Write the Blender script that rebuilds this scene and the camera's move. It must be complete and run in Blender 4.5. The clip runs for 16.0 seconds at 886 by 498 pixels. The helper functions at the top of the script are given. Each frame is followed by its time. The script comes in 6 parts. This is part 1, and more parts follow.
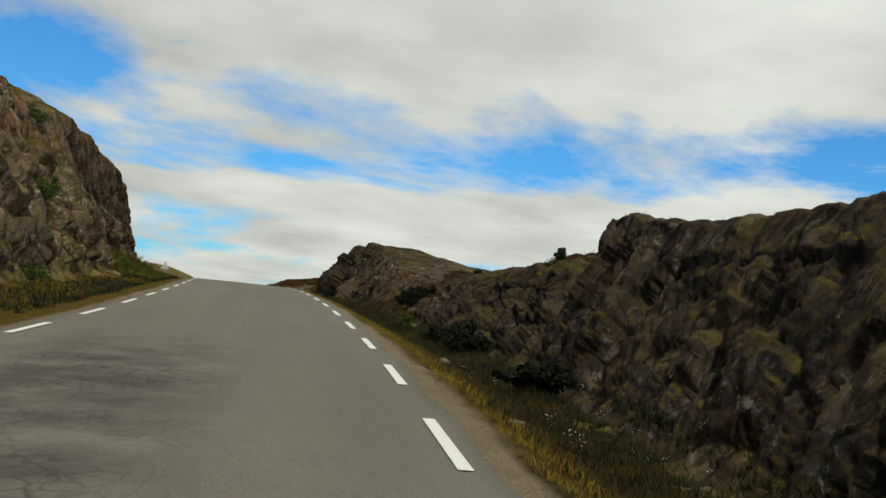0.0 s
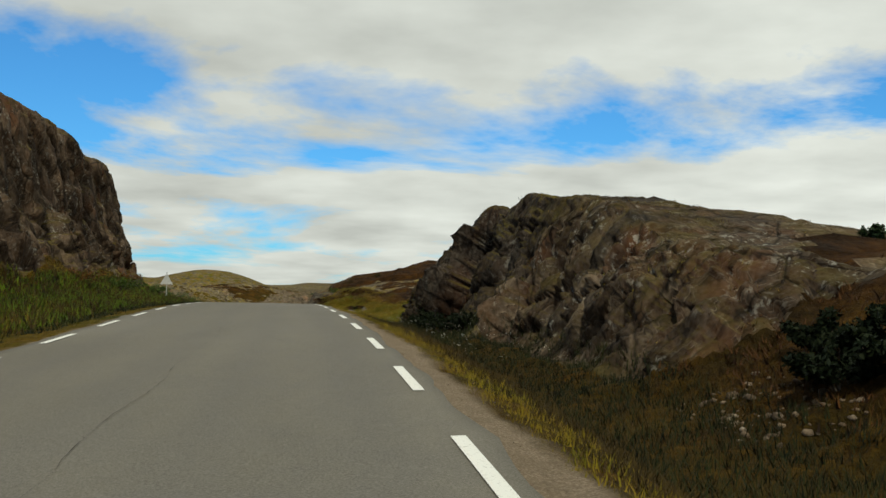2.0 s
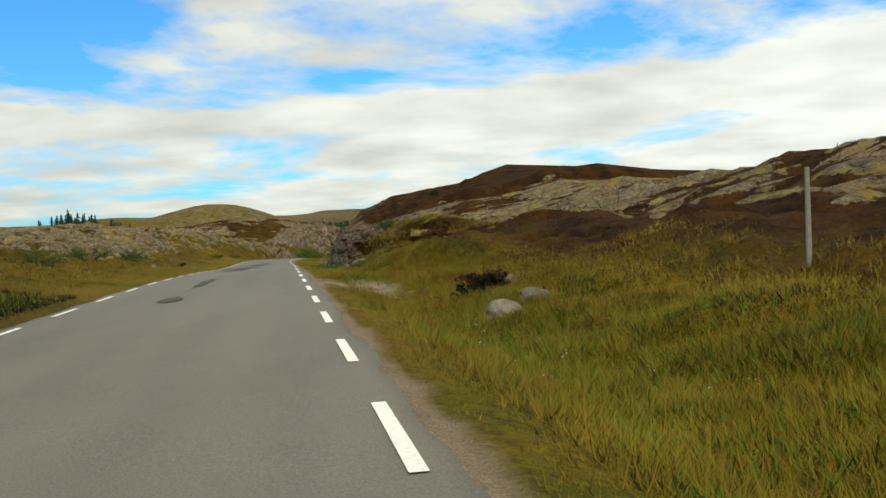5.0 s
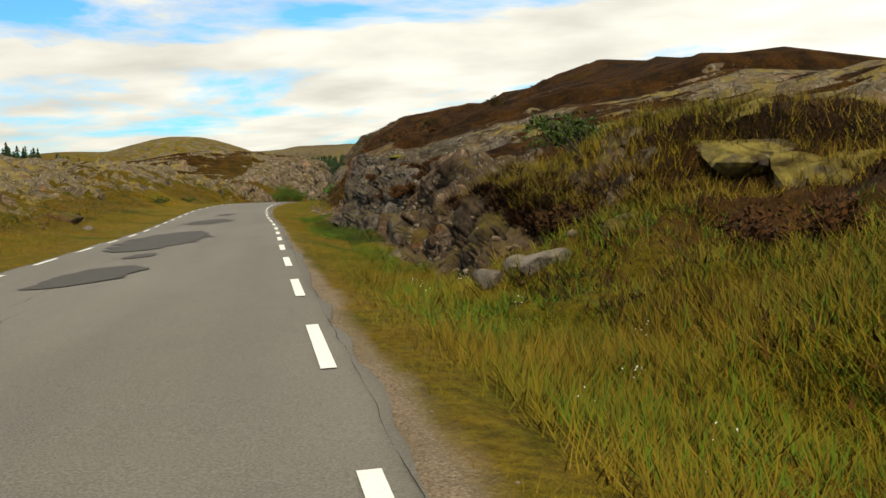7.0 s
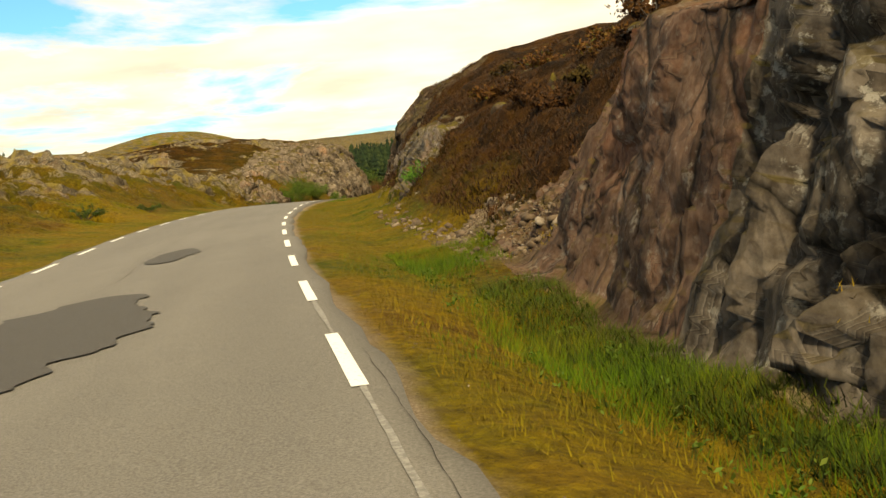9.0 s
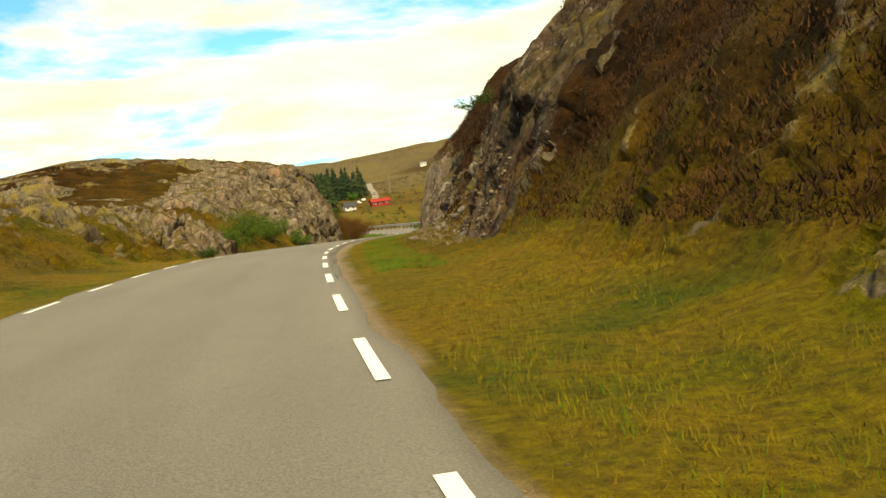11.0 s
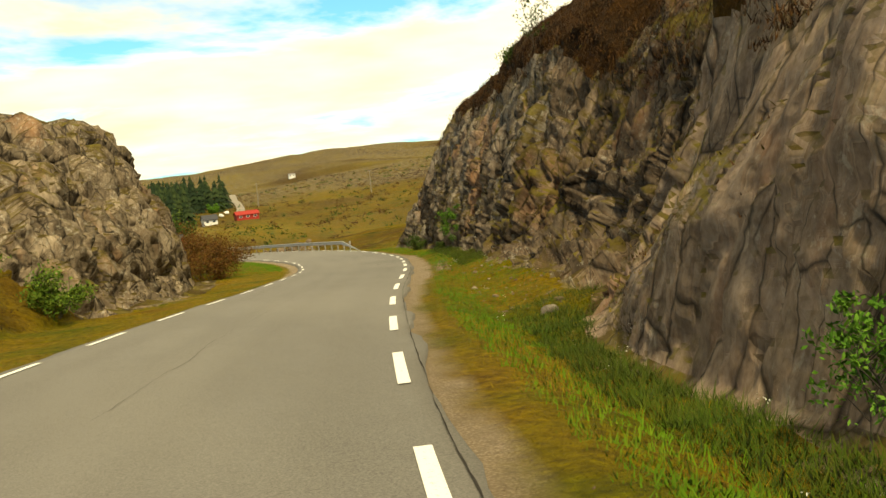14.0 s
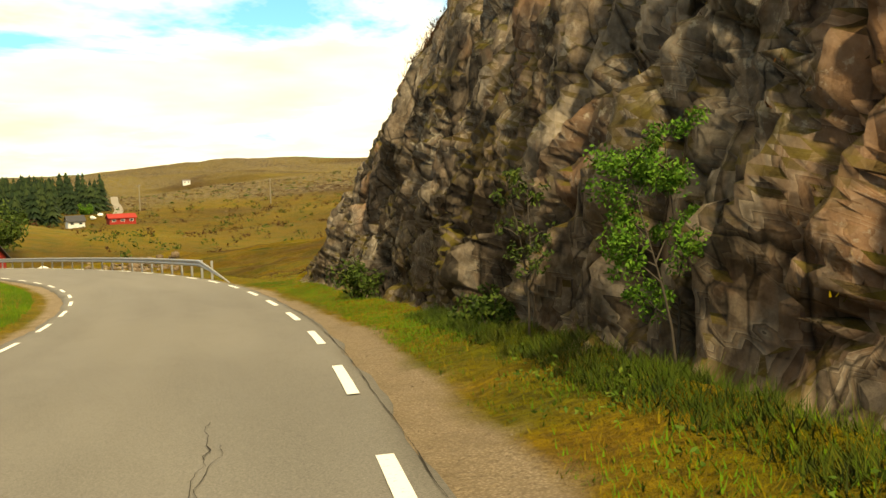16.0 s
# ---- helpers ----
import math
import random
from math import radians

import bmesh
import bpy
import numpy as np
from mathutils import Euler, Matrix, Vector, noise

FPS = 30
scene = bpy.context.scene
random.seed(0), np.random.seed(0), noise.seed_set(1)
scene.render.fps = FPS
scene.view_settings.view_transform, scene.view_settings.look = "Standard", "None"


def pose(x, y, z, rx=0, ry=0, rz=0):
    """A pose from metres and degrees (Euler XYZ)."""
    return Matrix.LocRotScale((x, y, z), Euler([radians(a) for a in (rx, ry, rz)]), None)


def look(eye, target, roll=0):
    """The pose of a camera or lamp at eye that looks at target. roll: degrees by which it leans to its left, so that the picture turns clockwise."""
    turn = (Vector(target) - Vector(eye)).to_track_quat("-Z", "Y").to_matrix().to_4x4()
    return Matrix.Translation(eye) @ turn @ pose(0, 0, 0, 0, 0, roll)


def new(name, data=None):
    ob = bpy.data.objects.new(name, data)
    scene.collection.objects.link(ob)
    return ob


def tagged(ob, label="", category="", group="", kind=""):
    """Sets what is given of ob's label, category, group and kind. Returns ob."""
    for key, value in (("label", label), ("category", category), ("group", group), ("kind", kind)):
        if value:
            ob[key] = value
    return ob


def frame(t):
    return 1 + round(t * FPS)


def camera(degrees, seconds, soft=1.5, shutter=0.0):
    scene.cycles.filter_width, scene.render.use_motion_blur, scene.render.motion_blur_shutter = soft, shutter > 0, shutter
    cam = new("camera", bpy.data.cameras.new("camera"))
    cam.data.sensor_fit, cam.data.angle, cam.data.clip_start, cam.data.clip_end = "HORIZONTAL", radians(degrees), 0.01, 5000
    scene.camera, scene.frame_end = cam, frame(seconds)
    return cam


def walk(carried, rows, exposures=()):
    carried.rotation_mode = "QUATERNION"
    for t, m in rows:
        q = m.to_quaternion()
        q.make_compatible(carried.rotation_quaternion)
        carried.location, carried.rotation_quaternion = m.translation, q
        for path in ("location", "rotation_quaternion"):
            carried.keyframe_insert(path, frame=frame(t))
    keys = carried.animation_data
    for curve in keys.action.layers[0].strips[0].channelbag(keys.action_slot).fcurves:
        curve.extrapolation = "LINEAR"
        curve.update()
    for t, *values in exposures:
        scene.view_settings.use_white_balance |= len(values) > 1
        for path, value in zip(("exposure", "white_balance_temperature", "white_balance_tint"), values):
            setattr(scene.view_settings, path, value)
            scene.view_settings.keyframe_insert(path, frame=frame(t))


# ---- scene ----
cam = camera(48.23, 16.0)


def aim(eye, yaw, pitch, roll):
    """A camera pose from its place, its turn to the left of +y, its tilt up and its lean."""
    yaw, pitch = radians(yaw), radians(pitch)
    ahead = Vector((-math.sin(yaw) * math.cos(pitch), math.cos(yaw) * math.cos(pitch), math.sin(pitch)))
    return look(eye, Vector(eye) + ahead, roll)


PATH = [
    (0, (0.000, 0.000, 0.000), -7.07, 4.46, 6.50),
    (0.5, (-0.017, 8.830, 0.433), -7.08, 3.39, 6.13),
    (1, (-0.090, 17.658, 0.840), -6.59, 2.85, 3.60),
    (1.5, (-0.383, 26.637, 1.267), -6.45, 3.78, 0.97),
    (2, (-0.875, 35.708, 1.703), -3.41, 3.11, 1.09),
    (2.5, (-1.477, 44.642, 2.089), -1.45, 1.48, 1.58),
    (3, (-2.151, 53.313, 2.391), -3.08, -0.30, 0.93),
    (3.5, (-2.795, 61.958, 2.634), -1.77, -0.32, -2.12),
    (3.7, (-3.103, 65.426, 2.699), -0.97, 0.40, -2.15),
    (4.2, (-3.908, 74.163, 2.800), -1.27, -0.02, -2.35),
    (4.75, (-4.864, 83.903, 2.830), -2.02, -1.07, -2.86),
    (5.3, (-5.971, 93.769, 2.786), -2.76, -2.11, -3.36),
    (5.8, (-7.025, 102.848, 2.705), -3.06, -2.53, -3.56),
    (6, (-7.450, 106.520, 2.668), -2.33, -2.24, -3.51),
    (6.5, (-8.495, 115.852, 2.582), -3.21, -3.53, -4.88),
    (7, (-9.580, 125.464, 2.456), -3.66, -5.35, -3.19),
    (7.5, (-10.747, 135.375, 2.261), -1.11, -5.46, -2.89),
    (8, (-11.802, 145.515, 1.992), -6.07, -7.28, -5.69),
    (8.5, (-12.922, 155.287, 1.649), -3.39, -6.21, -7.20),
    (9, (-14.128, 164.758, 1.378), -3.07, -6.05, -6.50),
    (9.5, (-15.345, 174.050, 1.173), -0.77, -4.02, -7.25),
    (9.7, (-15.858, 177.770, 1.091), -1.41, -3.60, -9.23),
    (10.2, (-17.048, 187.131, 0.903), -2.60, -3.82, -8.78),
    (10.75, (-18.119, 197.561, 0.730), -5.58, -4.37, -7.67),
    (11.3, (-18.863, 208.104, 0.555), -8.56, -4.92, -6.55),
    (11.8, (-19.133, 217.766, 0.338), -9.75, -5.14, -6.10),
    (12, (-19.156, 221.644, 0.230), -9.46, -4.27, -5.75),
    (12.5, (-19.118, 231.361, -0.105), -9.86, -3.59, -5.32),
    (13, (-18.738, 240.719, -0.549), -13.08, -4.36, -7.02),
    (13.5, (-17.731, 250.021, -1.019), -14.81, -2.38, -8.08),
    (14, (-16.315, 259.384, -1.510), -15.07, -4.61, -6.33),
    (14.5, (-14.626, 268.449, -2.066), -16.97, -4.65, -2.94),
    (15, (-12.622, 277.527, -2.600), -18.18, -6.64, -1.84),
    (15.5, (-10.413, 287.098, -3.122), -20.32, -5.80, -2.85),
    (16, (-8.372, 296.756, -3.748), -21.00, -3.67, -2.32),
]
EXPOSURE = [(0, -0.42, 6300, 0), (1.5, -0.38, 6300, 0), (2.5, -0.36, 6300, -2), (3.5, -0.2, 6300, -2), (6, 0.0, 6400, 2), (8, 0.3, 7900, 5), (9, 0.5, 8900, 4), (12.5, 0.58, 9200, -5), (14, 0.58, 9500, -4), (15, 0.62, 9700, -5), (16, 0.78, 10500, 0)]
walk(cam, [(t, aim(eye, yaw, pitch, roll)) for t, eye, yaw, pitch, roll in PATH], EXPOSURE)



# ---- light ----
world = bpy.data.worlds.new("sky")
scene.world = world
world.use_nodes = True
wn, wl = world.node_tree.nodes, world.node_tree.links
wn.clear()


def wmath(op, a, b=None, clamp=False):
    n = wn.new("ShaderNodeMath")
    n.operation, n.use_clamp = op, clamp
    for i, v in enumerate((a, b)):
        if v is None:
            continue
        if isinstance(v, (int, float)):
            n.inputs[i].default_value = v
        else:
            wl.new(v, n.inputs[i])
    return n.outputs[0]


SUN_DIR = Vector((0.0, -0.66, 0.75)).normalized()
sky = wn.new("ShaderNodeTexSky")
sky.sky_type, sky.sun_disc = "NISHITA", False
sky.sun_elevation = math.asin(SUN_DIR.z)
sky.sun_rotation = math.atan2(SUN_DIR.x, SUN_DIR.y)
sky.air_density, sky.dust_density, sky.ozone_density = 1.0, 0.6, 2.5
tc = wn.new("ShaderNodeTexCoord")
sep = wn.new("ShaderNodeSeparateXYZ")
wl.new(tc.outputs["Generated"], sep.inputs[0])
zc = wmath("MAXIMUM", sep.outputs[2], 0.0)
den = wmath("ADD", zc, 0.13)
comb = wn.new("ShaderNodeCombineXYZ")
wl.new(wmath("DIVIDE", sep.outputs[0], den), comb.inputs[0])
wl.new(wmath("MULTIPLY", wmath("DIVIDE", sep.outputs[1], den), 1.0), comb.inputs[1])
cl = wn.new("ShaderNodeTexNoise")
cl.inputs["Scale"].default_value, cl.inputs["Detail"].default_value = 0.62, 7.0
cl.inputs["Roughness"].default_value, cl.inputs["Distortion"].default_value = 0.6, 0.3
wl.new(comb.outputs[0], cl.inputs["Vector"])
cl2 = wn.new("ShaderNodeTexNoise")
cl2.inputs["Scale"].default_value, cl2.inputs["Detail"].default_value = 1.7, 8.0
wl.new(comb.outputs[0], cl2.inputs["Vector"])
cover = wn.new("ShaderNodeMapRange")
cover.inputs[1].default_value, cover.inputs[2].default_value = 0.40, 0.51
# thicker cloud to the east
# layers: pale haze low down, a white band, broken cloud with blue, then a grey sheet
layer = wn.new("ShaderNodeValToRGB")
steps = layer.color_ramp.elements
while len(steps) < 7:
    steps.new(0.5)
for k, (at_, much) in zip(steps, ((0.0, 0.52), (0.085, 0.5), (0.115, 0.6), (0.15, 0.46), (0.21, 0.45), (0.265, 0.57), (0.4, 0.6))):
    k.position, k.color = at_, (much, much, much, 1)
wl.new(zc, layer.inputs[0])
wl.new(wmath("ADD", wmath("ADD", cl.outputs["Fac"], wmath("SUBTRACT", layer.outputs[0], 0.5)), wmath("MULTIPLY", sep.outputs[0], 0.16)), cover.inputs[0])
shade = wn.new("ShaderNodeMapRange")
shade.inputs[1].default_value, shade.inputs[2].default_value = 0.3, 0.7
shade.inputs[3].default_value, shade.inputs[4].default_value = 0.82, 1.2
wl.new(cl2.outputs["Fac"], shade.inputs[0])
low = wn.new("ShaderNodeMapRange")
low.inputs[1].default_value, low.inputs[2].default_value = 0.02, 0.32
low.inputs[3].default_value, low.inputs[4].default_value = 1.0, 0.93
wl.new(zc, low.inputs[0])
bright = wmath("MULTIPLY", wmath("MULTIPLY", shade.outputs[0], low.outputs[0]), wmath("ADD", wmath("MULTIPLY", sep.outputs[0], 0.3), 1.04))
cloudcol = wn.new("ShaderNodeVectorMath")
cloudcol.operation = "SCALE"
cloudcol.inputs[0].default_value = (10.0, 9.6, 9.0)
wl.new(bright, cloudcol.inputs["Scale"])
mixc = wn.new("ShaderNodeMix")
mixc.data_type = "RGBA"
wl.new(cover.outputs[0], mixc.inputs["Factor"])
clear = wn.new("ShaderNodeVectorMath")
clear.operation = "MULTIPLY"
clear.inputs[1].default_value = (0.62, 1.35, 2.0)
wl.new(sky.outputs[0], clear.inputs[0])
wl.new(clear.outputs[0], mixc.inputs["A"])
wl.new(cloudcol.outputs[0], mixc.inputs["B"])
bg = wn.new("ShaderNodeBackground")
bg.inputs[1].default_value = 0.086
out = wn.new("ShaderNodeOutputWorld")
wl.new(mixc.outputs["Result"], bg.inputs[0])
wl.new(bg.outputs[0], out.inputs[0])

sun = new("sun", bpy.data.lights.new("sun", "SUN"))
sun.data.energy, sun.data.angle, sun.data.color = 3.8, radians(5), (1.0, 0.91, 0.77)
sun.matrix_world = look((0, 0, 200), Vector((0, 0, 200)) - SUN_DIR)


# ---- materials ----
# all base colours are dimmed evenly against the strong sun, for deeper shadows
BASE_DIM = 0.82


class Mat:
    """A node material with a short way to add nodes."""

    def __init__(self, name, rough=0.9, metal=0.0, spec=0.3):
        self.m = bpy.data.materials.new(name)
        self.m.use_nodes = True
        self.n, self.l = self.m.node_tree.nodes, self.m.node_tree.links
        self.b = self.n["Principled BSDF"]
        self.b.inputs["Roughness"].default_value = rough
        self.b.inputs["Metallic"].default_value = metal
        self.b.inputs["Specular IOR Level"].default_value = spec
        self.pos = self.n.new("ShaderNodeNewGeometry")

    def noise(self, scale, detail=4.0, rough=0.55, stretch=(1, 1, 1), seed=0.0):
        mp = self.n.new("ShaderNodeMapping")
        mp.inputs["Scale"].default_value = stretch
        mp.inputs["Location"].default_value = (seed, seed * 0.7, seed * 1.3)
        self.l.new(self.pos.outputs["Position"], mp.inputs[0])
        t = self.n.new("ShaderNodeTexNoise")
        t.inputs["Scale"].default_value, t.inputs["Detail"].default_value, t.inputs["Roughness"].default_value = scale, detail, rough
        self.l.new(mp.outputs[0], t.inputs["Vector"])
        return t.outputs["Fac"]

    def warped(self, stretch, warp=0.0, seed=0.0):
        """The place, stretched and pushed about by noise."""
        mp = self.n.new("ShaderNodeMapping")
        mp.inputs["Scale"].default_value = stretch
        mp.inputs["Location"].default_value = (seed, seed * 0.7, seed * 1.3)
        self.l.new(self.pos.outputs["Position"], mp.inputs[0])
        if not warp:
            return mp.outputs[0]
        t = self.n.new("ShaderNodeTexNoise")
        t.inputs["Scale"].default_value, t.inputs["Detail"].default_value = 1.1, 5.0
        self.l.new(mp.outputs[0], t.inputs["Vector"])
        add = self.n.new("ShaderNodeVectorMath")
        add.operation = "MULTIPLY_ADD"
        add.inputs[1].default_value = (2 * warp,) * 3
        self.l.new(t.outputs["Color"], add.inputs[0])
        self.l.new(mp.outputs[0], add.inputs[2])
        return add.outputs[0]

    def cells(self, scale, stretch=(1, 1, 1), feature="DISTANCE_TO_EDGE", warp=0.0, seed=0.0):
        t = self.n.new("ShaderNodeTexVoronoi")
        t.feature = feature
        t.inputs["Scale"].default_value = scale
        self.l.new(self.warped(stretch, warp, seed), t.inputs["Vector"])
        return t.outputs["Distance"]

    def chips(self, sizes):
        """Flat chipped facets: each irregular cell leans its own way."""
        last = self.pos.outputs["Normal"]
        for scale, amount in sizes:
            t = self.n.new("ShaderNodeTexVoronoi")
            t.inputs["Scale"].default_value = scale
            self.l.new(self.warped((1, 1.2, 0.65), 0.06, scale), t.inputs["Vector"])
            lean = self.n.new("ShaderNodeVectorMath")
            lean.operation = "SUBTRACT"
            lean.inputs[1].default_value = (0.5, 0.5, 0.5)
            self.l.new(t.outputs["Color"], lean.inputs[0])
            add = self.n.new("ShaderNodeVectorMath")
            add.operation = "MULTIPLY_ADD"
            add.inputs[1].default_value = (amount,) * 3
            self.l.new(lean.outputs[0], add.inputs[0])
            self.l.new(last, add.inputs[2])
            unit = self.n.new("ShaderNodeVectorMath")
            unit.operation = "NORMALIZE"
            self.l.new(add.outputs[0], unit.inputs[0])
            last = unit.outputs[0]
        self.l.new(last, self.b.inputs["Normal"])
        return self

    def attr(self, name):
        a = self.n.new("ShaderNodeAttribute")
        a.attribute_name = name
        return a.outputs["Fac"]

    def rand(self, what="island"):
        if what == "island":
            return self.pos.outputs["Random Per Island"]
        o = self.n.new("ShaderNodeObjectInfo")
        return o.outputs["Random"]

    def ramp(self, fac, stops):
        r = self.n.new("ShaderNodeValToRGB")
        e = r.color_ramp.elements
        while len(e) < len(stops):
            e.new(0.5)
        for k, (p, c) in zip(e, stops):
            k.position, k.color = p, (*c, 1) if len(c) == 3 else c
        self.l.new(fac, r.inputs[0])
        return r.outputs[0]

    def grey(self, fac, a, b, lo=0.0, hi=1.0):
        r = self.n.new("ShaderNodeMapRange")
        for i, v in enumerate((a, b, lo, hi)):
            r.inputs[i + 1].default_value = v
        self.l.new(fac, r.inputs[0])
        return r.outputs[0]

    def math(self, op, a, b):
        n = self.n.new("ShaderNodeMath")
        n.operation = op
        for i, v in enumerate((a, b)):
            if isinstance(v, (int, float)):
                n.inputs[i].default_value = v
            else:
                self.l.new(v, n.inputs[i])
        return n.outputs[0]

    def mix(self, fac, a, b, blend="MIX"):
        x = self.n.new("ShaderNodeMix")
        x.data_type, x.blend_type = "RGBA", blend
        for key, v in (("Factor", fac), ("A", a), ("B", b)):
            socket = x.inputs[key] if key == "Factor" else [i for i in x.inputs if i.name == key and i.type == "RGBA"][0]
            if isinstance(v, (int, float)):
                socket.default_value = v
            elif isinstance(v, tuple):
                socket.default_value = (*v, 1)
            else:
                self.l.new(v, socket)
        return [o for o in x.outputs if o.type == "RGBA"][0]

    def color(self, c):
        """The base colour, dimmed evenly to balance the strong sun."""
        self.l.new(self.mix(1.0, c, (BASE_DIM, BASE_DIM, BASE_DIM), "MULTIPLY"), self.b.inputs["Base Color"])
        return self

    def bump(self, height, dist, strength=1.0):
        bn = self.n.new("ShaderNodeBump")
        bn.inputs["Distance"].default_value, bn.inputs["Strength"].default_value = dist, strength
        self.l.new(height, bn.inputs["Height"])
        prev = self.b.inputs["Normal"]
        if prev.is_linked:
            self.l.new(prev.links[0].from_socket, bn.inputs["Normal"])
        self.l.new(bn.outputs[0], prev)
        return self

    def roughness(self, s):
        self.l.new(s, self.b.inputs["Roughness"])
        return self


def rock_color(m, tones, stain, lichen, growth=0.9, cover=0.0):
    """Weathered gneiss: blocks of differing tone, with fissures, dark stains, iron streaks and pale lichen."""
    big = m.noise(0.13, 3, seed=3)
    col = m.ramp(big, [(p, c) for p, c in zip((0.34, 0.44, 0.54, 0.66), tones)])
    # each block has its own tone
    block = m.attr("block")
    col = m.mix(m.grey(block, 0, 1, 0.5, 0.95), col, m.ramp(m.math("FRACT", m.math("MULTIPLY", block, 7.3), 0.0), [(p, c) for p, c in zip((0, 0.4, 0.7, 1), tones)]))
    mottle = m.noise(1.3, 6, 0.6, (1, 1, 0.6), 8)
    col = m.mix(m.grey(mottle, 0.34, 0.66), m.mix(1.0, col, (0.5, 0.46, 0.42), "MULTIPLY"), m.mix(1.0, col, (1.25, 1.22, 1.2), "MULTIPLY"))
    fine = m.noise(11, 6, 0.65, (1, 1, 0.7), 2)
    col = m.mix(m.grey(fine, 0.36, 0.66), m.mix(1.0, col, (0.7, 0.68, 0.66), "MULTIPLY"), m.mix(0.06, col, (0.55, 0.5, 0.43)))
    streak = m.grey(m.noise(0.8, 6, 0.65, (1.6, 1.6, 0.25), 11), 0.53, 0.66)
    col = m.mix(m.math("MULTIPLY", streak, stain), col, (0.018, 0.015, 0.012))
    rust = m.grey(m.noise(0.42, 5, 0.6, (1, 1, 0.5), 23), 0.56, 0.7)
    col = m.mix(m.math("MULTIPLY", rust, 0.5), col, tuple(v * t for v, t in zip((1.4, 0.9, 0.62), tones[1])))
    lich = m.math("MULTIPLY", m.grey(m.noise(4.5, 9, 0.75, seed=31), 0.55, 0.6), m.grey(m.noise(0.5, 4, 0.6, seed=35), 0.45, 0.58))
    col = m.mix(m.math("MULTIPLY", lich, lichen), col, (0.47, 0.45, 0.38))
    # fissures at two sizes, near-black lines broken up by noise
    for scale, width, lo, hi, seed in ((0.55, 0.022, 0.3, 0.45, 0.0), (1.5, 0.03, 0.46, 0.56, 5.0)):
        gap = m.math("MULTIPLY", m.grey(m.cells(scale, (1, 1.2, 0.55), "DISTANCE_TO_EDGE", 0.07, seed), 0.0, width, 1, 0), m.grey(m.noise(0.6, 4, 0.6, seed=61 + seed), lo, hi))
        col = m.mix(m.math("MULTIPLY", gap, 0.85), col, (0.012, 0.01, 0.008))
    # moss and heather grow on the ledges
    sp = m.n.new("ShaderNodeSeparateXYZ")
    m.l.new(m.pos.outputs["True Normal"], sp.inputs[0])
    ledge = m.math("MULTIPLY", m.grey(sp.outputs[2], 0.5, 0.75), m.grey(m.noise(0.55, 5, 0.6, seed=47), 0.42, 0.5))
    green = m.ramp(m.noise(1.1, 6, 0.65, seed=53), [(0.32, (0.03, 0.017, 0.006)), (0.5, (0.07, 0.05, 0.01)), (0.68, (0.13, 0.105, 0.014))])
    clump = m.math("MULTIPLY", m.grey(m.noise(0.3, 6, 0.62, (1, 1, 1.3), 57), 0.52, 0.56), m.math("MULTIPLY", m.grey(sp.outputs[2], 0.12, 0.42), cover))
    return m.mix(m.math("MAXIMUM", m.math("MULTIPLY", ledge, growth), clump), col, green)


FRESH = ((0.05, 0.042, 0.034), (0.2, 0.148, 0.105), (0.17, 0.15, 0.125), (0.33, 0.28, 0.22))
LICHENED = ((0.036, 0.03, 0.025), (0.175, 0.118, 0.067), (0.155, 0.121, 0.08), (0.3, 0.23, 0.15))
PALE = ((0.06, 0.05, 0.034), (0.2, 0.155, 0.09), (0.19, 0.163, 0.11), (0.33, 0.27, 0.165))
UMBER = ((0.018, 0.012, 0.007), (0.088, 0.052, 0.027), (0.06, 0.041, 0.026), (0.2, 0.142, 0.092))
BEIGE = ((0.08, 0.062, 0.044), (0.225, 0.172, 0.118), (0.19, 0.156, 0.114), (0.36, 0.29, 0.21))
# first right-hand rocks: the shade on their faces is in these tones
SHADED = ((0.0053, 0.0037, 0.0023), (0.036, 0.021, 0.0112), (0.0158, 0.012, 0.0083), (0.1275, 0.096, 0.066))
KNOLL = ((0.012, 0.008, 0.004), (0.085, 0.05, 0.025), (0.055, 0.041, 0.027), (0.22, 0.17, 0.115))
SOUND = ((0.1625, 0.1196, 0.091), (0.2665, 0.1898, 0.1378), (0.221, 0.1794, 0.1456), (0.351, 0.2665, 0.2015))
BROWN = ((0.055, 0.032, 0.021), (0.15, 0.08, 0.05), (0.11, 0.07, 0.049), (0.18, 0.108, 0.07))
TAN = ((0.026, 0.018, 0.012), (0.16, 0.108, 0.07), (0.1, 0.077, 0.056), (0.25, 0.185, 0.13))
GREY = ((0.0312, 0.0265, 0.0218), (0.1131, 0.092, 0.0702), (0.0936, 0.0819, 0.0663), (0.2184, 0.1911, 0.156))


def rock_bump(m, much=1.0):
    m.chips(((0.8, 0.5 * much), (2.6, 0.65 * much), (6.5, 0.4 * much)))
    m.bump(m.noise(3.5, 7, 0.6, seed=5), 0.05 * much, 0.6)
    m.bump(m.grey(m.cells(0.55, (1, 1.2, 0.55), "DISTANCE_TO_EDGE", 0.07), 0.0, 0.04), 0.05, 0.8)
    m.bump(m.noise(22, 6, 0.7), 0.012, 0.6)


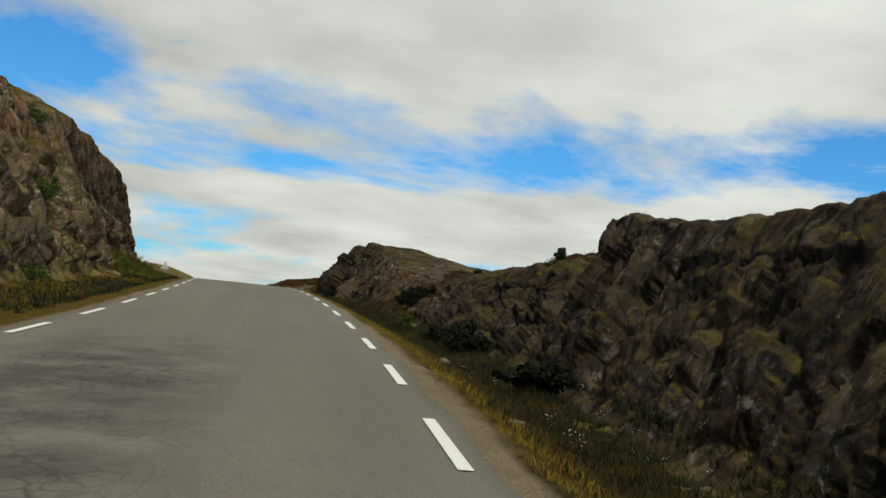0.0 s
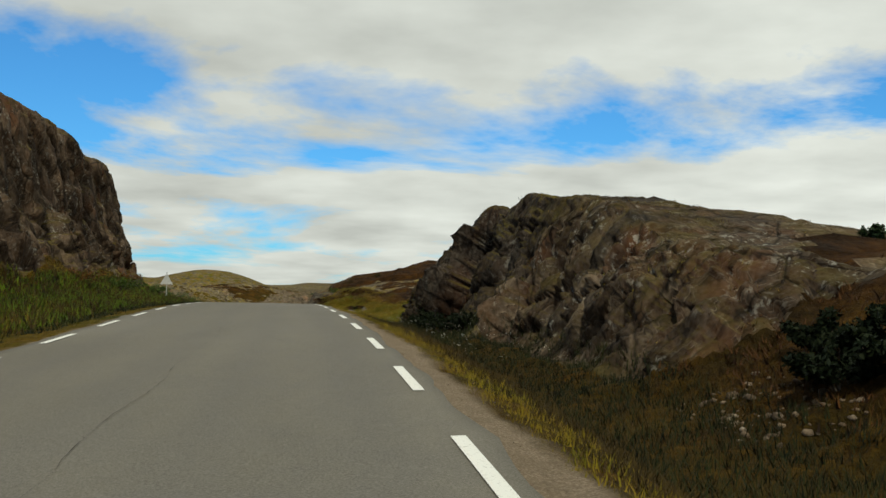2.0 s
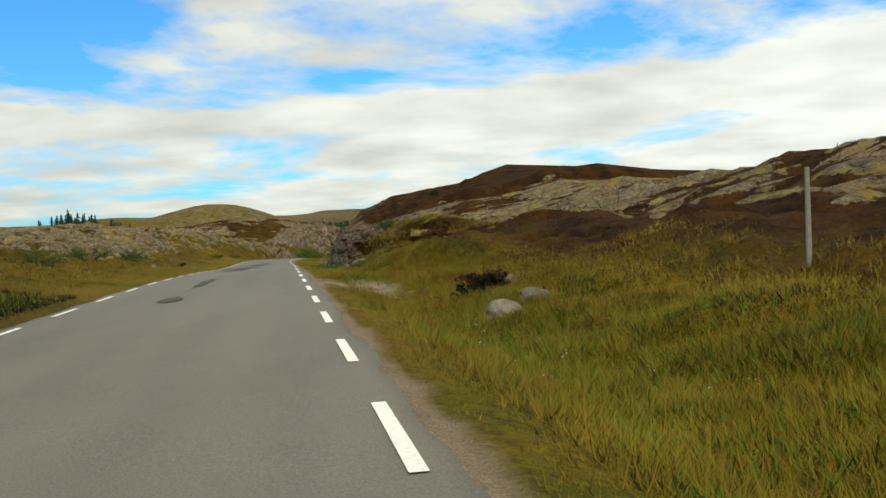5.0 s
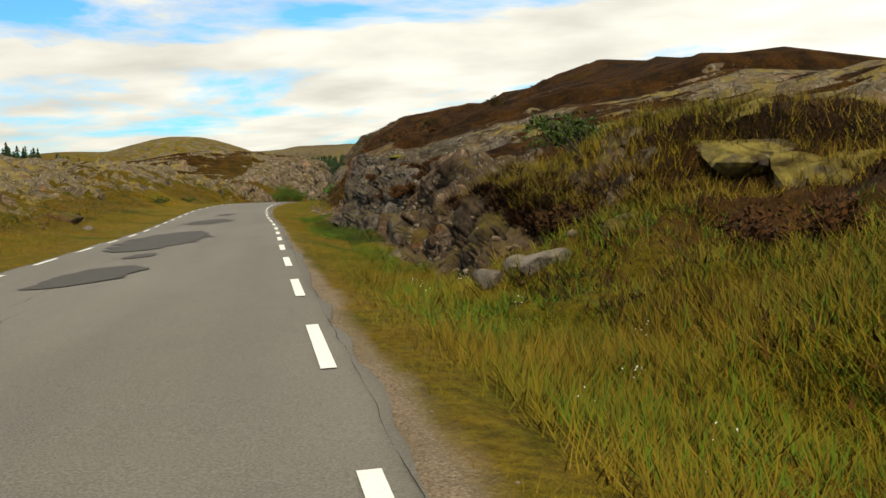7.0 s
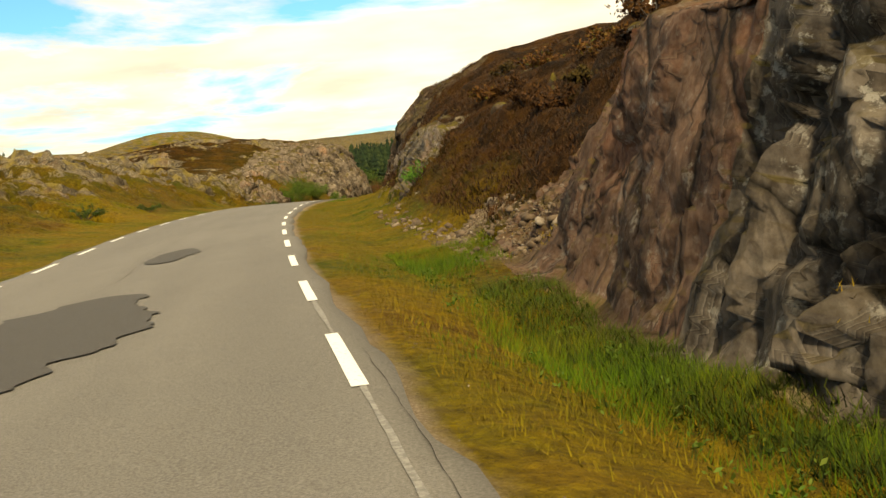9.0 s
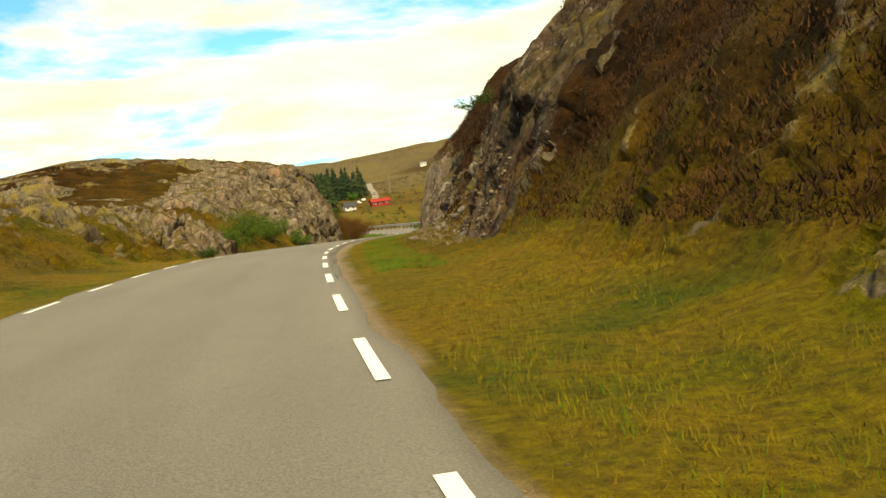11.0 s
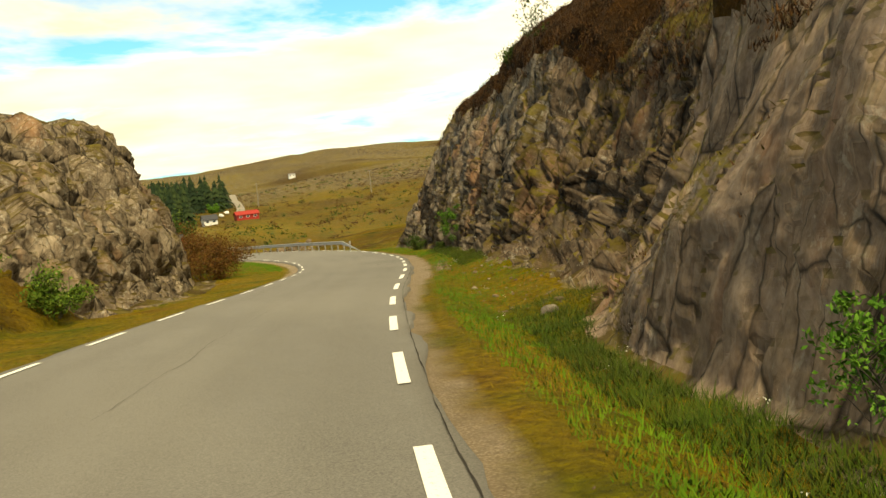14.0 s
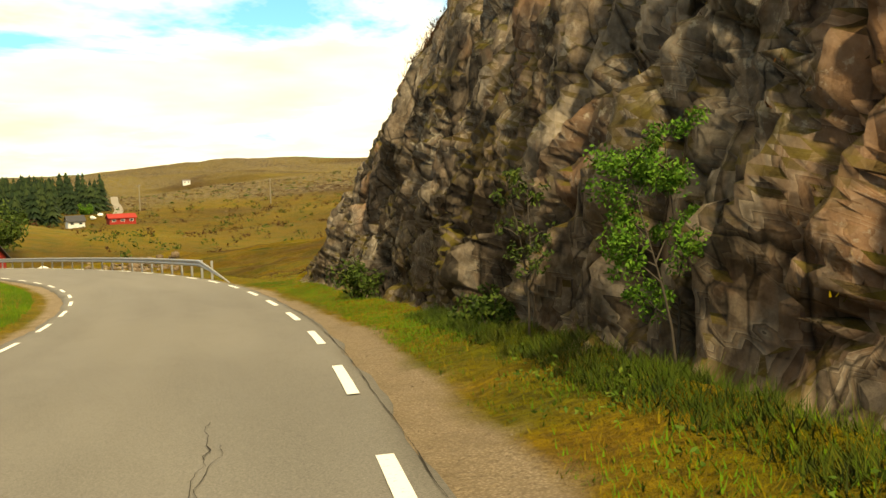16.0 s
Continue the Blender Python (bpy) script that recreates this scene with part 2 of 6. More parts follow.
rock = Mat("rock", 0.85, spec=0.1)
rock.color(rock_color(rock, FRESH, 0.7, 0.35, 0.95, 0.85))
rock_bump(rock)
shaded_m = Mat("shaded_rock", 0.9, spec=0.08)
shaded_m.color(rock_color(shaded_m, SHADED, 0.8, 0.2, 0.6, 0.4))
rock_bump(shaded_m)
brown = Mat("brown_rock", 0.88, spec=0.08)
brown.color(rock_color(brown, BROWN, 0.45, 0.2, 0.4))
rock_bump(brown, 0.5)
grey_m = Mat("grey_rock", 0.85, spec=0.1)
grey_m.color(rock_color(grey_m, GREY, 0.5, 0.45, 0.5, 0.1))
rock_bump(grey_m)

tan_m = Mat("tan_rock", 0.88, spec=0.08)
tan_m.color(rock_color(tan_m, TAN, 0.7, 0.3, 0.95, 0.9))
rock_bump(tan_m, 0.8)
knoll_m = Mat("knoll_rock", 0.88, spec=0.08)
knoll_m.color(rock_color(knoll_m, KNOLL, 0.85, 0.45, 0.35, 0.3))
rock_bump(knoll_m)
sound_m = Mat("sound_rock", 0.85, spec=0.1)
sound_m.color(rock_color(sound_m, SOUND, 0.18, 0.25, 0.95, 0.2))
rock_bump(sound_m, 0.4)

lichened = Mat("lichened_rock", 0.88, spec=0.08)
lichened.color(rock_color(lichened, LICHENED, 0.6, 0.5, 0.95, 0.8))
rock_bump(lichened)
umber = Mat("umber_rock", 0.88, spec=0.08)
umber.color(rock_color(umber, UMBER, 0.7, 0.4, 0.7, 0.4))
rock_bump(umber)

stone = Mat("loose_stone", 0.85)
stone.color(stone.mix(stone.grey(stone.noise(3, 6, 0.6), 0.35, 0.65), stone.ramp(stone.rand("object"), [(0, (0.16, 0.132, 0.102)), (0.5, (0.26, 0.22, 0.172)), (1, (0.13, 0.108, 0.085))]), (0.075, 0.062, 0.048)))
stone.bump(stone.noise(9, 6, 0.6), 0.05)
pebble = Mat("rubble", 0.9)
pebble.color(pebble.mix(pebble.grey(pebble.noise(6, 5, 0.6), 0.4, 0.65), pebble.ramp(pebble.rand(), [(0, (0.11, 0.072, 0.042)), (0.6, (0.2, 0.14, 0.085)), (0.88, (0.24, 0.18, 0.12)), (1, (0.38, 0.32, 0.24))]), (0.07, 0.048, 0.03)))

ground_m = Mat("moorland", 0.95, spec=0.1)
g = ground_m
dry = g.ramp(g.noise(0.35, 5, 0.6, seed=4), [(0.3, (0.06, 0.08, 0.003)), (0.45, (0.14, 0.11, 0.005)), (0.6, (0.19, 0.12, 0.008)), (0.75, (0.12, 0.062, 0.007))])
heath = g.ramp(g.noise(0.6, 7, 0.65, seed=9), [(0.3, (0.009, 0.005, 0.002)), (0.45, (0.028, 0.013, 0.003)), (0.58, (0.058, 0.024, 0.004)), (0.72, (0.055, 0.036, 0.005))])
veg = g.mix(g.attr("grass"), heath, dry)
veg = g.mix(g.grey(g.noise(7, 6, 0.7, seed=33), 0.34, 0.66), g.mix(1.0, veg, (0.5, 0.48, 0.5), "MULTIPLY"), g.mix(1.0, veg, (1.35, 1.35, 1.3), "MULTIPLY"))
soil = g.ramp(g.cells(38, (1, 1, 1), "F1"), [(0.1, (0.43, 0.34, 0.24)), (0.6, (0.25, 0.19, 0.128))])
soil = g.mix(g.grey(g.noise(1.7, 6, 0.65, seed=37), 0.45, 0.68, 0, 0.5), soil, (0.2, 0.15, 0.095))
veg = g.mix(g.attr("gravel"), veg, soil)
mossy = g.grey(g.noise(0.8, 5, 0.6, seed=15), 0.5, 0.62)
bare = g.math("MULTIPLY", g.grey(g.noise(0.5, 7, 0.62, (0.8, 0.8, 2.2), 21), 0.46, 0.51), g.grey(g.attr("rocky"), 0.15, 0.6))
proud = g.math("ADD", g.attr("bare"), g.grey(g.noise(2.2, 6, 0.65, seed=27), 0.3, 0.7, -0.22, 0.22))
bare = g.math("MAXIMUM", bare, g.grey(proud, 0.45, 0.55))
rcol = g.mix(g.math("MULTIPLY", mossy, 0.6), rock_color(g, PALE, 0.3, 0.5, 0.0), (0.27, 0.2, 0.03))
g.color(g.mix(bare, veg, rcol))
g.bump(g.noise(3.5, 7, 0.7, seed=5), 0.22, 0.9)
g.bump(g.noise(17, 4, 0.7), 0.05, 0.8)

beige_m = Mat("beige_rock", 0.88, spec=0.08)
beige_m.color(rock_color(beige_m, BEIGE, 0.4, 0.4, 0.95, 0.85))
rock_bump(beige_m)

outcrop_m = Mat("mossy_rock", 0.9, spec=0.08)
outcrop_m.color(outcrop_m.mix(outcrop_m.grey(outcrop_m.noise(0.9, 6, 0.65, seed=15), 0.47, 0.56), rock_color(outcrop_m, FRESH, 0.35, 0.5), (0.2, 0.16, 0.04)))
rock_bump(outcrop_m)

moss_m = Mat("moss", 0.95, spec=0.1)
moss_m.color(moss_m.ramp(moss_m.noise(4, 7, 0.7, seed=3), [(0.34, (0.05, 0.045, 0.01)), (0.5, (0.17, 0.155, 0.02)), (0.66, (0.28, 0.255, 0.04))]))
moss_m.bump(moss_m.noise(25, 6, 0.7), 0.04, 0.9)

asphalt = Mat("asphalt", 0.85, spec=0.25)
a = asphalt
col = a.ramp(a.noise(0.5, 4, 0.5, (1, 0.25, 1), 2), [(0.3, (0.1, 0.091, 0.074)), (0.7, (0.138, 0.126, 0.104))])
along = a.n.new("ShaderNodeSeparateXYZ")
a.l.new(a.pos.outputs["Position"], along.inputs[0])
col = a.mix(a.grey(along.outputs[1], 70, 240), a.mix(1.0, col, (1.0, 0.97, 0.87), "MULTIPLY"), a.mix(1.0, col, (0.94, 0.97, 1.08), "MULTIPLY"))
track = a.grey(a.attr("track"), 0, 1)
col = a.mix(a.math("MULTIPLY", track, 0.5), col, (0.08, 0.073, 0.063))
col = a.mix(a.grey(a.noise(2.2, 6, 0.65, (1, 0.45, 1), 7), 0.42, 0.72, 0, 0.5), col, (0.078, 0.072, 0.063))
col = a.mix(a.grey(a.noise(0.16, 3, 0.5, (2.5, 0.5, 1), 17), 0.45, 0.65, 0, 0.35), col, (0.175, 0.162, 0.138))
col = a.mix(a.grey(a.noise(60, 3, 0.7), 0.35, 0.7), col, a.mix(0.55, col, (0.3, 0.28, 0.25)))
craze = a.grey(a.cells(6.0, (1, 0.7, 1), "DISTANCE_TO_EDGE", 0.35), 0.0, 0.1, 1, 0)
craze = a.math("MULTIPLY", craze, a.grey(a.noise(0.7, 4, 0.6, seed=41), 0.4, 0.55))
broken = a.math("MULTIPLY", a.attr("worn"), a.grey(a.noise(0.9, 5, 0.6, seed=45), 0.35, 0.6))
col = a.mix(a.math("MULTIPLY", broken, 0.8), col, (0.05, 0.046, 0.04))
col = a.mix(a.math("MULTIPLY", craze, a.math("MULTIPLY", a.attr("worn"), 0.6)), col, (0.018, 0.016, 0.014))
a.color(col)
a.bump(a.noise(110, 3, 0.7), 0.006, 0.7)
a.bump(a.noise(1.4, 3), 0.03, 0.3)

patch_m = Mat("fresh_asphalt", 0.9, spec=0.2)
patch_m.color(patch_m.ramp(patch_m.noise(40, 4, 0.7), [(0.3, (0.05, 0.047, 0.044)), (0.7, (0.1, 0.094, 0.087))]))
patch_m.bump(patch_m.noise(80, 3, 0.7), 0.008)
tar = Mat("crack", 1.0, spec=0.05)
tar.color((0.038, 0.034, 0.03))
paint = Mat("road_paint", 0.7)
paint.color(paint.mix(paint.grey(paint.noise(30, 5, 0.7), 0.56, 0.72), (0.82, 0.81, 0.76), (0.35, 0.33, 0.3)))
worn_paint = Mat("worn_road_paint", 0.8)
worn_paint.color(worn_paint.mix(worn_paint.grey(worn_paint.noise(22, 5, 0.7), 0.42, 0.58), (0.27, 0.26, 0.23), (0.16, 0.15, 0.135)))


def leafy(name, stops, rough=0.7, soft=0.0, swathe=0.0):
    m = Mat(name, rough, spec=0.1)
    own = m.rand()
    if swathe:
        own = m.math("ADD", m.math("MULTIPLY", own, 1 - swathe), m.math("MULTIPLY", m.grey(m.noise(0.45, 4, 0.55, seed=13), 0.3, 0.7), swathe))
    base = m.ramp(own, stops)
    m.color(m.mix(m.grey(m.noise(0.4, 3, 0.5, seed=6), 0.35, 0.65), base, m.mix(1.0, base, (0.75, 0.7, 0.6), "MULTIPLY")))
    if soft:
        add = m.n.new("ShaderNodeVectorMath")
        add.operation = "MULTIPLY_ADD"
        add.inputs[1].default_value, add.inputs[2].default_value = (0.45, 0.45, 0.45), (0, 0, soft)
        m.l.new(m.pos.outputs["Normal"], add.inputs[0])
        unit = m.n.new("ShaderNodeVectorMath")
        unit.operation = "NORMALIZE"
        m.l.new(add.outputs[0], unit.inputs[0])
        m.l.new(unit.outputs[0], m.b.inputs["Normal"])
    return m.m


grass_dry = leafy("dry_grass", [(0, (0.075, 0.085, 0.004)), (0.4, (0.175, 0.135, 0.007)), (0.75, (0.235, 0.155, 0.012)), (1, (0.29, 0.2, 0.035))], soft=0.7, swathe=0.65)
grass_green = leafy("green_grass", [(0, (0.045, 0.1, 0.003)), (0.5, (0.085, 0.14, 0.005)), (1, (0.16, 0.155, 0.008))], soft=0.7, swathe=0.65)
grass_lush = leafy("lush_grass", [(0, (0.05, 0.125, 0.006)), (0.6, (0.085, 0.17, 0.009)), (1, (0.16, 0.19, 0.015))], soft=0.7, swathe=0.65)
grass_brown = leafy("brown_grass", [(0, (0.016, 0.013, 0.003)), (0.5, (0.042, 0.028, 0.005)), (1, (0.085, 0.054, 0.01))], soft=0.7, swathe=0.65)
heather_m = leafy("heather", [(0, (0.014, 0.007, 0.003)), (0.4, (0.04, 0.017, 0.004)), (0.75, (0.08, 0.032, 0.006)), (1, (0.065, 0.044, 0.007))], soft=0.4, swathe=0.5)
shrub_m = leafy("shrub_leaves", [(0, (0.025, 0.045, 0.01)), (0.5, (0.045, 0.085, 0.016)), (1, (0.09, 0.13, 0.025))])
rowan_m = leafy("tree_leaves", [(0, (0.045, 0.125, 0.014)), (0.5, (0.075, 0.19, 0.022)), (1, (0.13, 0.25, 0.035))])
willow_m = leafy("willow_leaves", [(0, (0.045, 0.09, 0.012)), (0.5, (0.075, 0.14, 0.018)), (1, (0.14, 0.19, 0.03))])
russet_m = leafy("russet_leaves", [(0, (0.07, 0.03, 0.01)), (0.5, (0.14, 0.06, 0.016)), (0.8, (0.17, 0.085, 0.02)), (1, (0.09, 0.1, 0.02))])
conifer_m = leafy("conifer", [(0, (0.01, 0.022, 0.01)), (0.5, (0.018, 0.036, 0.014)), (1, (0.035, 0.055, 0.018))])
# kept near black; these bushes also darken the shaded foot of the rocks
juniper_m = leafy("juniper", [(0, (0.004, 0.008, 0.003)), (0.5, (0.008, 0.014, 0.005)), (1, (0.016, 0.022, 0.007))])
# near-black green: the shade below the rocks is put into this colour
shade_toned_grass = leafy("ditch_grass", [(0, (0.006, 0.009, 0.002)), (0.5, (0.014, 0.018, 0.003)), (0.85, (0.03, 0.03, 0.005)), (1, (0.06, 0.045, 0.008))], soft=0.5, swathe=0.5)
foot_grass = leafy("foot_grass", [(0, (0.022, 0.045, 0.004)), (0.5, (0.045, 0.075, 0.006)), (1, (0.1, 0.095, 0.01))], soft=0.6, swathe=0.5)
flower_m = leafy("white_flower", [(0, (0.7, 0.7, 0.62)), (1, (0.85, 0.85, 0.8))])


def plain(name, c, rough=0.7, metal=0.0, grain=8.0, vary=0.35):
    m = Mat(name, rough, metal)
    m.color(m.mix(m.grey(m.noise(grain, 5, 0.6), 0.35, 0.7, 0, vary), c, tuple(0.45 * v for v in c)))
    m.bump(m.noise(grain * 3, 4), 0.004)
    return m.m


bark = plain("bark", (0.075, 0.06, 0.045), 0.9, 0, 20, 0.7)
post_wood = plain("weathered_wood", (0.27, 0.24, 0.2), 0.9, 0, 14, 0.6)
steel = plain("galvanised_steel", (0.42, 0.43, 0.44), 0.55, 0.6, 3)
sign_back = plain("grey_sign_back", (0.62, 0.62, 0.6), 0.5, 0.4, 5)
red_wood = plain("red_boards", (0.33, 0.025, 0.018), 0.8)
white_wood = plain("white_boards", (0.75, 0.74, 0.7), 0.7)
yellow_wood = plain("cream_boards", (0.62, 0.55, 0.4), 0.7)
roof_dark = plain("dark_roof", (0.05, 0.05, 0.055), 0.8)
roof_grey = plain("grey_roof", (0.2, 0.17, 0.16), 0.8)
window_m = plain("window_glass", (0.04, 0.05, 0.06), 0.15, 0.0, 2)
gravel_road = plain("gravel_track", (0.26, 0.23, 0.19), 0.95, 0, 3)


# ---- building blocks ----
def mesh_object(name, verts, faces, material, parent=None, label="", smooth=False):
    """One mesh object from arrays of vertices and of triangles or quads."""
    verts, faces = np.asarray(verts, float), np.asarray(faces, int)
    me = bpy.data.meshes.new(name)
    k = faces.shape[1]
    me.vertices.add(len(verts))
    me.vertices.foreach_set("co", verts.ravel())
    me.loops.add(faces.size)
    me.loops.foreach_set("vertex_index", faces.ravel())
    me.polygons.add(len(faces))
    me.polygons.foreach_set("loop_start", np.arange(0, faces.size, k))
    me.update(calc_edges=True)
    me.validate()
    if smooth:
        me.polygons.foreach_set("use_smooth", np.ones(len(me.polygons), bool))
    me.materials.append(material.m if isinstance(material, Mat) else material)
    ob = new(name, me)
    if parent is not None:
        ob.parent = parent
    if label:
        ob["label"] = label
    return ob


def part(name, bm, material, parent, label=""):
    """Links a bmesh as one mesh under a thing."""
    me = bpy.data.meshes.new(name)
    bm.to_mesh(me)
    bm.free()
    me.materials.append(material.m if isinstance(material, Mat) else material)
    ob = new(name, me)
    ob.parent = parent
    if label:
        ob["label"] = label
    return ob


def box(bm, x0, y0, z0, x1, y1, z1, bevel=0.0):
    m = Matrix.LocRotScale(((x0 + x1) / 2, (y0 + y1) / 2, (z0 + z1) / 2), None, (x1 - x0, y1 - y0, z1 - z0))
    r = bmesh.ops.create_cube(bm, size=1, matrix=m)
    if bevel:
        edges = list({e for v in r["verts"] for e in v.link_edges})
        bmesh.ops.bevel(bm, geom=edges, offset=bevel, segments=1, affect="EDGES")


def hashed(i, j, k, salt):
    """Random numbers from 0 to 1 for whole-number cells."""
    h = (i * 374761393 + j * 668265263 + k * 2147483647 + salt * 1274126177) & 0xFFFFFFFF
    h = ((h ^ (h >> 13)) * 1274126177) & 0xFFFFFFFF
    h = ((h ^ (h >> 16)) * 2246822519) & 0xFFFFFFFF
    return ((h ^ (h >> 15)) & 0xFFFFFF) / 16777215.0


def soft_noise(p, salt=0):
    """Smooth value noise from -1 to 1 at points p."""
    c = np.floor(p).astype(np.int64)
    f = p - c
    f = f * f * (3 - 2 * f)
    total = np.zeros(len(p))
    for dx in (0, 1):
        for dy in (0, 1):
            for dz in (0, 1):
                w = np.abs(1 - dx - f[:, 0]) * np.abs(1 - dy - f[:, 1]) * np.abs(1 - dz - f[:, 2])
                total += w * hashed(c[:, 0] + dx, c[:, 1] + dy, c[:, 2] + dz, salt)
    return 2 * total - 1


def layered(p, octaves=4, salt=0, gain=0.5):
    total, amp = np.zeros(len(p)), 1.0
    for o in range(octaves):
        total += amp * soft_noise(p * 2.03**o, salt + o)
        amp *= gain
    return total


def facets(p, salt, tilt=0.5):
    """Broken rock: each irregular cell is a tilted plane at its own depth.
    Returns depth, the distance to the nearest joint and a random tone of each block."""
    c = np.floor(p).astype(np.int64)
    best, second = np.full(len(p), 9e9), np.full(len(p), 9e9)
    depth, who = np.zeros(len(p)), np.zeros(len(p))
    for dx in (-1, 0, 1):
        for dy in (-1, 0, 1):
            for dz in (-1, 0, 1):
                i, j, k = c[:, 0] + dx, c[:, 1] + dy, c[:, 2] + dz
                q = np.stack([i + hashed(i, j, k, salt), j + hashed(i, j, k, salt + 1), k + hashed(i, j, k, salt + 2)], -1)
                off = p - q
                d = (off**2).sum(-1)
                near = d < best
                lean = np.stack([hashed(i, j, k, salt + 3), hashed(i, j, k, salt + 4), hashed(i, j, k, salt + 5)], -1) - 0.5
                here = hashed(i, j, k, salt + 6) - 0.5 + 2 * tilt * (0.5 * off[:, 0] * lean[:, 0] + 1.5 * off[:, 1] * lean[:, 1] + 0.45 * off[:, 2] * lean[:, 2])
                second = np.where(near, best, np.minimum(second, d))
                depth = np.where(near, here, depth)
                who = np.where(near, hashed(i, j, k, salt + 7), who)
                best = np.where(near, d, best)
    return depth, np.sqrt(second) - np.sqrt(best), who


def eased(field, nr, nc):
    """A grid's values, with its steps spread over two cells."""
    m = np.pad(field.reshape(nr, nc), 1, mode="edge")
    m = 0.25 * m[:-2] + 0.5 * m[1:-1] + 0.25 * m[2:]
    return (0.25 * m[:, :-2] + 0.5 * m[:, 1:-1] + 0.25 * m[:, 2:]).ravel()


def glide(t, knots, values):
    """A smooth curve through values at the knots (Catmull-Rom on uneven knots, by its slopes)."""
    knots, values = np.asarray(knots, float), np.asarray(values, float)
    shape = values.shape[1:]
    v = values.reshape(len(knots), -1)
    h = np.diff(knots)[:, None]
    sec = np.diff(v, axis=0) / h
    m = np.vstack([sec[:1], (sec[:-1] * h[1:] + sec[1:] * h[:-1]) / (h[1:] + h[:-1]), sec[-1:]])
    i = np.clip(np.searchsorted(knots, t) - 1, 0, len(knots) - 2)
    u = ((t - knots[i]) / (knots[i + 1] - knots[i]))[:, None]
    hh = h[i]
    r = (2 * u**3 - 3 * u**2 + 1) * v[i] + (u**3 - 2 * u**2 + u) * hh * m[i] + (3 * u**2 - 2 * u**3) * v[i + 1] + (u**3 - u**2) * hh * m[i + 1]
    return r.reshape(len(t), *shape)


# ---- the road's line: x, y, height of the crown and cross fall, about every 18 m ----
LINE = [
    (-1.29, -15.87, -2.09, 0.028),
    (-1.41, -0.00, -1.34, 0.028),
    (-1.55, 17.63, -0.51, 0.032),
    (-2.41, 35.61, 0.35, 0.035),
    (-3.74, 53.19, 1.05, 0.024),
    (-5.46, 70.48, 1.45, 0.008),
    (-7.30, 88.15, 1.52, 0.001),
    (-9.47, 106.29, 1.37, -0.001),
    (-11.76, 125.21, 1.16, -0.001),
    (-14.09, 145.27, 0.69, -0.001),
    (-16.22, 164.48, 0.11, -0.014),
    (-18.57, 183.12, -0.30, -0.014),
    (-20.43, 202.20, -0.60, -0.024),
    (-21.01, 221.64, -1.03, -0.022),
    (-20.60, 240.86, -1.79, -0.032),
    (-18.55, 259.76, -2.78, -0.011),
    (-15.06, 278.08, -3.91, 0.003),
    (-10.40, 297.19, -5.10, 0.026),
    (-6.78, 316.39, -6.30, 0.035),
    (-5.65, 335.74, -7.18, 0.030),
    (-7.91, 354.97, -7.89, 0.019),
    (-13.28, 373.63, -8.56, 0.012),
    (-21.37, 391.30, -9.21, 0.008),
    (-31.95, 407.69, -9.86, 0.007),
    (-44.97, 422.22, -10.51, 0.000),
]
HALF = 2.604
ARC = np.linspace(0, len(LINE) - 1, 4200)
SPINE = glide(ARC, np.arange(len(LINE)), LINE)
head_ = np.gradient(SPINE[:, :2], axis=0)
head_ /= np.linalg.norm(head_, axis=1)[:, None]
ACROSS = np.stack([head_[:, 1], -head_[:, 0]], -1)
RUN = np.r_[0, np.cumsum(np.linalg.norm(np.diff(SPINE[:, :2], axis=0), axis=1))]


def on_road(run, u, lift=0.0):
    """The place at a run along the spine and u metres to the right of it."""
    run, u = np.broadcast_arrays(np.asarray(run, float), np.asarray(u, float))
    c = [np.interp(run, RUN, SPINE[:, k]) for k in range(4)]
    ax, ay = np.interp(run, RUN, ACROSS[:, 0]), np.interp(run, RUN, ACROSS[:, 1])
    n = np.hypot(ax, ay)
    camber = -0.006 * np.abs(u)
    return np.stack([c[0] + ax / n * u, c[1] + ay / n * u, c[2] + c[3] * u + camber + lift], -1)


def run_at(y):
    return np.interp(y, SPINE[:, 1], RUN)


def strip(name, run0, run1, u0, u1, lift, material, parent, label="", wobble=0.0, salt=0, step=0.5, cols=2):
    """A thin strip on the road, with an uneven edge if asked."""
    rows = max(2, int((run1 - run0) / step) + 1)
    run = np.linspace(run0, run1, rows)
    p = np.stack([run, np.zeros(rows), np.zeros(rows)], -1)
    w0 = wobble * layered(p * 0.9, 4, salt)
    w1 = wobble * layered(p * 0.9, 4, salt + 50)
    v = np.stack([on_road(run, u0 + w0 + (u1 + w1 - u0 - w0) * k / (cols - 1), lift) for k in range(cols)], 1)
    i = np.arange(rows - 1)[:, None] * cols + np.arange(cols - 1)[None]
    f = np.stack([i, i + 1, i + cols + 1, i + cols], -1).reshape(-1, 4)
    return mesh_object(name, v.reshape(-1, 3), f, material, parent, label, True)


END = RUN[-1]
rows = int(END / 0.5)
run = np.linspace(0, END, rows)
edge_r = HALF + 0.24 + 0.07 * layered(np.stack([run * 0.8, 0 * run, 0 * run], -1), 4, 3)
edge_l = HALF + 0.26 + 0.07 * layered(np.stack([run * 0.8, 0 * run + 9, 0 * run], -1), 4, 5)
cols = 25
us = np.linspace(-1, 1, cols)
across = np.where(us[None] < 0, us[None] * edge_l[:, None], us[None] * edge_r[:, None])
top = on_road(np.repeat(run, cols), across.ravel()).reshape(rows, cols, 3)
top[:, :, 2] += 0.004 * layered(top.reshape(-1, 3) * 0.5, 2, 9).reshape(rows, cols)
skirt_r, skirt_l = top[:, -1:].copy(), top[:, :1].copy()
skirt_r[:, :, 2] -= 0.3
skirt_l[:, :, 2] -= 0.3
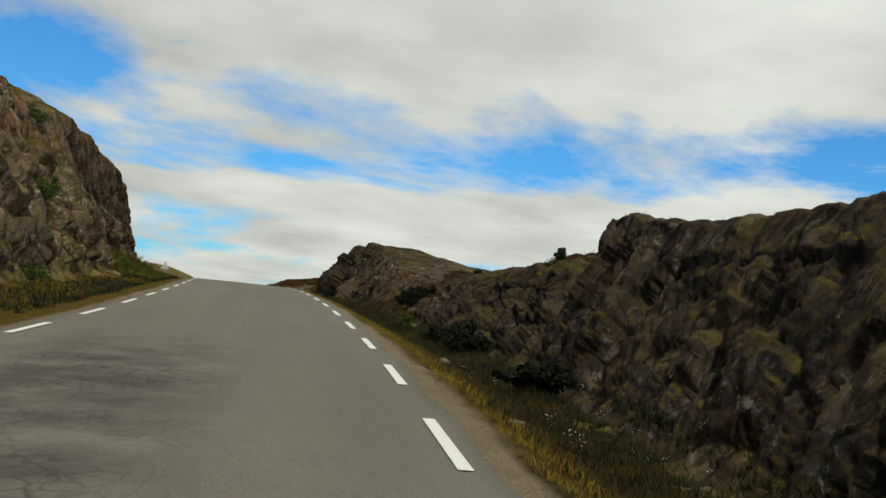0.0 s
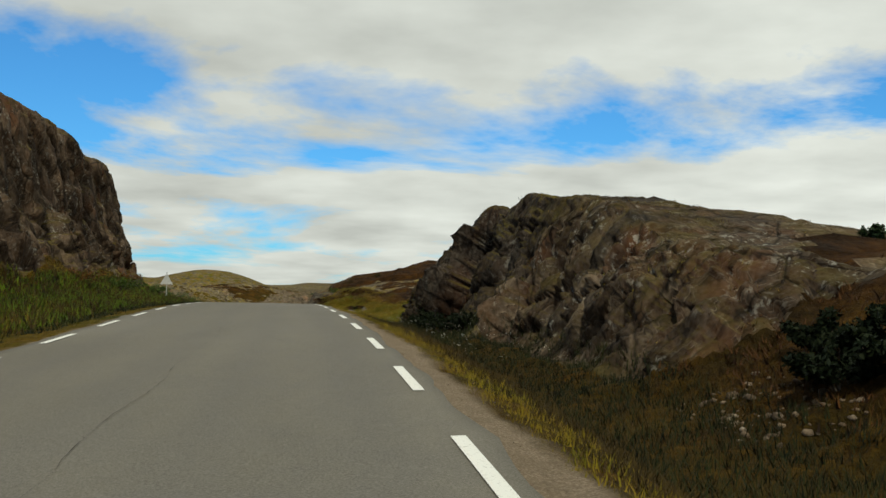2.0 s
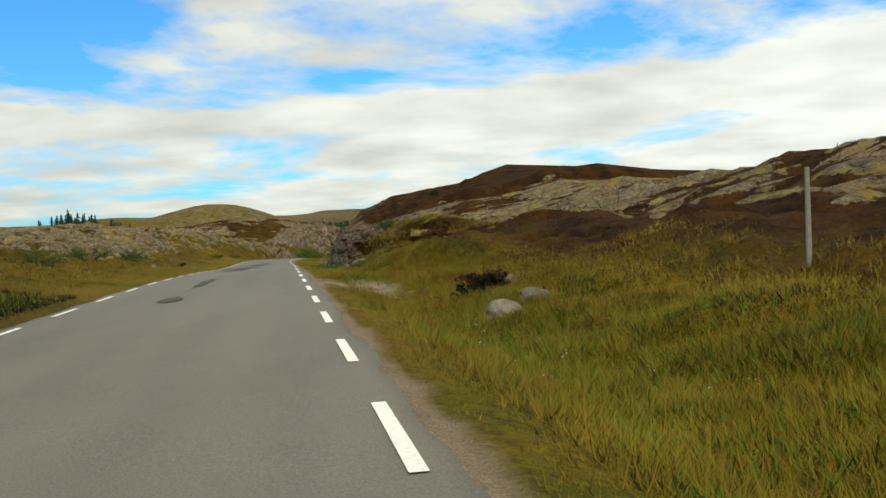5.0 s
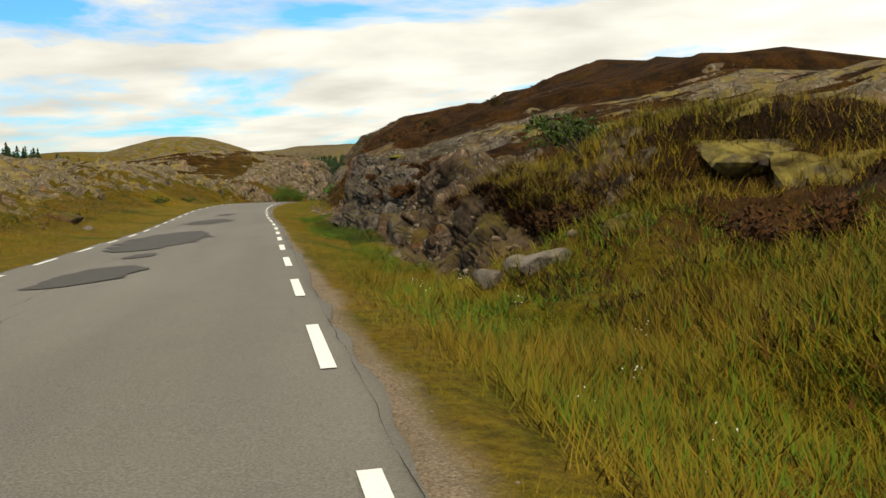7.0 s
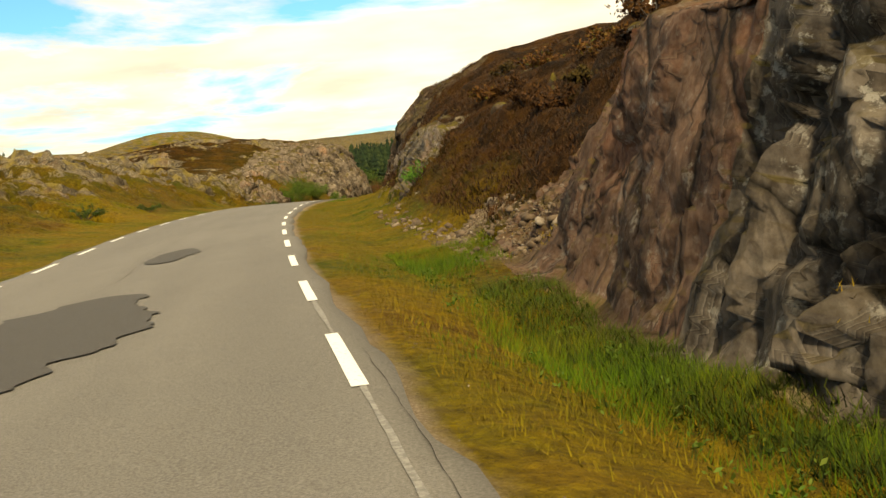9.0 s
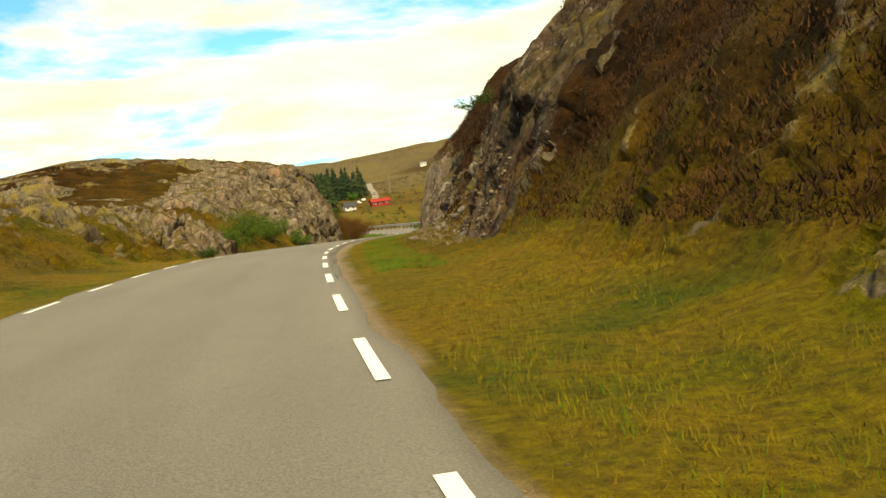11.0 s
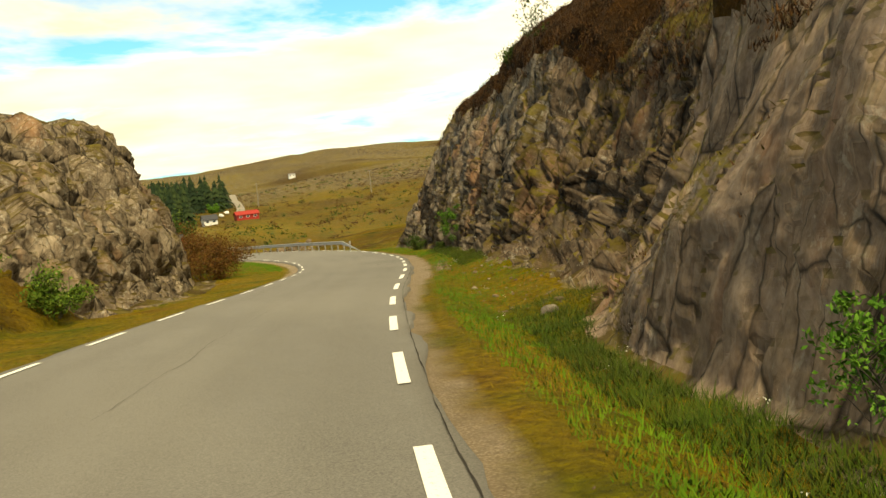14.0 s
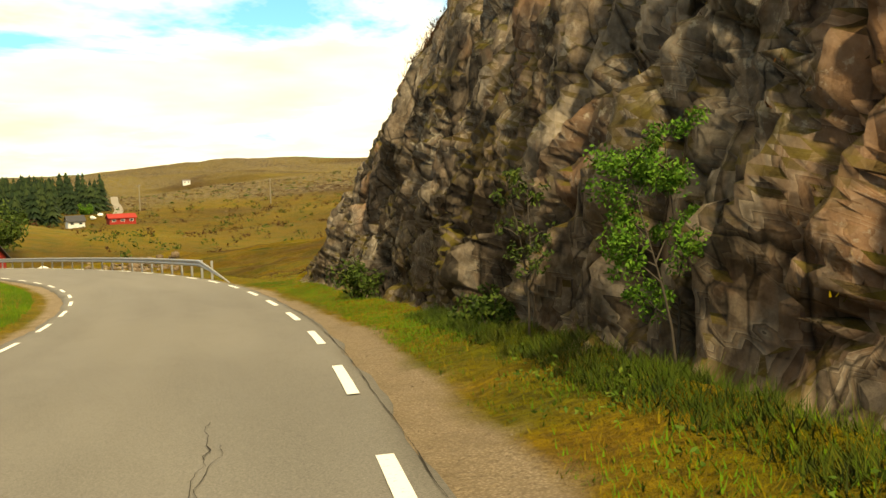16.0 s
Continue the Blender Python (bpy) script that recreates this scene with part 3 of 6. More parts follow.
sheet = np.concatenate([skirt_l, top, skirt_r], 1)
n = cols + 2
i = np.arange(rows - 1)[:, None] * n + np.arange(n - 1)[None]
road = mesh_object("road", sheet.reshape(-1, 3), np.stack([i, i + 1, i + n + 1, i + n], -1).reshape(-1, 4), asphalt, smooth=True)
tagged(road, "worn grey asphalt country road with patches and cracks", "road", kind="structure")
track = np.zeros((rows, n))
flat = np.concatenate([-9 * np.ones((rows, 1)), across, 9 * np.ones((rows, 1))], 1)
for wheel in (-1.75, -0.35, 0.75, 2.0):
    track += np.exp(-(((flat - wheel) / 0.3) ** 2))
at = road.data.attributes.new("track", "FLOAT", "POINT")
at.data.foreach_set("value", track.ravel().astype(np.float32))
at = road.data.attributes.new("worn", "FLOAT", "POINT")
worn = np.clip(1.7 - np.abs(flat + 0.7), 0, 1) * np.clip((33 - run) / 5, 0, 1)[:, None]
at.data.foreach_set("value", worn.ravel().astype(np.float32))


# ---- the land on both sides, as cross-sections along the road ----
class Side:
    """Cross-sections: from the asphalt's edge outwards, (metres out, metres over the road), with how rocky face and top are."""

    def __init__(self, sign):
        self.sign, self.y, self.sec, self.rock = sign, [], [], []

    def at(self, y, ditch, base, mid, top, back, hill, crest, rock, far=None):
        far = far or (crest[0] + 45, crest[1] - 5)
        self.y.append(y)
        self.sec.append([(0.10, -0.03), (0.75 + 0.3 * min(1, max(0, (y - 215) / 20)), -0.09), ditch, base, mid, top, back, hill, crest, far, (far[0] + 120, far[1] - 14)])
        # rock of the face, of the top behind it, of the hill
        self.rock.append(rock)

    def build(self, stretches, parts):
        ys = np.concatenate([np.arange(a_, b_ - 0.5 * st, st) for a_, b_, st in stretches])
        # a little easing, so that faces keep their ends
        i = np.clip(np.searchsorted(self.y, ys) - 1, 0, len(self.y) - 2)
        ky = np.array(self.y, float)
        u = np.clip((ys - ky[i]) / (ky[i + 1] - ky[i]), 0, 1)
        u = (u * u * (3 - 2 * u))[:, None, None]
        sec = np.array(self.sec, float)
        s = sec[i] * (1 - u) + sec[i + 1] * u
        rk = np.array(self.rock, float)
        r = rk[i] * (1 - u[:, :, 0]) + rk[i + 1] * u[:, :, 0]
        cuts = []
        for k, m in enumerate(parts):
            cuts.append(np.linspace(k, k + 1, m, endpoint=False))
        cuts = np.r_[np.concatenate(cuts), len(parts)]
        k = np.minimum(cuts.astype(int), len(parts) - 1)
        w = (cuts - k)[None, :, None]
        prof = s[:, k] * (1 - w) + s[:, k + 1] * w
        # round the profile's corners a little beyond the ditch
        soft = prof.copy()
        soft[:, 1:-1] = 0.25 * prof[:, :-2] + 0.5 * prof[:, 1:-1] + 0.25 * prof[:, 2:]
        prof = soft
        prof[:, 0] = s[:, 0]
        run = run_at(ys)
        edge = on_road(run, self.sign * (HALF + 0.1))
        x = edge[:, 0][:, None] + self.sign * prof[:, :, 0]
        # the shoulder lies a little below the asphalt's broken edge
        z = edge[:, 2][:, None] + prof[:, :, 1] - 0.07 * np.clip(1.5 - prof[:, :, 0], 0, 1)
        self.cut, self.ys = cuts, ys
        # rockiness: 0 on verge, face value on 3..5, top value on 5..6.5, hill value beyond
        ctl = np.stack([0 * r[:, 0], 0 * r[:, 0], 0 * r[:, 0], r[:, 0] * (0.8 if self.sign > 0 else np.interp(ys, [50, 60, 114, 118], [0.8, 0.1, 0.1, 0.8])), r[:, 0], np.maximum(r[:, 0], 0.55 * r[:, 1]), r[:, 1] * 0.85, r[:, 2], r[:, 2], r[:, 2] * 0.7, 0 * r[:, 0]], 1)
        w1 = (cuts - k)[None]
        self.rocky = ctl[:, k] * (1 - w1) + ctl[:, k + 1] * w1
        return np.stack([x, np.repeat(ys[:, None], len(cuts), 1), z], -1)


R = Side(1)
R.at(-14, (1.8, -.5), (3.0, -.4), (3.7, 1.0), (5.2, 3.00), (8, 3.50), (20, 5.00), (40, 5), (1, .5, .4))
R.at(9, (2.0, -.65), (3.1, -.45), (3.8, 1.0), (5.2, 3.00), (8, 3.40), (18, 4.50), (40, 4.5), (1, .5, .4))
R.at(16, (2.1, -.65), (3.1, -.35), (3.9, 1.1), (5.1, 2.80), (8, 3.05), (18, 3.45), (40, 4), (1, .5, .4))
R.at(19.3, (2.2, -.6), (3.3, -.3), (4.0, 1.5), (4.6, 3.0), (7, 2.7), (18, 3), (40, 3.5), (1, .6, .4))
R.at(22.0, (2.2, -.65), (3.6, -.3), (4.6, .8), (5.5, 1.8), (8, 2.0), (18, 2.6), (40, 3), (1, .4, .3))
R.at(31, (2.2, -.7), (3.5, -.35), (4.7, .6), (6.0, 2.0), (8, 2.4), (18, 2.25), (40, 2.10), (.9, .3, .3))
R.at(36.5, (2.1, -.8), (3.3, -.4), (4.1, .7), (5.2, 1.3), (7, 2.1), (18, 1.75), (40, 2.10), (.9, .2, .3))
R.at(41, (2.2, -.8), (3.8, -.5), (5.0, .3), (6.5, 1.5), (8, 1.55), (12, 1.10), (40, 2.10), (.35, .3, .3))
R.at(47, (2.3, -.8), (4.0, -.5), (5.5, .3), (8.0, 1.3), (11, 1.10), (20, 1.15), (40, 2.10), (.3, .3, .3))
R.at(52, (2.3, -.7), (3.6, -.3), (4.4, 1.0), (5.6, 1.75), (8, 1.35), (20, 1.45), (40, 2.10), (1, .6, .3))
R.at(59, (2.1, -.5), (3.2, -.2), (4.2, 1.4), (5.4, 3.10), (8, 3.0), (14, 2.0), (40, 2.3), (1, .8, .4))
R.at(63, (2.1, -.55), (3.2, -.3), (4.0, 1.6), (5.0, 3.45), (7.6, 3.5), (13, 2.4), (40, 2.4), (1, .8, .4))
R.at(66.5, (2.1, -.55), (3.2, -.35), (3.95, 1.5), (4.85, 3.1), (7.2, 3.15), (12.5, 2.2), (40, 2.4), (1, .8, .4))
R.at(68.5, (2.1, -.6), (3.2, -.4), (3.9, 1.4), (4.7, 2.8), (7, 2.9), (12, 2.1), (40, 2.5), (1, .8, .4))
R.at(70.3, (2.1, -.6), (3.1, -.5), (3.6, .75), (4.45, 1.65), (7, 1.75), (12, 1.5), (40, 3), (1, .7, .3))
R.at(74.2, (2.1, -.8), (3.2, -.75), (3.55, .6), (4.15, 1.7), (6.5, 1.7), (12, 1.3), (40, 3), (1, .5, .2))
R.at(76.2, (2.3, -.8), (3.5, -.8), (4.2, -.5), (5.5, .1), (8, .7), (18, 1.2), (40, 3), (.1, .1, .2))
R.at(90, (2.4, -.7), (4.0, -.5), (5.5, -.1), (7.0, .2), (10, .4), (25, 1.4), (45, 3), (0, 0, .25))
R.at(108, (2.6, -.95), (4.0, -.8), (5.5, -.5), (7.5, -.1), (10, .1), (20, .9), (40, 3.3), (.05, 0, .3))
R.at(119, (2.4, -.7), (4.0, -.5), (5.5, -.3), (7.5, 0), (11, .5), (22, 1.6), (34, 4.2), (0, 0, .5))
R.at(125, (1.6, -.25), (3.4, -.3), (5.2, -.3), (7.5, .2), (11, .9), (20, 2), (30, 4.8), (0, .1, .6))
R.at(128.5, (1.7, -.35), (2.9, -.35), (4.0, .25), (5.6, .75), (10, 1.2), (18, 2), (29, 4.9), (0, .15, .6))
R.at(133, (1.7, -.35), (2.8, -.4), (4.0, .25), (5.8, .9), (10, 1.4), (17, 2), (27, 5), (.1, .2, .6))
R.at(138, (1.6, -.4), (2.5, -.3), (3.6, .1), (5.3, .8), (9.5, 1.5), (16, 2.2), (25, 4.2), (.3, .2, .7))
R.at(141.5, (1.6, -.4), (2.7, -.35), (3.3, .35), (4.0, .9), (6.5, 1.6), (14, 2.2), (25, 4.3), (.95, .25, .7))
R.at(148, (1.7, -.4), (2.8, -.35), (3.5, .5), (4.4, 1.15), (7.5, 1.75), (15, 2.5), (25, 4.1), (.95, .3, .7))
R.at(151.5, (1.9, -.5), (3.2, -.45), (4.0, .4), (4.9, 1.1), (8, 1.60), (16, 2.60), (25, 4.20), (.9, .25, .7))
R.at(154, (1.9, -.5), (3.2, -.45), (3.8, .8), (4.5, 1.85), (7.5, 1.95), (16, 2.70), (25, 4.30), (1, .3, .7))
R.at(158, (1.9, -.4), (3.3, -.25), (4.3, .9), (5.2, 1.7), (8, 1.70), (16, 3.00), (25, 5.00), (.8, .2, .7))
R.at(165.5, (1.9, -.5), (3.2, -.3), (3.9, 1.0), (4.5, 1.95), (7, 1.90), (14, 3.30), (25, 5.50), (1, .3, .7))
R.at(171.5, (2.0, -.65), (3.1, -.5), (3.6, 1.2), (4.2, 3.0), (6.5, 2.90), (12, 3.90), (25, 6.10), (1, .7, .6))
R.at(175.4, (2.0, -.7), (3.2, -.6), (3.7, 1.0), (4.2, 2.8), (7, 3.20), (13, 4.30), (25, 6.50), (1, .5, .5))
R.at(176.9, (2.1, -.6), (3.45, -.5), (3.95, 1.2), (4.4, 2.85), (8, 4.00), (14, 5.30), (25, 7.40), (1, .2, .4))
R.at(179.7, (2.1, -.5), (3.55, -.35), (4.1, .8), (4.9, 2.2), (8.4, 3.90), (14, 5.45), (25, 7.9), (.95, .15, .3))
R.at(181.3, (2.1, -.5), (3.6, -.25), (4.5, .5), (6.0, 1.5), (9, 3.90), (14, 5.60), (25, 8.20), (.3, .1, .3))
R.at(193, (2.1, -.4), (3.6, -.2), (4.8, .7), (7.0, 2.1), (10, 4.30), (15, 6.00), (25, 8.90), (.2, .1, .3))
R.at(204, (2.2, -.3), (3.8, .1), (4.6, 1.2), (5.3, 2.3), (8, 4.00), (13, 5.70), (24, 8.60), (.6, .2, .3))
R.at(214, (2.2, -.2), (3.8, .1), (4.8, 1.0), (6.5, 2.8), (9, 4.4), (13, 6.0), (20, 7.3), (.35, .2, .3))
R.at(223, (2.2, -.15), (4.0, .1), (5.0, 1.0), (6.5, 2.6), (8.5, 4.7), (12, 6.8), (20, 8), (.4, .4, .3))
R.at(227, (2.2, -.15), (4.0, .05), (4.8, 1.5), (5.7, 3.4), (7.9, 5.8), (12, 7.8), (20, 9), (.95, 1.1, .3))
R.at(230, (2.2, -.15), (4.0, .0), (4.6, 1.9), (5.4, 4.0), (7.7, 6.4), (12, 8), (20, 9), (1, 1.1, .3))
R.at(233, (2.2, -.15), (4.1, .0), (4.8, 1.4), (5.9, 3.2), (7.8, 5.6), (11.5, 7.8), (19.5, 9), (.9, 1.2, .3))
R.at(237, (2.2, -.15), (4.2, .0), (5.4, .9), (6.6, 2.0), (7.8, 4.8), (11, 7.2), (19, 9), (.3, 1.0, .3))
R.at(246, (2.2, -.2), (4.4, .1), (6.0, 1.4), (7.0, 2.7), (7.9, 5.3), (11, 7.6), (18, 9), (.4, .7, .3))
R.at(252.5, (2.2, -.2), (4.2, .3), (5.1, 1.6), (6.2, 3.3), (7.5, 5.6), (10, 8), (17, 9.5), (.45, .5, .3))
R.at(257, (2.1, -.3), (3.52, -.05), (4.32, 1.6), (5.32, 3.3), (6.92, 5.6), (10, 8.8), (17, 10), (.9, .22, .3))
R.at(260.5, (2.0, -.5), (3.02, -.4), (3.47, 1.6), (4.32, 3.6), (6.32, 5.8), (9, 9.2), (16, 10.5), (1, .22, .3))
R.at(265.5, (2.0, -.6), (2.95, -.5), (3.4, 1.6), (4.25, 3.4), (6.2, 5.9), (9, 9.2), (16, 10.5), (1, .22, .3))
R.at(269.5, (2.0, -.65), (2.92, -.6), (3.3, 1.0), (4.2, 2.2), (6.2, 5.4), (9, 9.2), (16, 10.5), (1, .22, .3))
R.at(272, (2.0, -.65), (2.95, -.6), (3.5, .3), (4.9, 1.5), (6.2, 5.2), (9, 9.1), (16, 10.5), (1, .22, .3))
R.at(274, (2.0, -.6), (3.3, -.45), (4.3, .7), (5.3, 2.6), (6.1, 5.8), (9, 9), (16, 10.5), (.9, .22, .3))
R.at(276.5, (2.0, -.5), (4.3, -.1), (6.0, .6), (7.0, 2.4), (7.8, 4.8), (9.5, 8), (16, 10.5), (.9, .9, .3))
R.at(283, (2.0, -.35), (4.1, .05), (5.6, .7), (6.5, 2.6), (7.3, 5.3), (9.3, 8), (16, 10.5), (.95, .9, .3))
R.at(290, (1.9, -.1), (3.02, .2), (4.12, 2.2), (5.22, 4.7), (6.22, 7.4), (9, 9), (16, 10.5), (1, .22, .3))
R.at(299, (1.8, .0), (2.72, .2), (3.22, 1.6), (4.02, 4.2), (6.02, 8.3), (9, 9.8), (16, 11), (1, .22, .3))
R.at(304, (1.8, .0), (2.62, .2), (3.07, 2.4), (3.92, 4.7), (5.92, 8.4), (9, 9.8), (16, 11), (1, .22, .3))
R.at(318, (1.8, -.1), (2.62, .0), (3.07, 2.2), (3.92, 5.00), (5.72, 8.60), (9, 9.90), (16, 11), (1, .22, .3))
R.at(326, (1.8, -.1), (2.62, .0), (3.12, 2.0), (4.32, 5.00), (5.62, 7.30), (9, 8.90), (18, 10), (1, .22, .3))
R.at(331.5, (1.9, -.1), (2.72, .1), (3.52, 1.4), (4.82, 3.60), (5.82, 5.50), (9, 7.50), (18, 8), (1, .22, .3))
R.at(335, (2.0, -.2), (3.4, .0), (4.6, .5), (6.0, 1.5), (8, 3.1), (12, 5), (20, 6.5), (.3, .3, .3))
R.at(345, (2.2, -.15), (4, -.7), (6, -.4), (9, .1), (13, 1), (20, 3), (35, 6), (0, .1, .3))
R.at(362, (2.0, -.2), (4, -1.0), (7, -1.8), (11, -2), (16, -1.6), (26, 0), (45, 4), (0, .1, .3))
R.at(420, (2.0, -.2), (4, -1.0), (7, -1.8), (11, -2.2), (16, -2.2), (26, -1.5), (45, 0), (0, .1, .2))

L = Side(-1)
L.at(-14, (1.6, -.2), (3.4, .2), (4.5, 2), (6.5, 5), (9, 7.5), (14, 9), (30, 10), (1, .6, .4))
L.at(27, (1.6, -.2), (3.5, .2), (4.5, 2), (6.5, 5), (9, 7.4), (14, 9), (30, 10), (1, .6, .4))
L.at(41, (1.8, -.25), (4.0, .1), (5.0, 2.2), (6.5, 4.8), (8.5, 7.3), (14, 9), (30, 10), (1, .8, .4))
L.at(53, (1.8, -.3), (4.1, -.1), (5.2, 2.0), (6.8, 4.6), (8.5, 7.5), (14, 10), (30, 11), (1, .8, .4))
L.at(60, (1.8, -.3), (5.0, .1), (6.6, 1.9), (7.6, 4), (9, 8.70), (14, 10.80), (30, 11.80), (.8, .8, .4))
L.at(78, (1.8, -.2), (5.2, .3), (7.0, 2.1), (8.0, 4.5), (9, 9.20), (13, 11.10), (30, 11.80), (.7, .9, .4))
L.at(102, (1.8, -.1), (5.0, .5), (7.6, 2.2), (8.3, 5), (8.9, 9.40), (13, 11.40), (30, 11.80), (.8, 1, .4))
L.at(113, (1.8, -.1), (5.0, .5), (8.0, 2.4), (8.5, 5.5), (9.0, 10.00), (12, 11.30), (26, 10.80), (.9, 1, .4))
L.at(116, (1.8, -.1), (5.0, .5), (8.0, 2.2), (8.6, 4.8), (9.2, 7.8), (13, 9.5), (26, 9), (.9, 1, .4))
L.at(118.5, (1.8, -.1), (4.5, .4), (7.0, .8), (9, 1.2), (12, 1.5), (18, 1.8), (30, 2.5), (0, .2, .3))
L.at(140, (1.8, -.1), (4.0, .1), (6.0, .5), (8, .8), (12, 1.4), (20, 2.3), (35, 3.2), (.1, .3, .6))
L.at(165, (1.8, -.1), (4.0, .2), (6.0, .9), (8, 1.4), (12, 2.5), (20, 3.1), (35, 4), (.1, .8, .75))
L.at(176, (1.8, -.1), (4.2, .2), (5.4, .6), (8, 1.0), (12, 2.3), (20, 3.4), (35, 4.5), (.2, .8, .75))
L.at(200, (1.8, -.1), (4.0, .2), (7.0, 1.0), (9, 1.7), (13, 2.9), (20, 4.0), (34, 5.6), (.2, .8, .75))
L.at(240, (1.8, -.1), (4.5, .3), (7.0, 1.8), (9.5, 3.2), (13, 5.0), (20, 5.6), (32, 6.8), (.4, .8, .75))
L.at(261, (1.8, -.1), (4.5, 0), (6.0, 1.0), (7.5, 2.6), (11, 4.0), (18, 4.6), (30, 5.4), (.5, .8, .75))
L.at(268, (1.8, -.1), (4.8, 0), (5.4, 1.1), (7.2, 2.9), (11, 3.8), (18, 4.20), (30, 4.80), (1, .6, .5))
L.at(271.5, (1.8, -.1), (5.2, 0), (5.8, 1.0), (7.4, 2.6), (11, 3.6), (18, 4.20), (30, 4.80), (1, .5, .5))
L.at(275, (1.8, -.1), (5.6, -.2), (7.0, .4), (9, 1.4), (12, 3.3), (18, 4.30), (30, 5.20), (.1, .3, .5))
L.at(290, (1.8, -.15), (5.6, -.2), (7.0, .9), (9, 2.6), (12, 5.0), (18, 6.0), (30, 6.8), (.35, .7, .55))
L.at(298, (1.8, -.2), (5.6, -.2), (6.6, 2.2), (9, 4.8), (12, 7.2), (18, 8.2), (30, 10.3), (1, .9, .6))
L.at(308, (1.8, -.2), (5.5, -.3), (6.3, 2.4), (8.2, 5.0), (11, 8.3), (18, 10.0), (30, 11.8), (1, 1, .6))
L.at(315, (1.8, -.2), (5.9, -.2), (6.5, 2.2), (7.5, 5.0), (9.8, 9.0), (17, 10.8), (30, 12.2), (1, 1, .6))
L.at(319, (1.8, -.2), (6.2, 0), (6.9, 2.0), (7.8, 5.1), (10.2, 9.4), (18, 11.0), (30, 12.3), (1, 1, .6))
L.at(324, (1.8, -.1), (7.2, .2), (9.0, 1.3), (11, 3.6), (13, 7.0), (19, 10.4), (30, 12.6), (.7, .9, .6))
L.at(331, (1.8, -.1), (8.0, .3), (11, .8), (15, 1.6), (18, 3.6), (22, 8.0), (32, 13.0), (0, .5, .5))
L.at(345, (1.8, -.1), (7.0, .2), (12, .5), (17, .9), (22, 1.8), (30, 7), (45, 13.5), (0, .3, .6))
L.at(375, (1.8, -.1), (7.0, .2), (12, .5), (17, .9), (22, 1.6), (30, 5), (45, 12), (0, .2, .5))
L.at(420, (1.8, -.1), (6.0, .1), (12, .3), (17, .6), (22, 1.2), (30, 2.5), (45, 4), (0, .1, .3))


def lay(side, stretches, parts, salt):
    """The side's land with its relief: broken rock faces, hummocks on the heath, small lumps on the verge."""
    p = side.build(stretches, parts)
    nr, nc = p.shape[:2]
    tu = np.gradient(p, axis=1)
    tv = np.gradient(p, axis=0)
    nrm = np.cross(tv, tu) * -side.sign
    nrm /= np.linalg.norm(nrm, axis=2)[:, :, None] + 1e-9
    nrm = np.where(nrm[:, :, 2:] < -0.2, -nrm, nrm)
    q = p.reshape(-1, 3)
    rk = side.rocky.reshape(-1)
    patchy = layered(q * 0.21, 4, salt + 5)
    rock_w = np.clip((rk + 0.4 * patchy * np.clip(1.3 - rk, 0.06, 1) - 0.25) * 2.2, 0, 1) * np.clip(rk * 3, 0, 1)
    cut = np.repeat(side.cut[None], nr, 0).reshape(-1)
    gone = np.clip((cut - 7) / 2, 0, 1)
    warp = np.stack([layered(q * 0.4, 3, salt + 11), layered(q * 0.4, 3, salt + 17), layered(q * 0.4, 3, salt + 23)], -1)
    w = q + 0.2 * warp + np.random.default_rng(salt).normal(0, 0.018, q.shape)
    # joints lean; the cuttings break into blocks, the buttress stays smooth
    shear = np.stack([w[:, 0], w[:, 1] + 0.25 * w[:, 2], w[:, 2]], -1)
    sound = np.interp(q[:, 1], [20, 24, 48, 50, 60, 64, 171, 174, 182, 184, 224, 227, 233, 237, 253, 258, 273, 276], [0.6, 0.9, 0.9, 0.65, 0.65, 1, 1, 0.3, 0.3, 1, 1, 0.6, 0.6, 1, 1, 0.17, 0.17, 1]) if side.sign > 0 else np.interp(q[:, 1], [258, 268, 290], [1, 0.75, 0.75])
    if side.sign > 0:
        # squarer blocks on the low faces, tall columns on the last cliffs
        shear[:, 1] -= 0.22 * w[:, 2] * np.interp(q[:, 1], [55, 65, 80, 120, 135, 176, 182], [1, 0.3, 0, 0, 1, 1, 0])
        shear[:, 2] *= np.interp(q[:, 1], [120, 135, 164, 171, 225, 285], [1, 1.6, 1.6, 1, 1, 0.75])
    coarse = np.where(q[:, 1] < 120, 0.55, 0.65)[:, None] if side.sign < 0 else np.select([q[:, 1] < 22, q[:, 1] < 48, q[:, 1] < 62.5, (q[:, 1] > 62.5) & (q[:, 1] < 77), (q[:, 1] > 140) & (q[:, 1] < 161), (q[:, 1] > 161) & (q[:, 1] < 173.4), (q[:, 1] > 173.4) & (q[:, 1] < 183), (q[:, 1] > 225) & (q[:, 1] < 236)], [0.62, 0.85, 0.68, 0.6, 0.75, 1.15, 0.6, 0.6], 1.0)[:, None]
    d1, e1, t1 = facets(shear * coarse * (0.5, 0.7, 0.28), salt + 31, 0.8)
    d2, e2, t2 = facets(shear * coarse * (1.5, 1.5, 0.6), salt + 43, 0.6)
    d3, _, t3 = facets(shear * coarse * (2.9, 2.9, 1.5), salt + 57, 0.5)
    d4, _, _ = facets(shear * (5.0, 5.5, 4.0), salt + 63, 1.0)
    depth = sound * (0.62 * (0.5 * d1 + 0.5 * eased(d1, nr, nc)) + 0.4 * d2 + 0.2 * d3 * np.clip(0.95 + 0.7 * patchy, 0.4, 1.3)) + 0.07 * d4 * sound * np.clip(0.7 + patchy, 0.2, 1.2) - sound * 0.38 * np.exp(-((e1 / 0.07) ** 2)) - sound * 0.22 * np.exp(-((e2 / 0.11) ** 2)) - 0.1
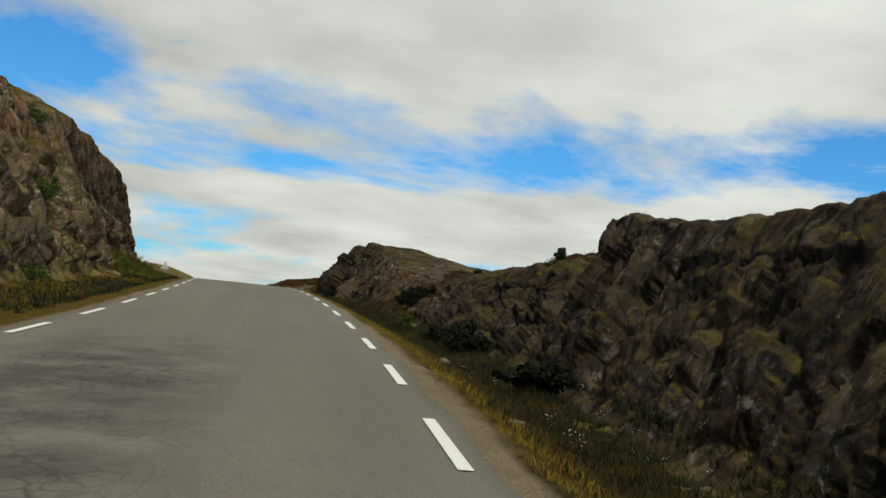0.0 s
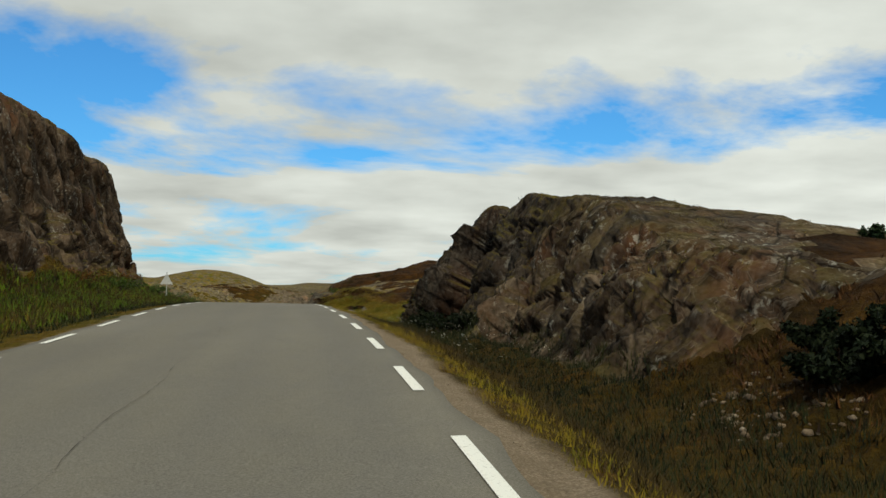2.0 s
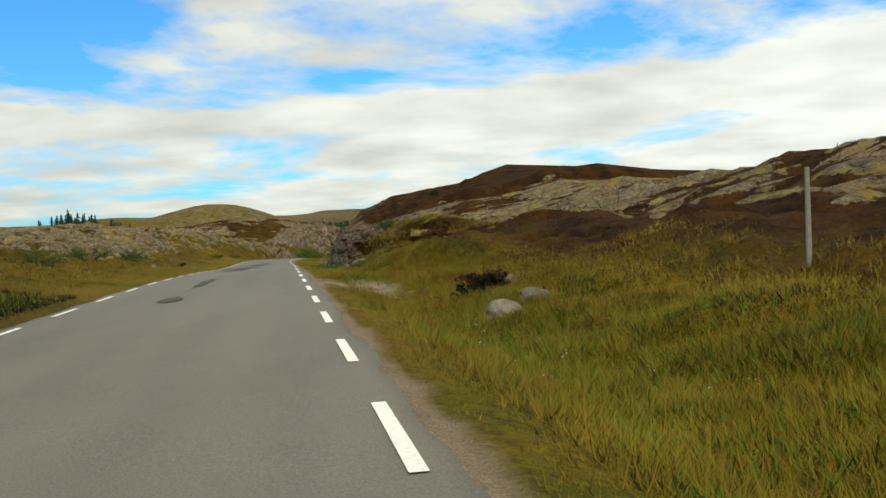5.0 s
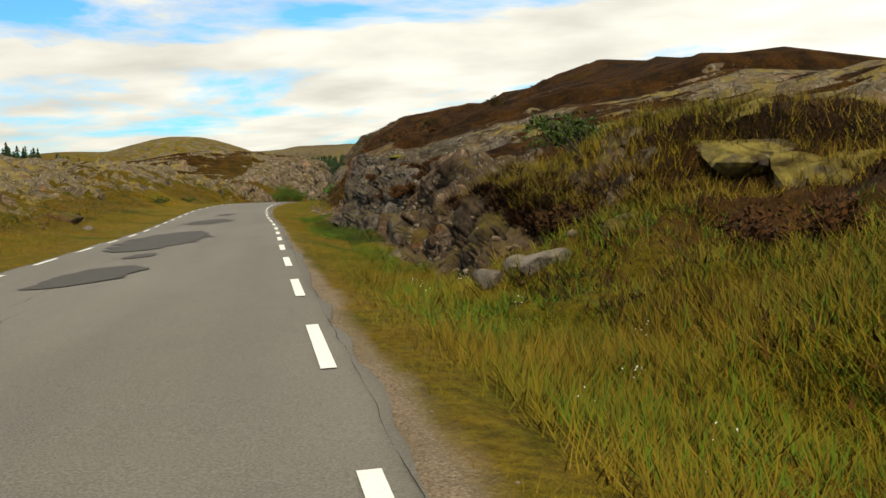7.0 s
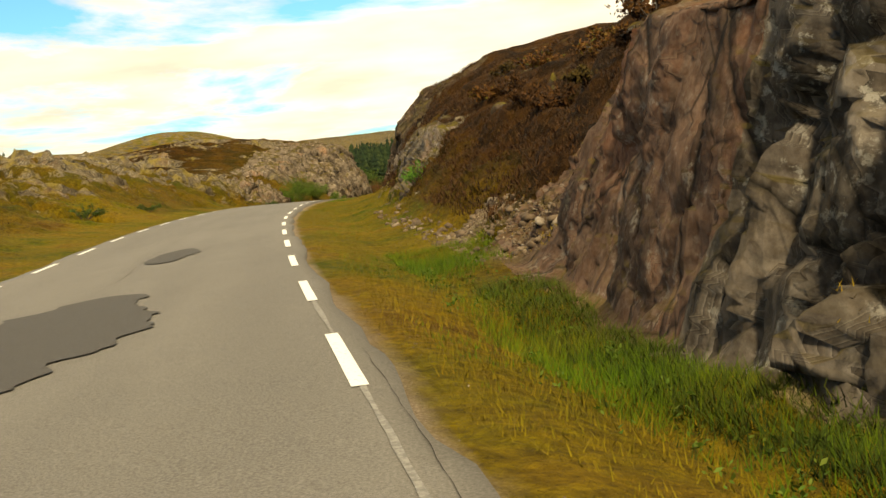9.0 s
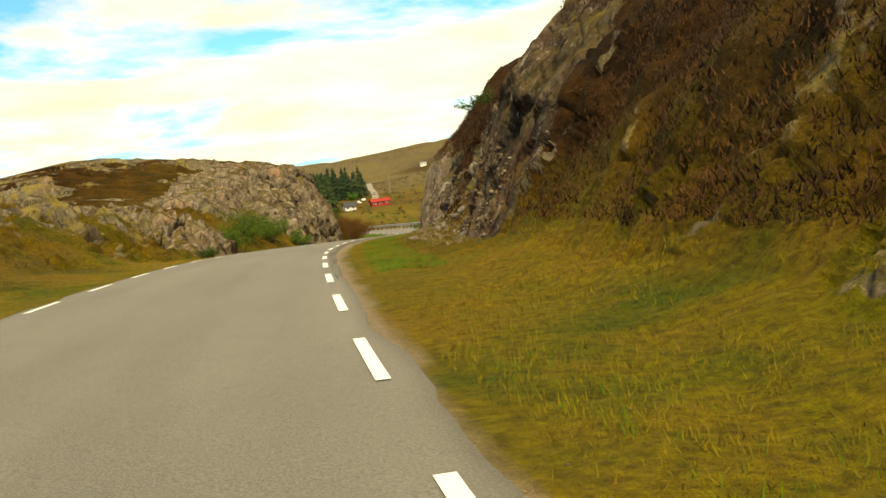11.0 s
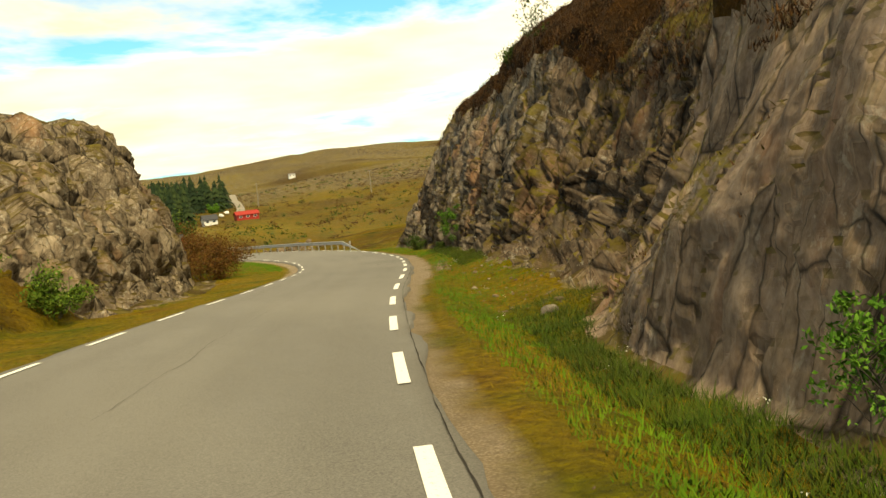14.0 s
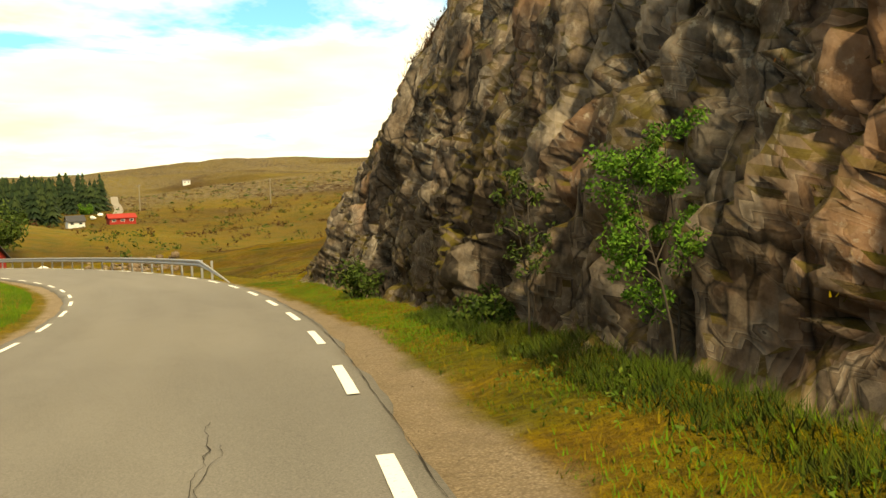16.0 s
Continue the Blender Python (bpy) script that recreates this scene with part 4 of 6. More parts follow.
    if side.sign < 0:
        depth = depth * np.interp(q[:, 1], [60, 120, 130], [1.5, 1.5, 1.3]) + np.interp(q[:, 1], [110, 130], [0.5, 0.1])
        depth -= 0.45 * np.exp(-((e1 / 0.11) ** 2))
    side.block = np.where(t1 > 0.6, t2, 0.6 * t2 + 0.4 * t3)
    heave = 0.1 * layered(q * 1.6, 3, salt + 71) + 0.45 * layered(q * 0.22, 3, salt + 81) * np.clip((cut - 3.5) / 2, 0, 1)
    heave += 0.5 * layered(q * 0.07, 3, salt + 91) * gone
    if side.sign > 0:
        heave += (0.24 * layered(q * 0.55, 2, salt + 95) + 0.1 * layered(q * 1.4, 2, salt + 97)) * np.interp(q[:, 1], [74, 80, 150, 160], [0, 1, 1, 0]) * np.clip(cut - 2.2, 0, 1)
    heave += 0.16 * layered(q * 0.9, 3, salt + 131) * np.clip((cut - 3.6) / 1.2, 0, 1) * np.clip(8.5 - cut, 0, 1)
    if side.sign > 0:
        heave += 0.42 * np.abs(layered(q * 0.5, 3, salt + 141)) * np.interp(q[:, 1], [180, 186, 220, 228], [0, 1, 1, 0]) * np.clip(cut - 3.6, 0, 1)
    verge = 0.035 * layered(q * 2.3, 3, salt + 61)
    fade = np.clip((cut - 1.3) / 1.5, 0, 1)
    calm = np.where((q[:, 1] < 78) & (side.sign > 0), 0.5, 1.0)
    blocky = np.interp(q[:, 1], [125, 135, 158, 166], [0, 0.8, 0.8, 0]) if side.sign > 0 else np.interp(q[:, 1], [130, 150, 235, 255], [0, 0.8, 0.9, 1.0])
    side.bare = (np.clip(rk * 1.5, 0, 1) * np.clip(-0.06 + 0.55 * rk + 0.8 * d1 + 0.5 * d2 + 0.35 * patchy, 0, 1)).reshape(nr, nc)
    # the hills are studded with small ledges of rock
    studs = 0.7 * layered(q * 0.75, 3, salt + 121)
    if side.sign < 0:
        more = np.interp(q[:, 1], [130, 160, 262, 275], [0, 0.26, 0.26, 0]) * np.clip(cut - 3.6, 0, 1)
    else:
        more = np.interp(q[:, 1], [80, 110, 168, 176], [0, 0.22, 0.22, 0]) * np.clip(cut - 5.8, 0, 1)
    side.bare = np.clip(side.bare.ravel() + np.where(more > 0, more + studs * np.clip(rk, 0, 1), 0), 0, 1).reshape(nr, nc) * np.clip(8.8 - side.cut, 0, 1)[None]
    heave = heave + np.where(more > 0, 0.5, 0) * np.clip(studs, 0, 1)
    move = rock_w * depth * np.clip((cut - 2.6) / 0.6, 0, 1) * np.maximum(np.interp(cut, [4.3, 5.0, 6.2], [1, 0.6, 0.4]) * np.where(cut > 4.6, calm, 1.0), blocky) + (1 - 0.6 * rock_w) * heave * fade + verge * np.clip(cut, 0, 1)
    q = q + nrm.reshape(-1, 3) * move[:, None]
    side.p, side.nrm = q.reshape(nr, nc, 3), nrm
    side.rock_w = rock_w.reshape(nr, nc)
    bent = np.cross(np.gradient(side.p, axis=0), np.gradient(side.p, axis=1))
    side.level = np.abs(bent[:, :, 2]) / (np.linalg.norm(bent, axis=2) + 1e-9)
    side.gravel = np.clip((np.interp(q[:, 1], [72, 80, 140, 158, 215, 235, 278, 288, 312, 325], [0.92, 0.62, 0.6, 0.4, 0.4, 0.5, 0.55, 1.0, 1.0, 0.7]) - cut) * 5 + 0.7 * layered(q * 0.9, 3, salt + 111), 0, 1).reshape(nr, nc)
    if side.sign > 0:
        bay = np.clip(2.2 - np.abs(q[:, 1] - 120.6) / 1.6, 0, 1) * np.clip((2.75 - cut) * 2, 0, 1) * np.clip(1.05 + 0.9 * layered(q * 0.8, 3, 5), 0, 1)
        side.gravel = np.maximum(side.gravel, bay.reshape(nr, nc))
    if side.sign > 0:
        earth = np.interp(q[:, 1], [180.5, 182, 186.2, 187.5], [0, 1, 1, 0]) * np.clip((cut - 2.5) * 2, 0, 1) * np.clip((4.0 - cut) * 2, 0, 1) * np.clip(0.55 + 1.1 * layered(q * 0.7, 3, 15), 0, 1)
        slide = np.interp(q[:, 1], [234, 239, 252, 256], [0, 0.4, 0.4, 0]) * np.clip((cut - 2.2) * 1.5, 0, 1) * np.clip((4.6 - cut) * 1.5, 0, 1) * np.clip(0.35 + 2.0 * layered(q * 0.6, 4, 25), 0, 1)
        side.gravel = np.maximum(side.gravel, np.maximum(earth, slide).reshape(nr, nc))
    g = np.clip(1.0 - (cut - 2.6) / 2.2 + 0.5 * layered(q * 0.17, 3, salt + 101), 0, 1)
    meadow = np.interp(q[:, 1], [72, 80, 135, 150], [0, 1, 1, 0]) * np.clip((np.interp(q[:, 1], [116, 124], [6.4, 5.1]) - cut) / 1.2, 0, 1) if side.sign > 0 else np.interp(q[:, 1], [0, 60, 118, 130, 200, 330, 345], [0.1, 0.15, 0.2, 0.6, 0.6, 0.5, 1]) * np.clip((8 - cut) / 3, 0, 1)
    if side.sign > 0:
        g = np.clip(g - 0.5 * np.interp(q[:, 1], [222, 228, 252, 257], [0, 1, 1, 0]) * np.clip((cut - 1.6) * 2, 0, 1), 0, 1)
        g = g * np.interp(q[:, 1], [66, 78], [0.25, 1])
    if side.sign < 0:
        g = g * np.interp(q[:, 1], [114, 120], [0.6, 1])
    if side.sign > 0:
        meadow = np.maximum(meadow, np.interp(q[:, 1], [330, 346], [0, 1]) * np.clip(0.62 + 0.5 * layered(q * 0.12, 3, 83), 0, 1))
    side.grass = np.clip(np.maximum(g, meadow), 0, 1).reshape(nr, nc)


def pick(side, keep):
    """The faces of a side whose middle passes, as vertices and quads with their own numbering."""
    nr, nc = side.p.shape[:2]
    i = (np.arange(nr - 1)[:, None] * nc + np.arange(nc - 1)[None])
    f = np.stack([i, i + 1, i + nc + 1, i + nc], -1)
    if side.sign < 0:
        f = f[:, :, ::-1]
    f = f[keep]
    used, inv = np.unique(f.ravel(), return_inverse=True)
    return side.p.reshape(-1, 3)[used], inv.reshape(-1, 4), used


def dress(ob, side, used):
    for name, field in (("grass", side.grass), ("gravel", side.gravel), ("bare", side.bare), ("block", side.block.reshape(side.rock_w.shape))):
        a = ob.data.attributes.new(name, "FLOAT", "POINT")
        a.data.foreach_set("value", field.reshape(-1)[used].astype(np.float32))


lay(R, [(-14, 2, 0.5), (2, 76, 0.1), (76, 136, 0.3), (136, 184, 0.09), (184, 226, 0.2), (226, 336, 0.1), (336, 418, 0.4)], [5, 4, 5, 26, 30, 26, 9, 6, 3, 3], 100)
lay(L, [(-14, 26, 0.5), (26, 62, 0.13), (62, 119, 0.2), (119, 262, 0.3), (262, 332, 0.13), (332, 418, 0.4)], [4, 3, 4, 18, 20, 16, 9, 6, 3, 3], 500)


def islands(keep):
    """The connected pieces of a grid of marked faces, as lists of their indices."""
    todo, found, width = keep.copy().ravel(), [], keep.shape[1]
    for start_ in np.flatnonzero(todo):
        if not todo[start_]:
            continue
        todo[start_], stack, mine = False, [start_], []
        while stack:
            k = stack.pop()
            mine.append(k)
            c = k % width
            for nb in ((k - 1) if c else -1, (k + 1) if c < width - 1 else -1, k - width, k + width):
                if 0 <= nb < todo.size and todo[nb]:
                    todo[nb] = False
                    stack.append(nb)
        found.append(mine)
    return found


def split(side, cliffs, name):
    """Cuts the rock faces out of a side's sheet as things of their own; the rest is ground."""
    mid = (side.rock_w[:-1, :-1] + side.rock_w[1:, 1:]) / 2
    cut = (side.cut[:-1] + side.cut[1:]) / 2
    ym = side.p[:-1, :-1, 1]
    free = np.ones(mid.shape, bool)
    for y0, y1, lim, mat_, label in cliffs:
        keep = (mid > 0.5) & (ym >= y0) & (ym < y1) & (cut[None] > 2.7) & (cut[None] < lim) & free
        for mine in islands(keep):
            if len(mine) < 1000:
                continue
            only = np.zeros(keep.size, bool)
            only[mine] = True
            only = only.reshape(keep.shape)
            v, f, used = pick(side, only)
            free &= ~only
            ob = mesh_object("rock_cliff", v, f, mat_)
            a = ob.data.attributes.new("block", "FLOAT", "POINT")
            a.data.foreach_set("value", side.block[used].astype(np.float32))
            tagged(ob, label, "rock", "rock cuttings beside the road")
    v, f, used = pick(side, free)
    ob = mesh_object(name, v, f, ground_m, smooth=True)
    dress(ob, side, used)
    return tagged(ob, "moorland ground of grass, heather and bare rock beside the road", "ground", kind="structure")


split(R, [
    (-14, 29, 6.4, shaded_m, "tall fractured rock cutting close to the road, toned dark for its shade"),
    (29, 49, 6.4, shaded_m, "low broken rock outcrop with heather on top"),
    # one knoll, two colours: its lit end brown, its shaded side near black
    (49, 60, 6.4, knoll_m, "brown lichen-spotted rock knoll beside the road"),
    (60, 80, 6.4, shaded_m, "jagged rock knoll rising beside the road, toned dark for its shaded side"),
    (130, 160, 6.4, umber, "low grey rock ledges among grass and heather"),
    (160, 173.8, 6.6, grey_m, "grey rock face with deep vertical joints"),
    (173.8, 184, 6.6, brown, "smooth reddish-brown rock face beside the road"),
    (184, 226, 6.6, rock, "tilted grey rock slabs below a heather slope"),
    (226, 236, 6.9, umber, "dark jointed rock wall beside a scree slope"),
    (236, 256.5, 6.9, rock, "steep grey rock wall above a scree slope"),
    (256.5, 274.5, 6.9, sound_m, "smooth grey-brown rock buttress at the roadside"),
    (274.5, 289, 6.9, tan_m, "tan broken rock face with mossy ledges beside the road"),
    (289, 345, 6.9, rock, "tall fractured grey and rust-brown rock cliff"),
], "ground")
split(L, [
    (-14, 62, 6.6, lichened, "weathered brown rock cliff with bushes on its ledges"),
    (62, 118.6, 6.9, umber, "high brown rock cliff above a grassy bank"),
    (262, 274, 5.6, beige_m, "pale lichen-covered rock ledge on a low bank"),
    (286, 332, 6.9, beige_m, "rounded grey-brown rock buttress on the inside of the bend"),
], "ground")


# ---- far land: one sheet to the horizon, below the near banks ----
def far_height(x, y):
    p = np.stack([x * 0.004, y * 0.004, 0 * x], -1)
    z = -12.0 + 0.034 * np.clip(y - 600, 0, 900) + 0.09 * np.clip(x - 22, 0, 130) * np.clip((y - 400) / 200, 0, 1)
    z += 7 * layered(p, 4, 7) * np.clip((y - 520) / 400, 0, 1)
    z += 24 * np.clip(layered(p * 0.35, 3, 27) - 0.1, 0, 1) * np.clip((y - 1300) / 700, 0, 1)
    z += 1.1 * layered(p * 7, 3, 17) * np.clip((np.hypot(x, y - 300) - 140) / 100, 0, 1)
    left_hill = 25 * np.exp(-(((x + 110) / 40) ** 2 + ((y - 400) / 45) ** 2))
    left_hill = left_hill + 25 * np.exp(-(((x + 75) / 46) ** 2 + ((y - 475) / 46) ** 2))
    near = np.clip((430 - y) / 25, 0, 1) * np.clip((y + 120) / 60, 0, 1) * np.clip((150 - np.abs(x + 8)) / 40, 0, 1)
    back = np.clip((200 - y) / 150, 0, 1)
    z = z - 6.0 * near + 12 * back + left_hill
    return z


def spread(mid, dense, reach, n):
    t = np.linspace(-1, 1, n)
    return mid + dense * t + (reach - dense) * np.sign(t) * np.abs(t) ** 5


gx, gy = spread(10, 420, 4200, 190), spread(620, 560, 4200, 210)
xx, yy = np.meshgrid(gx, gy)
zz = far_height(xx.ravel(), yy.ravel())
i = np.arange(len(gy) - 1)[:, None] * len(gx) + np.arange(len(gx) - 1)[None]
ob = mesh_object("ground", np.stack([xx.ravel(), yy.ravel(), zz], -1), np.stack([i, i + 1, i + len(gx) + 1, i + len(gx)], -1).reshape(-1, 4), ground_m, smooth=True)
for name, val in (("grass", 0.35 + 0.65 * np.exp(-(((yy - 540) / 110) ** 2 + ((xx + 5) / 70) ** 2)).ravel() + 0.45 * layered(np.stack([xx.ravel() * 0.025, yy.ravel() * 0.012, 0 * zz], -1), 4, 5)), ("gravel", 0 * zz), ("rocky", np.clip(0.6 + 0.5 * layered(np.stack([xx.ravel() * 0.01, yy.ravel() * 0.01, 0 * zz], -1), 3, 77), 0, 1) * np.maximum(np.clip((yy.ravel() - 640) / 60, 0, 1), 1.4 * np.exp(-(((xx.ravel() + 70) / 60) ** 2 + ((yy.ravel() - 460) / 60) ** 2))))):
    a = ob.data.attributes.new(name, "FLOAT", "POINT")
    a.data.foreach_set("value", np.clip(val, 0, 1).astype(np.float32))
tagged(ob, "rolling brown moorland with grass and bare rock to the horizon", "ground", kind="structure")


def ground_z(x, y):
    return float(far_height(np.array([x], float), np.array([y], float))[0])


def side_place(side, y, out):
    """The place on a side's sheet at y and so many metres out from the asphalt's edge."""
    r = int(np.argmin(np.abs(side.ys - y)))
    row = side.p[r]
    d = np.abs(row[:, 0] - row[0, 0])
    k = int(np.argmax(d > out))
    return Vector(row[k])


# ---- markings, patches and cracks on the road ----
PERIOD, DASH = 4.855, 2.29
for side_u, knots, phase in ((HALF, (0, 285, 302, 312, 400), (0.51, 0.5, 0.42, 0.48, 0.51)), (-HALF, (24, 70, 147, 190, 250, 277, 400), (1.07, 0.62, 0.51, 0.52, 0.84, 0.5, 0.5))):
    line_ = SPINE[:, :2] + ACROSS * side_u
    far_ = np.r_[0, np.cumsum(np.linalg.norm(np.diff(line_, axis=0), axis=1))]
    far_ -= np.interp(0.0, line_[:, 1], far_)
    for k in range(-4, 84):
        s0 = 9.12 + k * PERIOD
        for _ in range(3):
            s0 = 9.12 + PERIOD * (k + np.interp(s0, knots, phase))
        if s0 < far_[0] + 1 or s0 + DASH > far_[-1] - 1:
            continue
        strip("dash", np.interp(s0, far_, RUN), np.interp(s0 + DASH, far_, RUN), side_u - 0.065, side_u + 0.05, 0.012, paint, road, step=0.4)
strip("worn_line", run_at(158.0), run_at(176.0), HALF - 0.02, HALF + 0.03, 0.008, worn_paint, road, "old worn edge line under the dashes", wobble=0.015, salt=8, step=0.15)


def blot(name, y0, y1, u0, u1, slant, material, salt, label=""):
    """A patch with a ragged outline: its ends taper, and it runs aslant."""
    r0, r1 = float(run_at(y0)), float(run_at(y1))
    rows = int((r1 - r0) / 0.12) + 2
    t = np.linspace(0, 1, rows)
    run = r0 + (r1 - r0) * t
    p = np.stack([run, 0 * run, 0 * run], -1)
    fat = np.sqrt(np.clip(1 - (2 * t - 1) ** 2, 0.003, 1)) ** 0.8
    mid = (u0 + u1) / 2 - HALF + slant * (t - 0.5)
    half = (u1 - u0) / 2 * fat
    lo = mid - half * (1 + 0.28 * layered(p * 1.1, 4, salt))
    hi = mid + half * (1 + 0.28 * layered(p * 1.1, 4, salt + 9))
    cols = 5
    v = np.stack([on_road(run, lo + (hi - lo) * k / (cols - 1), 0.016) for k in range(cols)], 1)
    i = np.arange(rows - 1)[:, None] * cols + np.arange(cols - 1)[None]
    return mesh_object(name, v.reshape(-1, 3), np.stack([i, i + 1, i + cols + 1, i + cols], -1).reshape(-1, 4), material, road, label, True)


# out from the right line (negative: towards the middle of the road), counted from the spine
def patch(y0, y1, u0, u1, slant, salt):
    blot("patch", y0, y1, u0 + 2 * HALF, u1 + 2 * HALF, slant, patch_m, salt, "dark fresh asphalt patch")


patch(111.0, 113.2, -3.5, -3.0, 0.0, 1)
patch(118.5, 125.0, -3.35, -3.0, 0.15, 2)
patch(140.6, 144.6, -4.1, -2.6, 0.6, 3)
patch(147.0, 148.6, -3.5, -2.8, 0.2, 4)
patch(150.2, 163.5, -4.7, -2.2, 0.6, 5)
patch(171.2, 178.6, -3.9, -1.9, 0.7, 6)
patch(184.2, 188.0, -2.8, -2.0, 0.3, 7)


def crack(y0, y1, u, width, salt, swing=0.1):
    r0, r1 = float(run_at(y0)), float(run_at(y1))
    rows = int((r1 - r0) / 0.1) + 2
    run = np.linspace(r0, r1, rows)
    p = np.stack([run, 0 * run, 0 * run], -1)
    c = u + HALF + 0.45 * swing * layered(p * 0.45, 6, salt, 0.62)
    w = 0.28 * width * (0.35 + np.clip(0.8 * layered(p * 2.2, 3, salt + 5) + 0.4, 0, 1.2))
    v = np.stack([on_road(run, c - w / 2, 0.011), on_road(run, c + w / 2, 0.011)], 1)
    i = np.arange(rows - 1) * 2
    mesh_object("crack", v.reshape(-1, 3), np.stack([i, i + 1, i + 3, i + 2], -1), tar, road)


crack(16, 34, -2.5, 0.018, 1)
crack(34, 62, -2.65, 0.014, 2)
crack(62, 84, -2.4, 0.018, 3)
crack(64, 69, -1.7, 0.014, 4, 0.2)
crack(112, 139, -3.25, 0.03, 5)
crack(138, 152, -3.6, 0.02, 6)
crack(128, 172, 0.16, 0.016, 7, 0.06)
crack(176, 196, -2.9, 0.02, 9)
crack(220, 236, 0.12, 0.03, 10, 0.05)
crack(268, 292, -2.6, 0.02, 11)
crack(300, 305, -1.12, 0.022, 12, 0.25)
crack(301, 304, -1.0, 0.018, 13, 0.3)
crack(225, 335, 0.19, 0.035, 14, 0.035)


# ---- plants ----
def scatter(side, count, y0, y1, c0, c1, rng, want=None):
    """Random places on a side's sheet between two rows and two of its cuts."""
    rows = np.clip(np.interp(rng.uniform(y0, y1, count), side.ys, np.arange(len(side.ys))), 0, len(side.p) - 2.001)
    cc = np.interp(rng.uniform(c0, c1, count), side.cut, np.arange(len(side.cut)))
    cc = np.clip(cc, 0, side.p.shape[1] - 2)
    r, c = rows.astype(int), cc.astype(int)
    fr, fc = (rows - r)[:, None], (cc - c)[:, None]
    p = (side.p[r, c] * (1 - fr) + side.p[r + 1, c] * fr) * (1 - fc) + (side.p[r, c + 1] * (1 - fr) + side.p[r + 1, c + 1] * fr) * fc
    if want is None:
        return p
    ok = want(side, r, c, p, rng)
    return p[ok]


def blades(name, pts, low, high, width, lean, per, material, label, category, rng, sink=0.03, spread=0.05):
    """Tufts of bent blades at the given places, as one object of stuff."""
    n = len(pts) * per
    base = np.repeat(pts, per, 0) + np.c_[rng.normal(0, spread, (n, 2)), np.full(n, -sink)]
    ang = rng.uniform(0, 2 * np.pi, n)
    h = rng.uniform(low, high, n) * np.repeat(rng.uniform(0.6, 1.2, len(pts)), per)
    d = np.stack([np.cos(ang), np.sin(ang), 0 * ang], -1)
    s = np.stack([-np.sin(ang), np.cos(ang), 0 * ang], -1) * (width * rng.uniform(0.6, 1.3, n))[:, None]
    up = np.array([0, 0, 1.0])
    bend = (lean * rng.uniform(0.2, 1, n) * h)[:, None]
    t = base + up * h[:, None] + d * bend
    v = np.stack([base - s, base + s, t], 1).reshape(-1, 3)
    f = np.arange(3 * n).reshape(-1, 3)
    ob = mesh_object(name, v, f, material)
    return tagged(ob, label, category, kind="stuff")


def leaves(centres, radii, count, size, rng, droop=0.3):
    """Small folded leaves round the given centres: vertices and triangles."""
    pick_ = rng.integers(0, len(centres), count)
    dirs = rng.normal(0, 1, (count, 3))
    dirs /= np.linalg.norm(dirs, axis=1)[:, None]
    r = radii[pick_][:, None] * rng.uniform(0.35, 1.05, (count, 1))
    c = centres[pick_] + dirs * r * (1, 1, 0.8)
    a = rng.normal(0, 1, (count, 3))
    a[:, 2] -= droop
    a /= np.linalg.norm(a, axis=1)[:, None]
    b = np.cross(a, rng.normal(0, 1, (count, 3)))
    b /= np.linalg.norm(b, axis=1)[:, None]
    s = size * rng.uniform(0.6, 1.3, (count, 1))
    v = np.stack([c - a * s, c + b * s * 0.45, c + a * s, c - b * s * 0.45], 1).reshape(-1, 3)
    k = np.arange(count)[:, None] * 4
    return v, np.concatenate([k + [0, 1, 2], k + [0, 2, 3]], 1).reshape(-1, 3)


def limb(pts, r0, r1, sides=6):
    """A tapered limb along points: vertices and quads."""
    pts = np.asarray(pts, float)
    n = len(pts)
    tan = np.gradient(pts, axis=0)
    tan /= np.linalg.norm(tan, axis=1)[:, None]
    a = np.cross(tan, (0.3, 0.9, 0.1))
    a /= np.linalg.norm(a, axis=1)[:, None]
    b = np.cross(tan, a)
    rr = np.linspace(r0, r1, n)[:, None, None]
    t = np.linspace(0, 2 * np.pi, sides, endpoint=False)[None, :, None]
    v = pts[:, None] + rr * (np.cos(t) * a[:, None] + np.sin(t) * b[:, None])
    i = np.arange(n - 1)[:, None] * sides + np.arange(sides)[None]
    j = np.arange(n - 1)[:, None] * sides + (np.arange(sides)[None] + 1) % sides
    return v.reshape(-1, 3), np.stack([i, j, j + sides, i + sides], -1).reshape(-1, 4)


def merged(pieces):
    vs, fs, o = [], [], 0
    for v, f in pieces:
        vs.append(v)
        fs.append(f + o)
        o += len(v)
    return np.concatenate(vs), np.concatenate(fs)


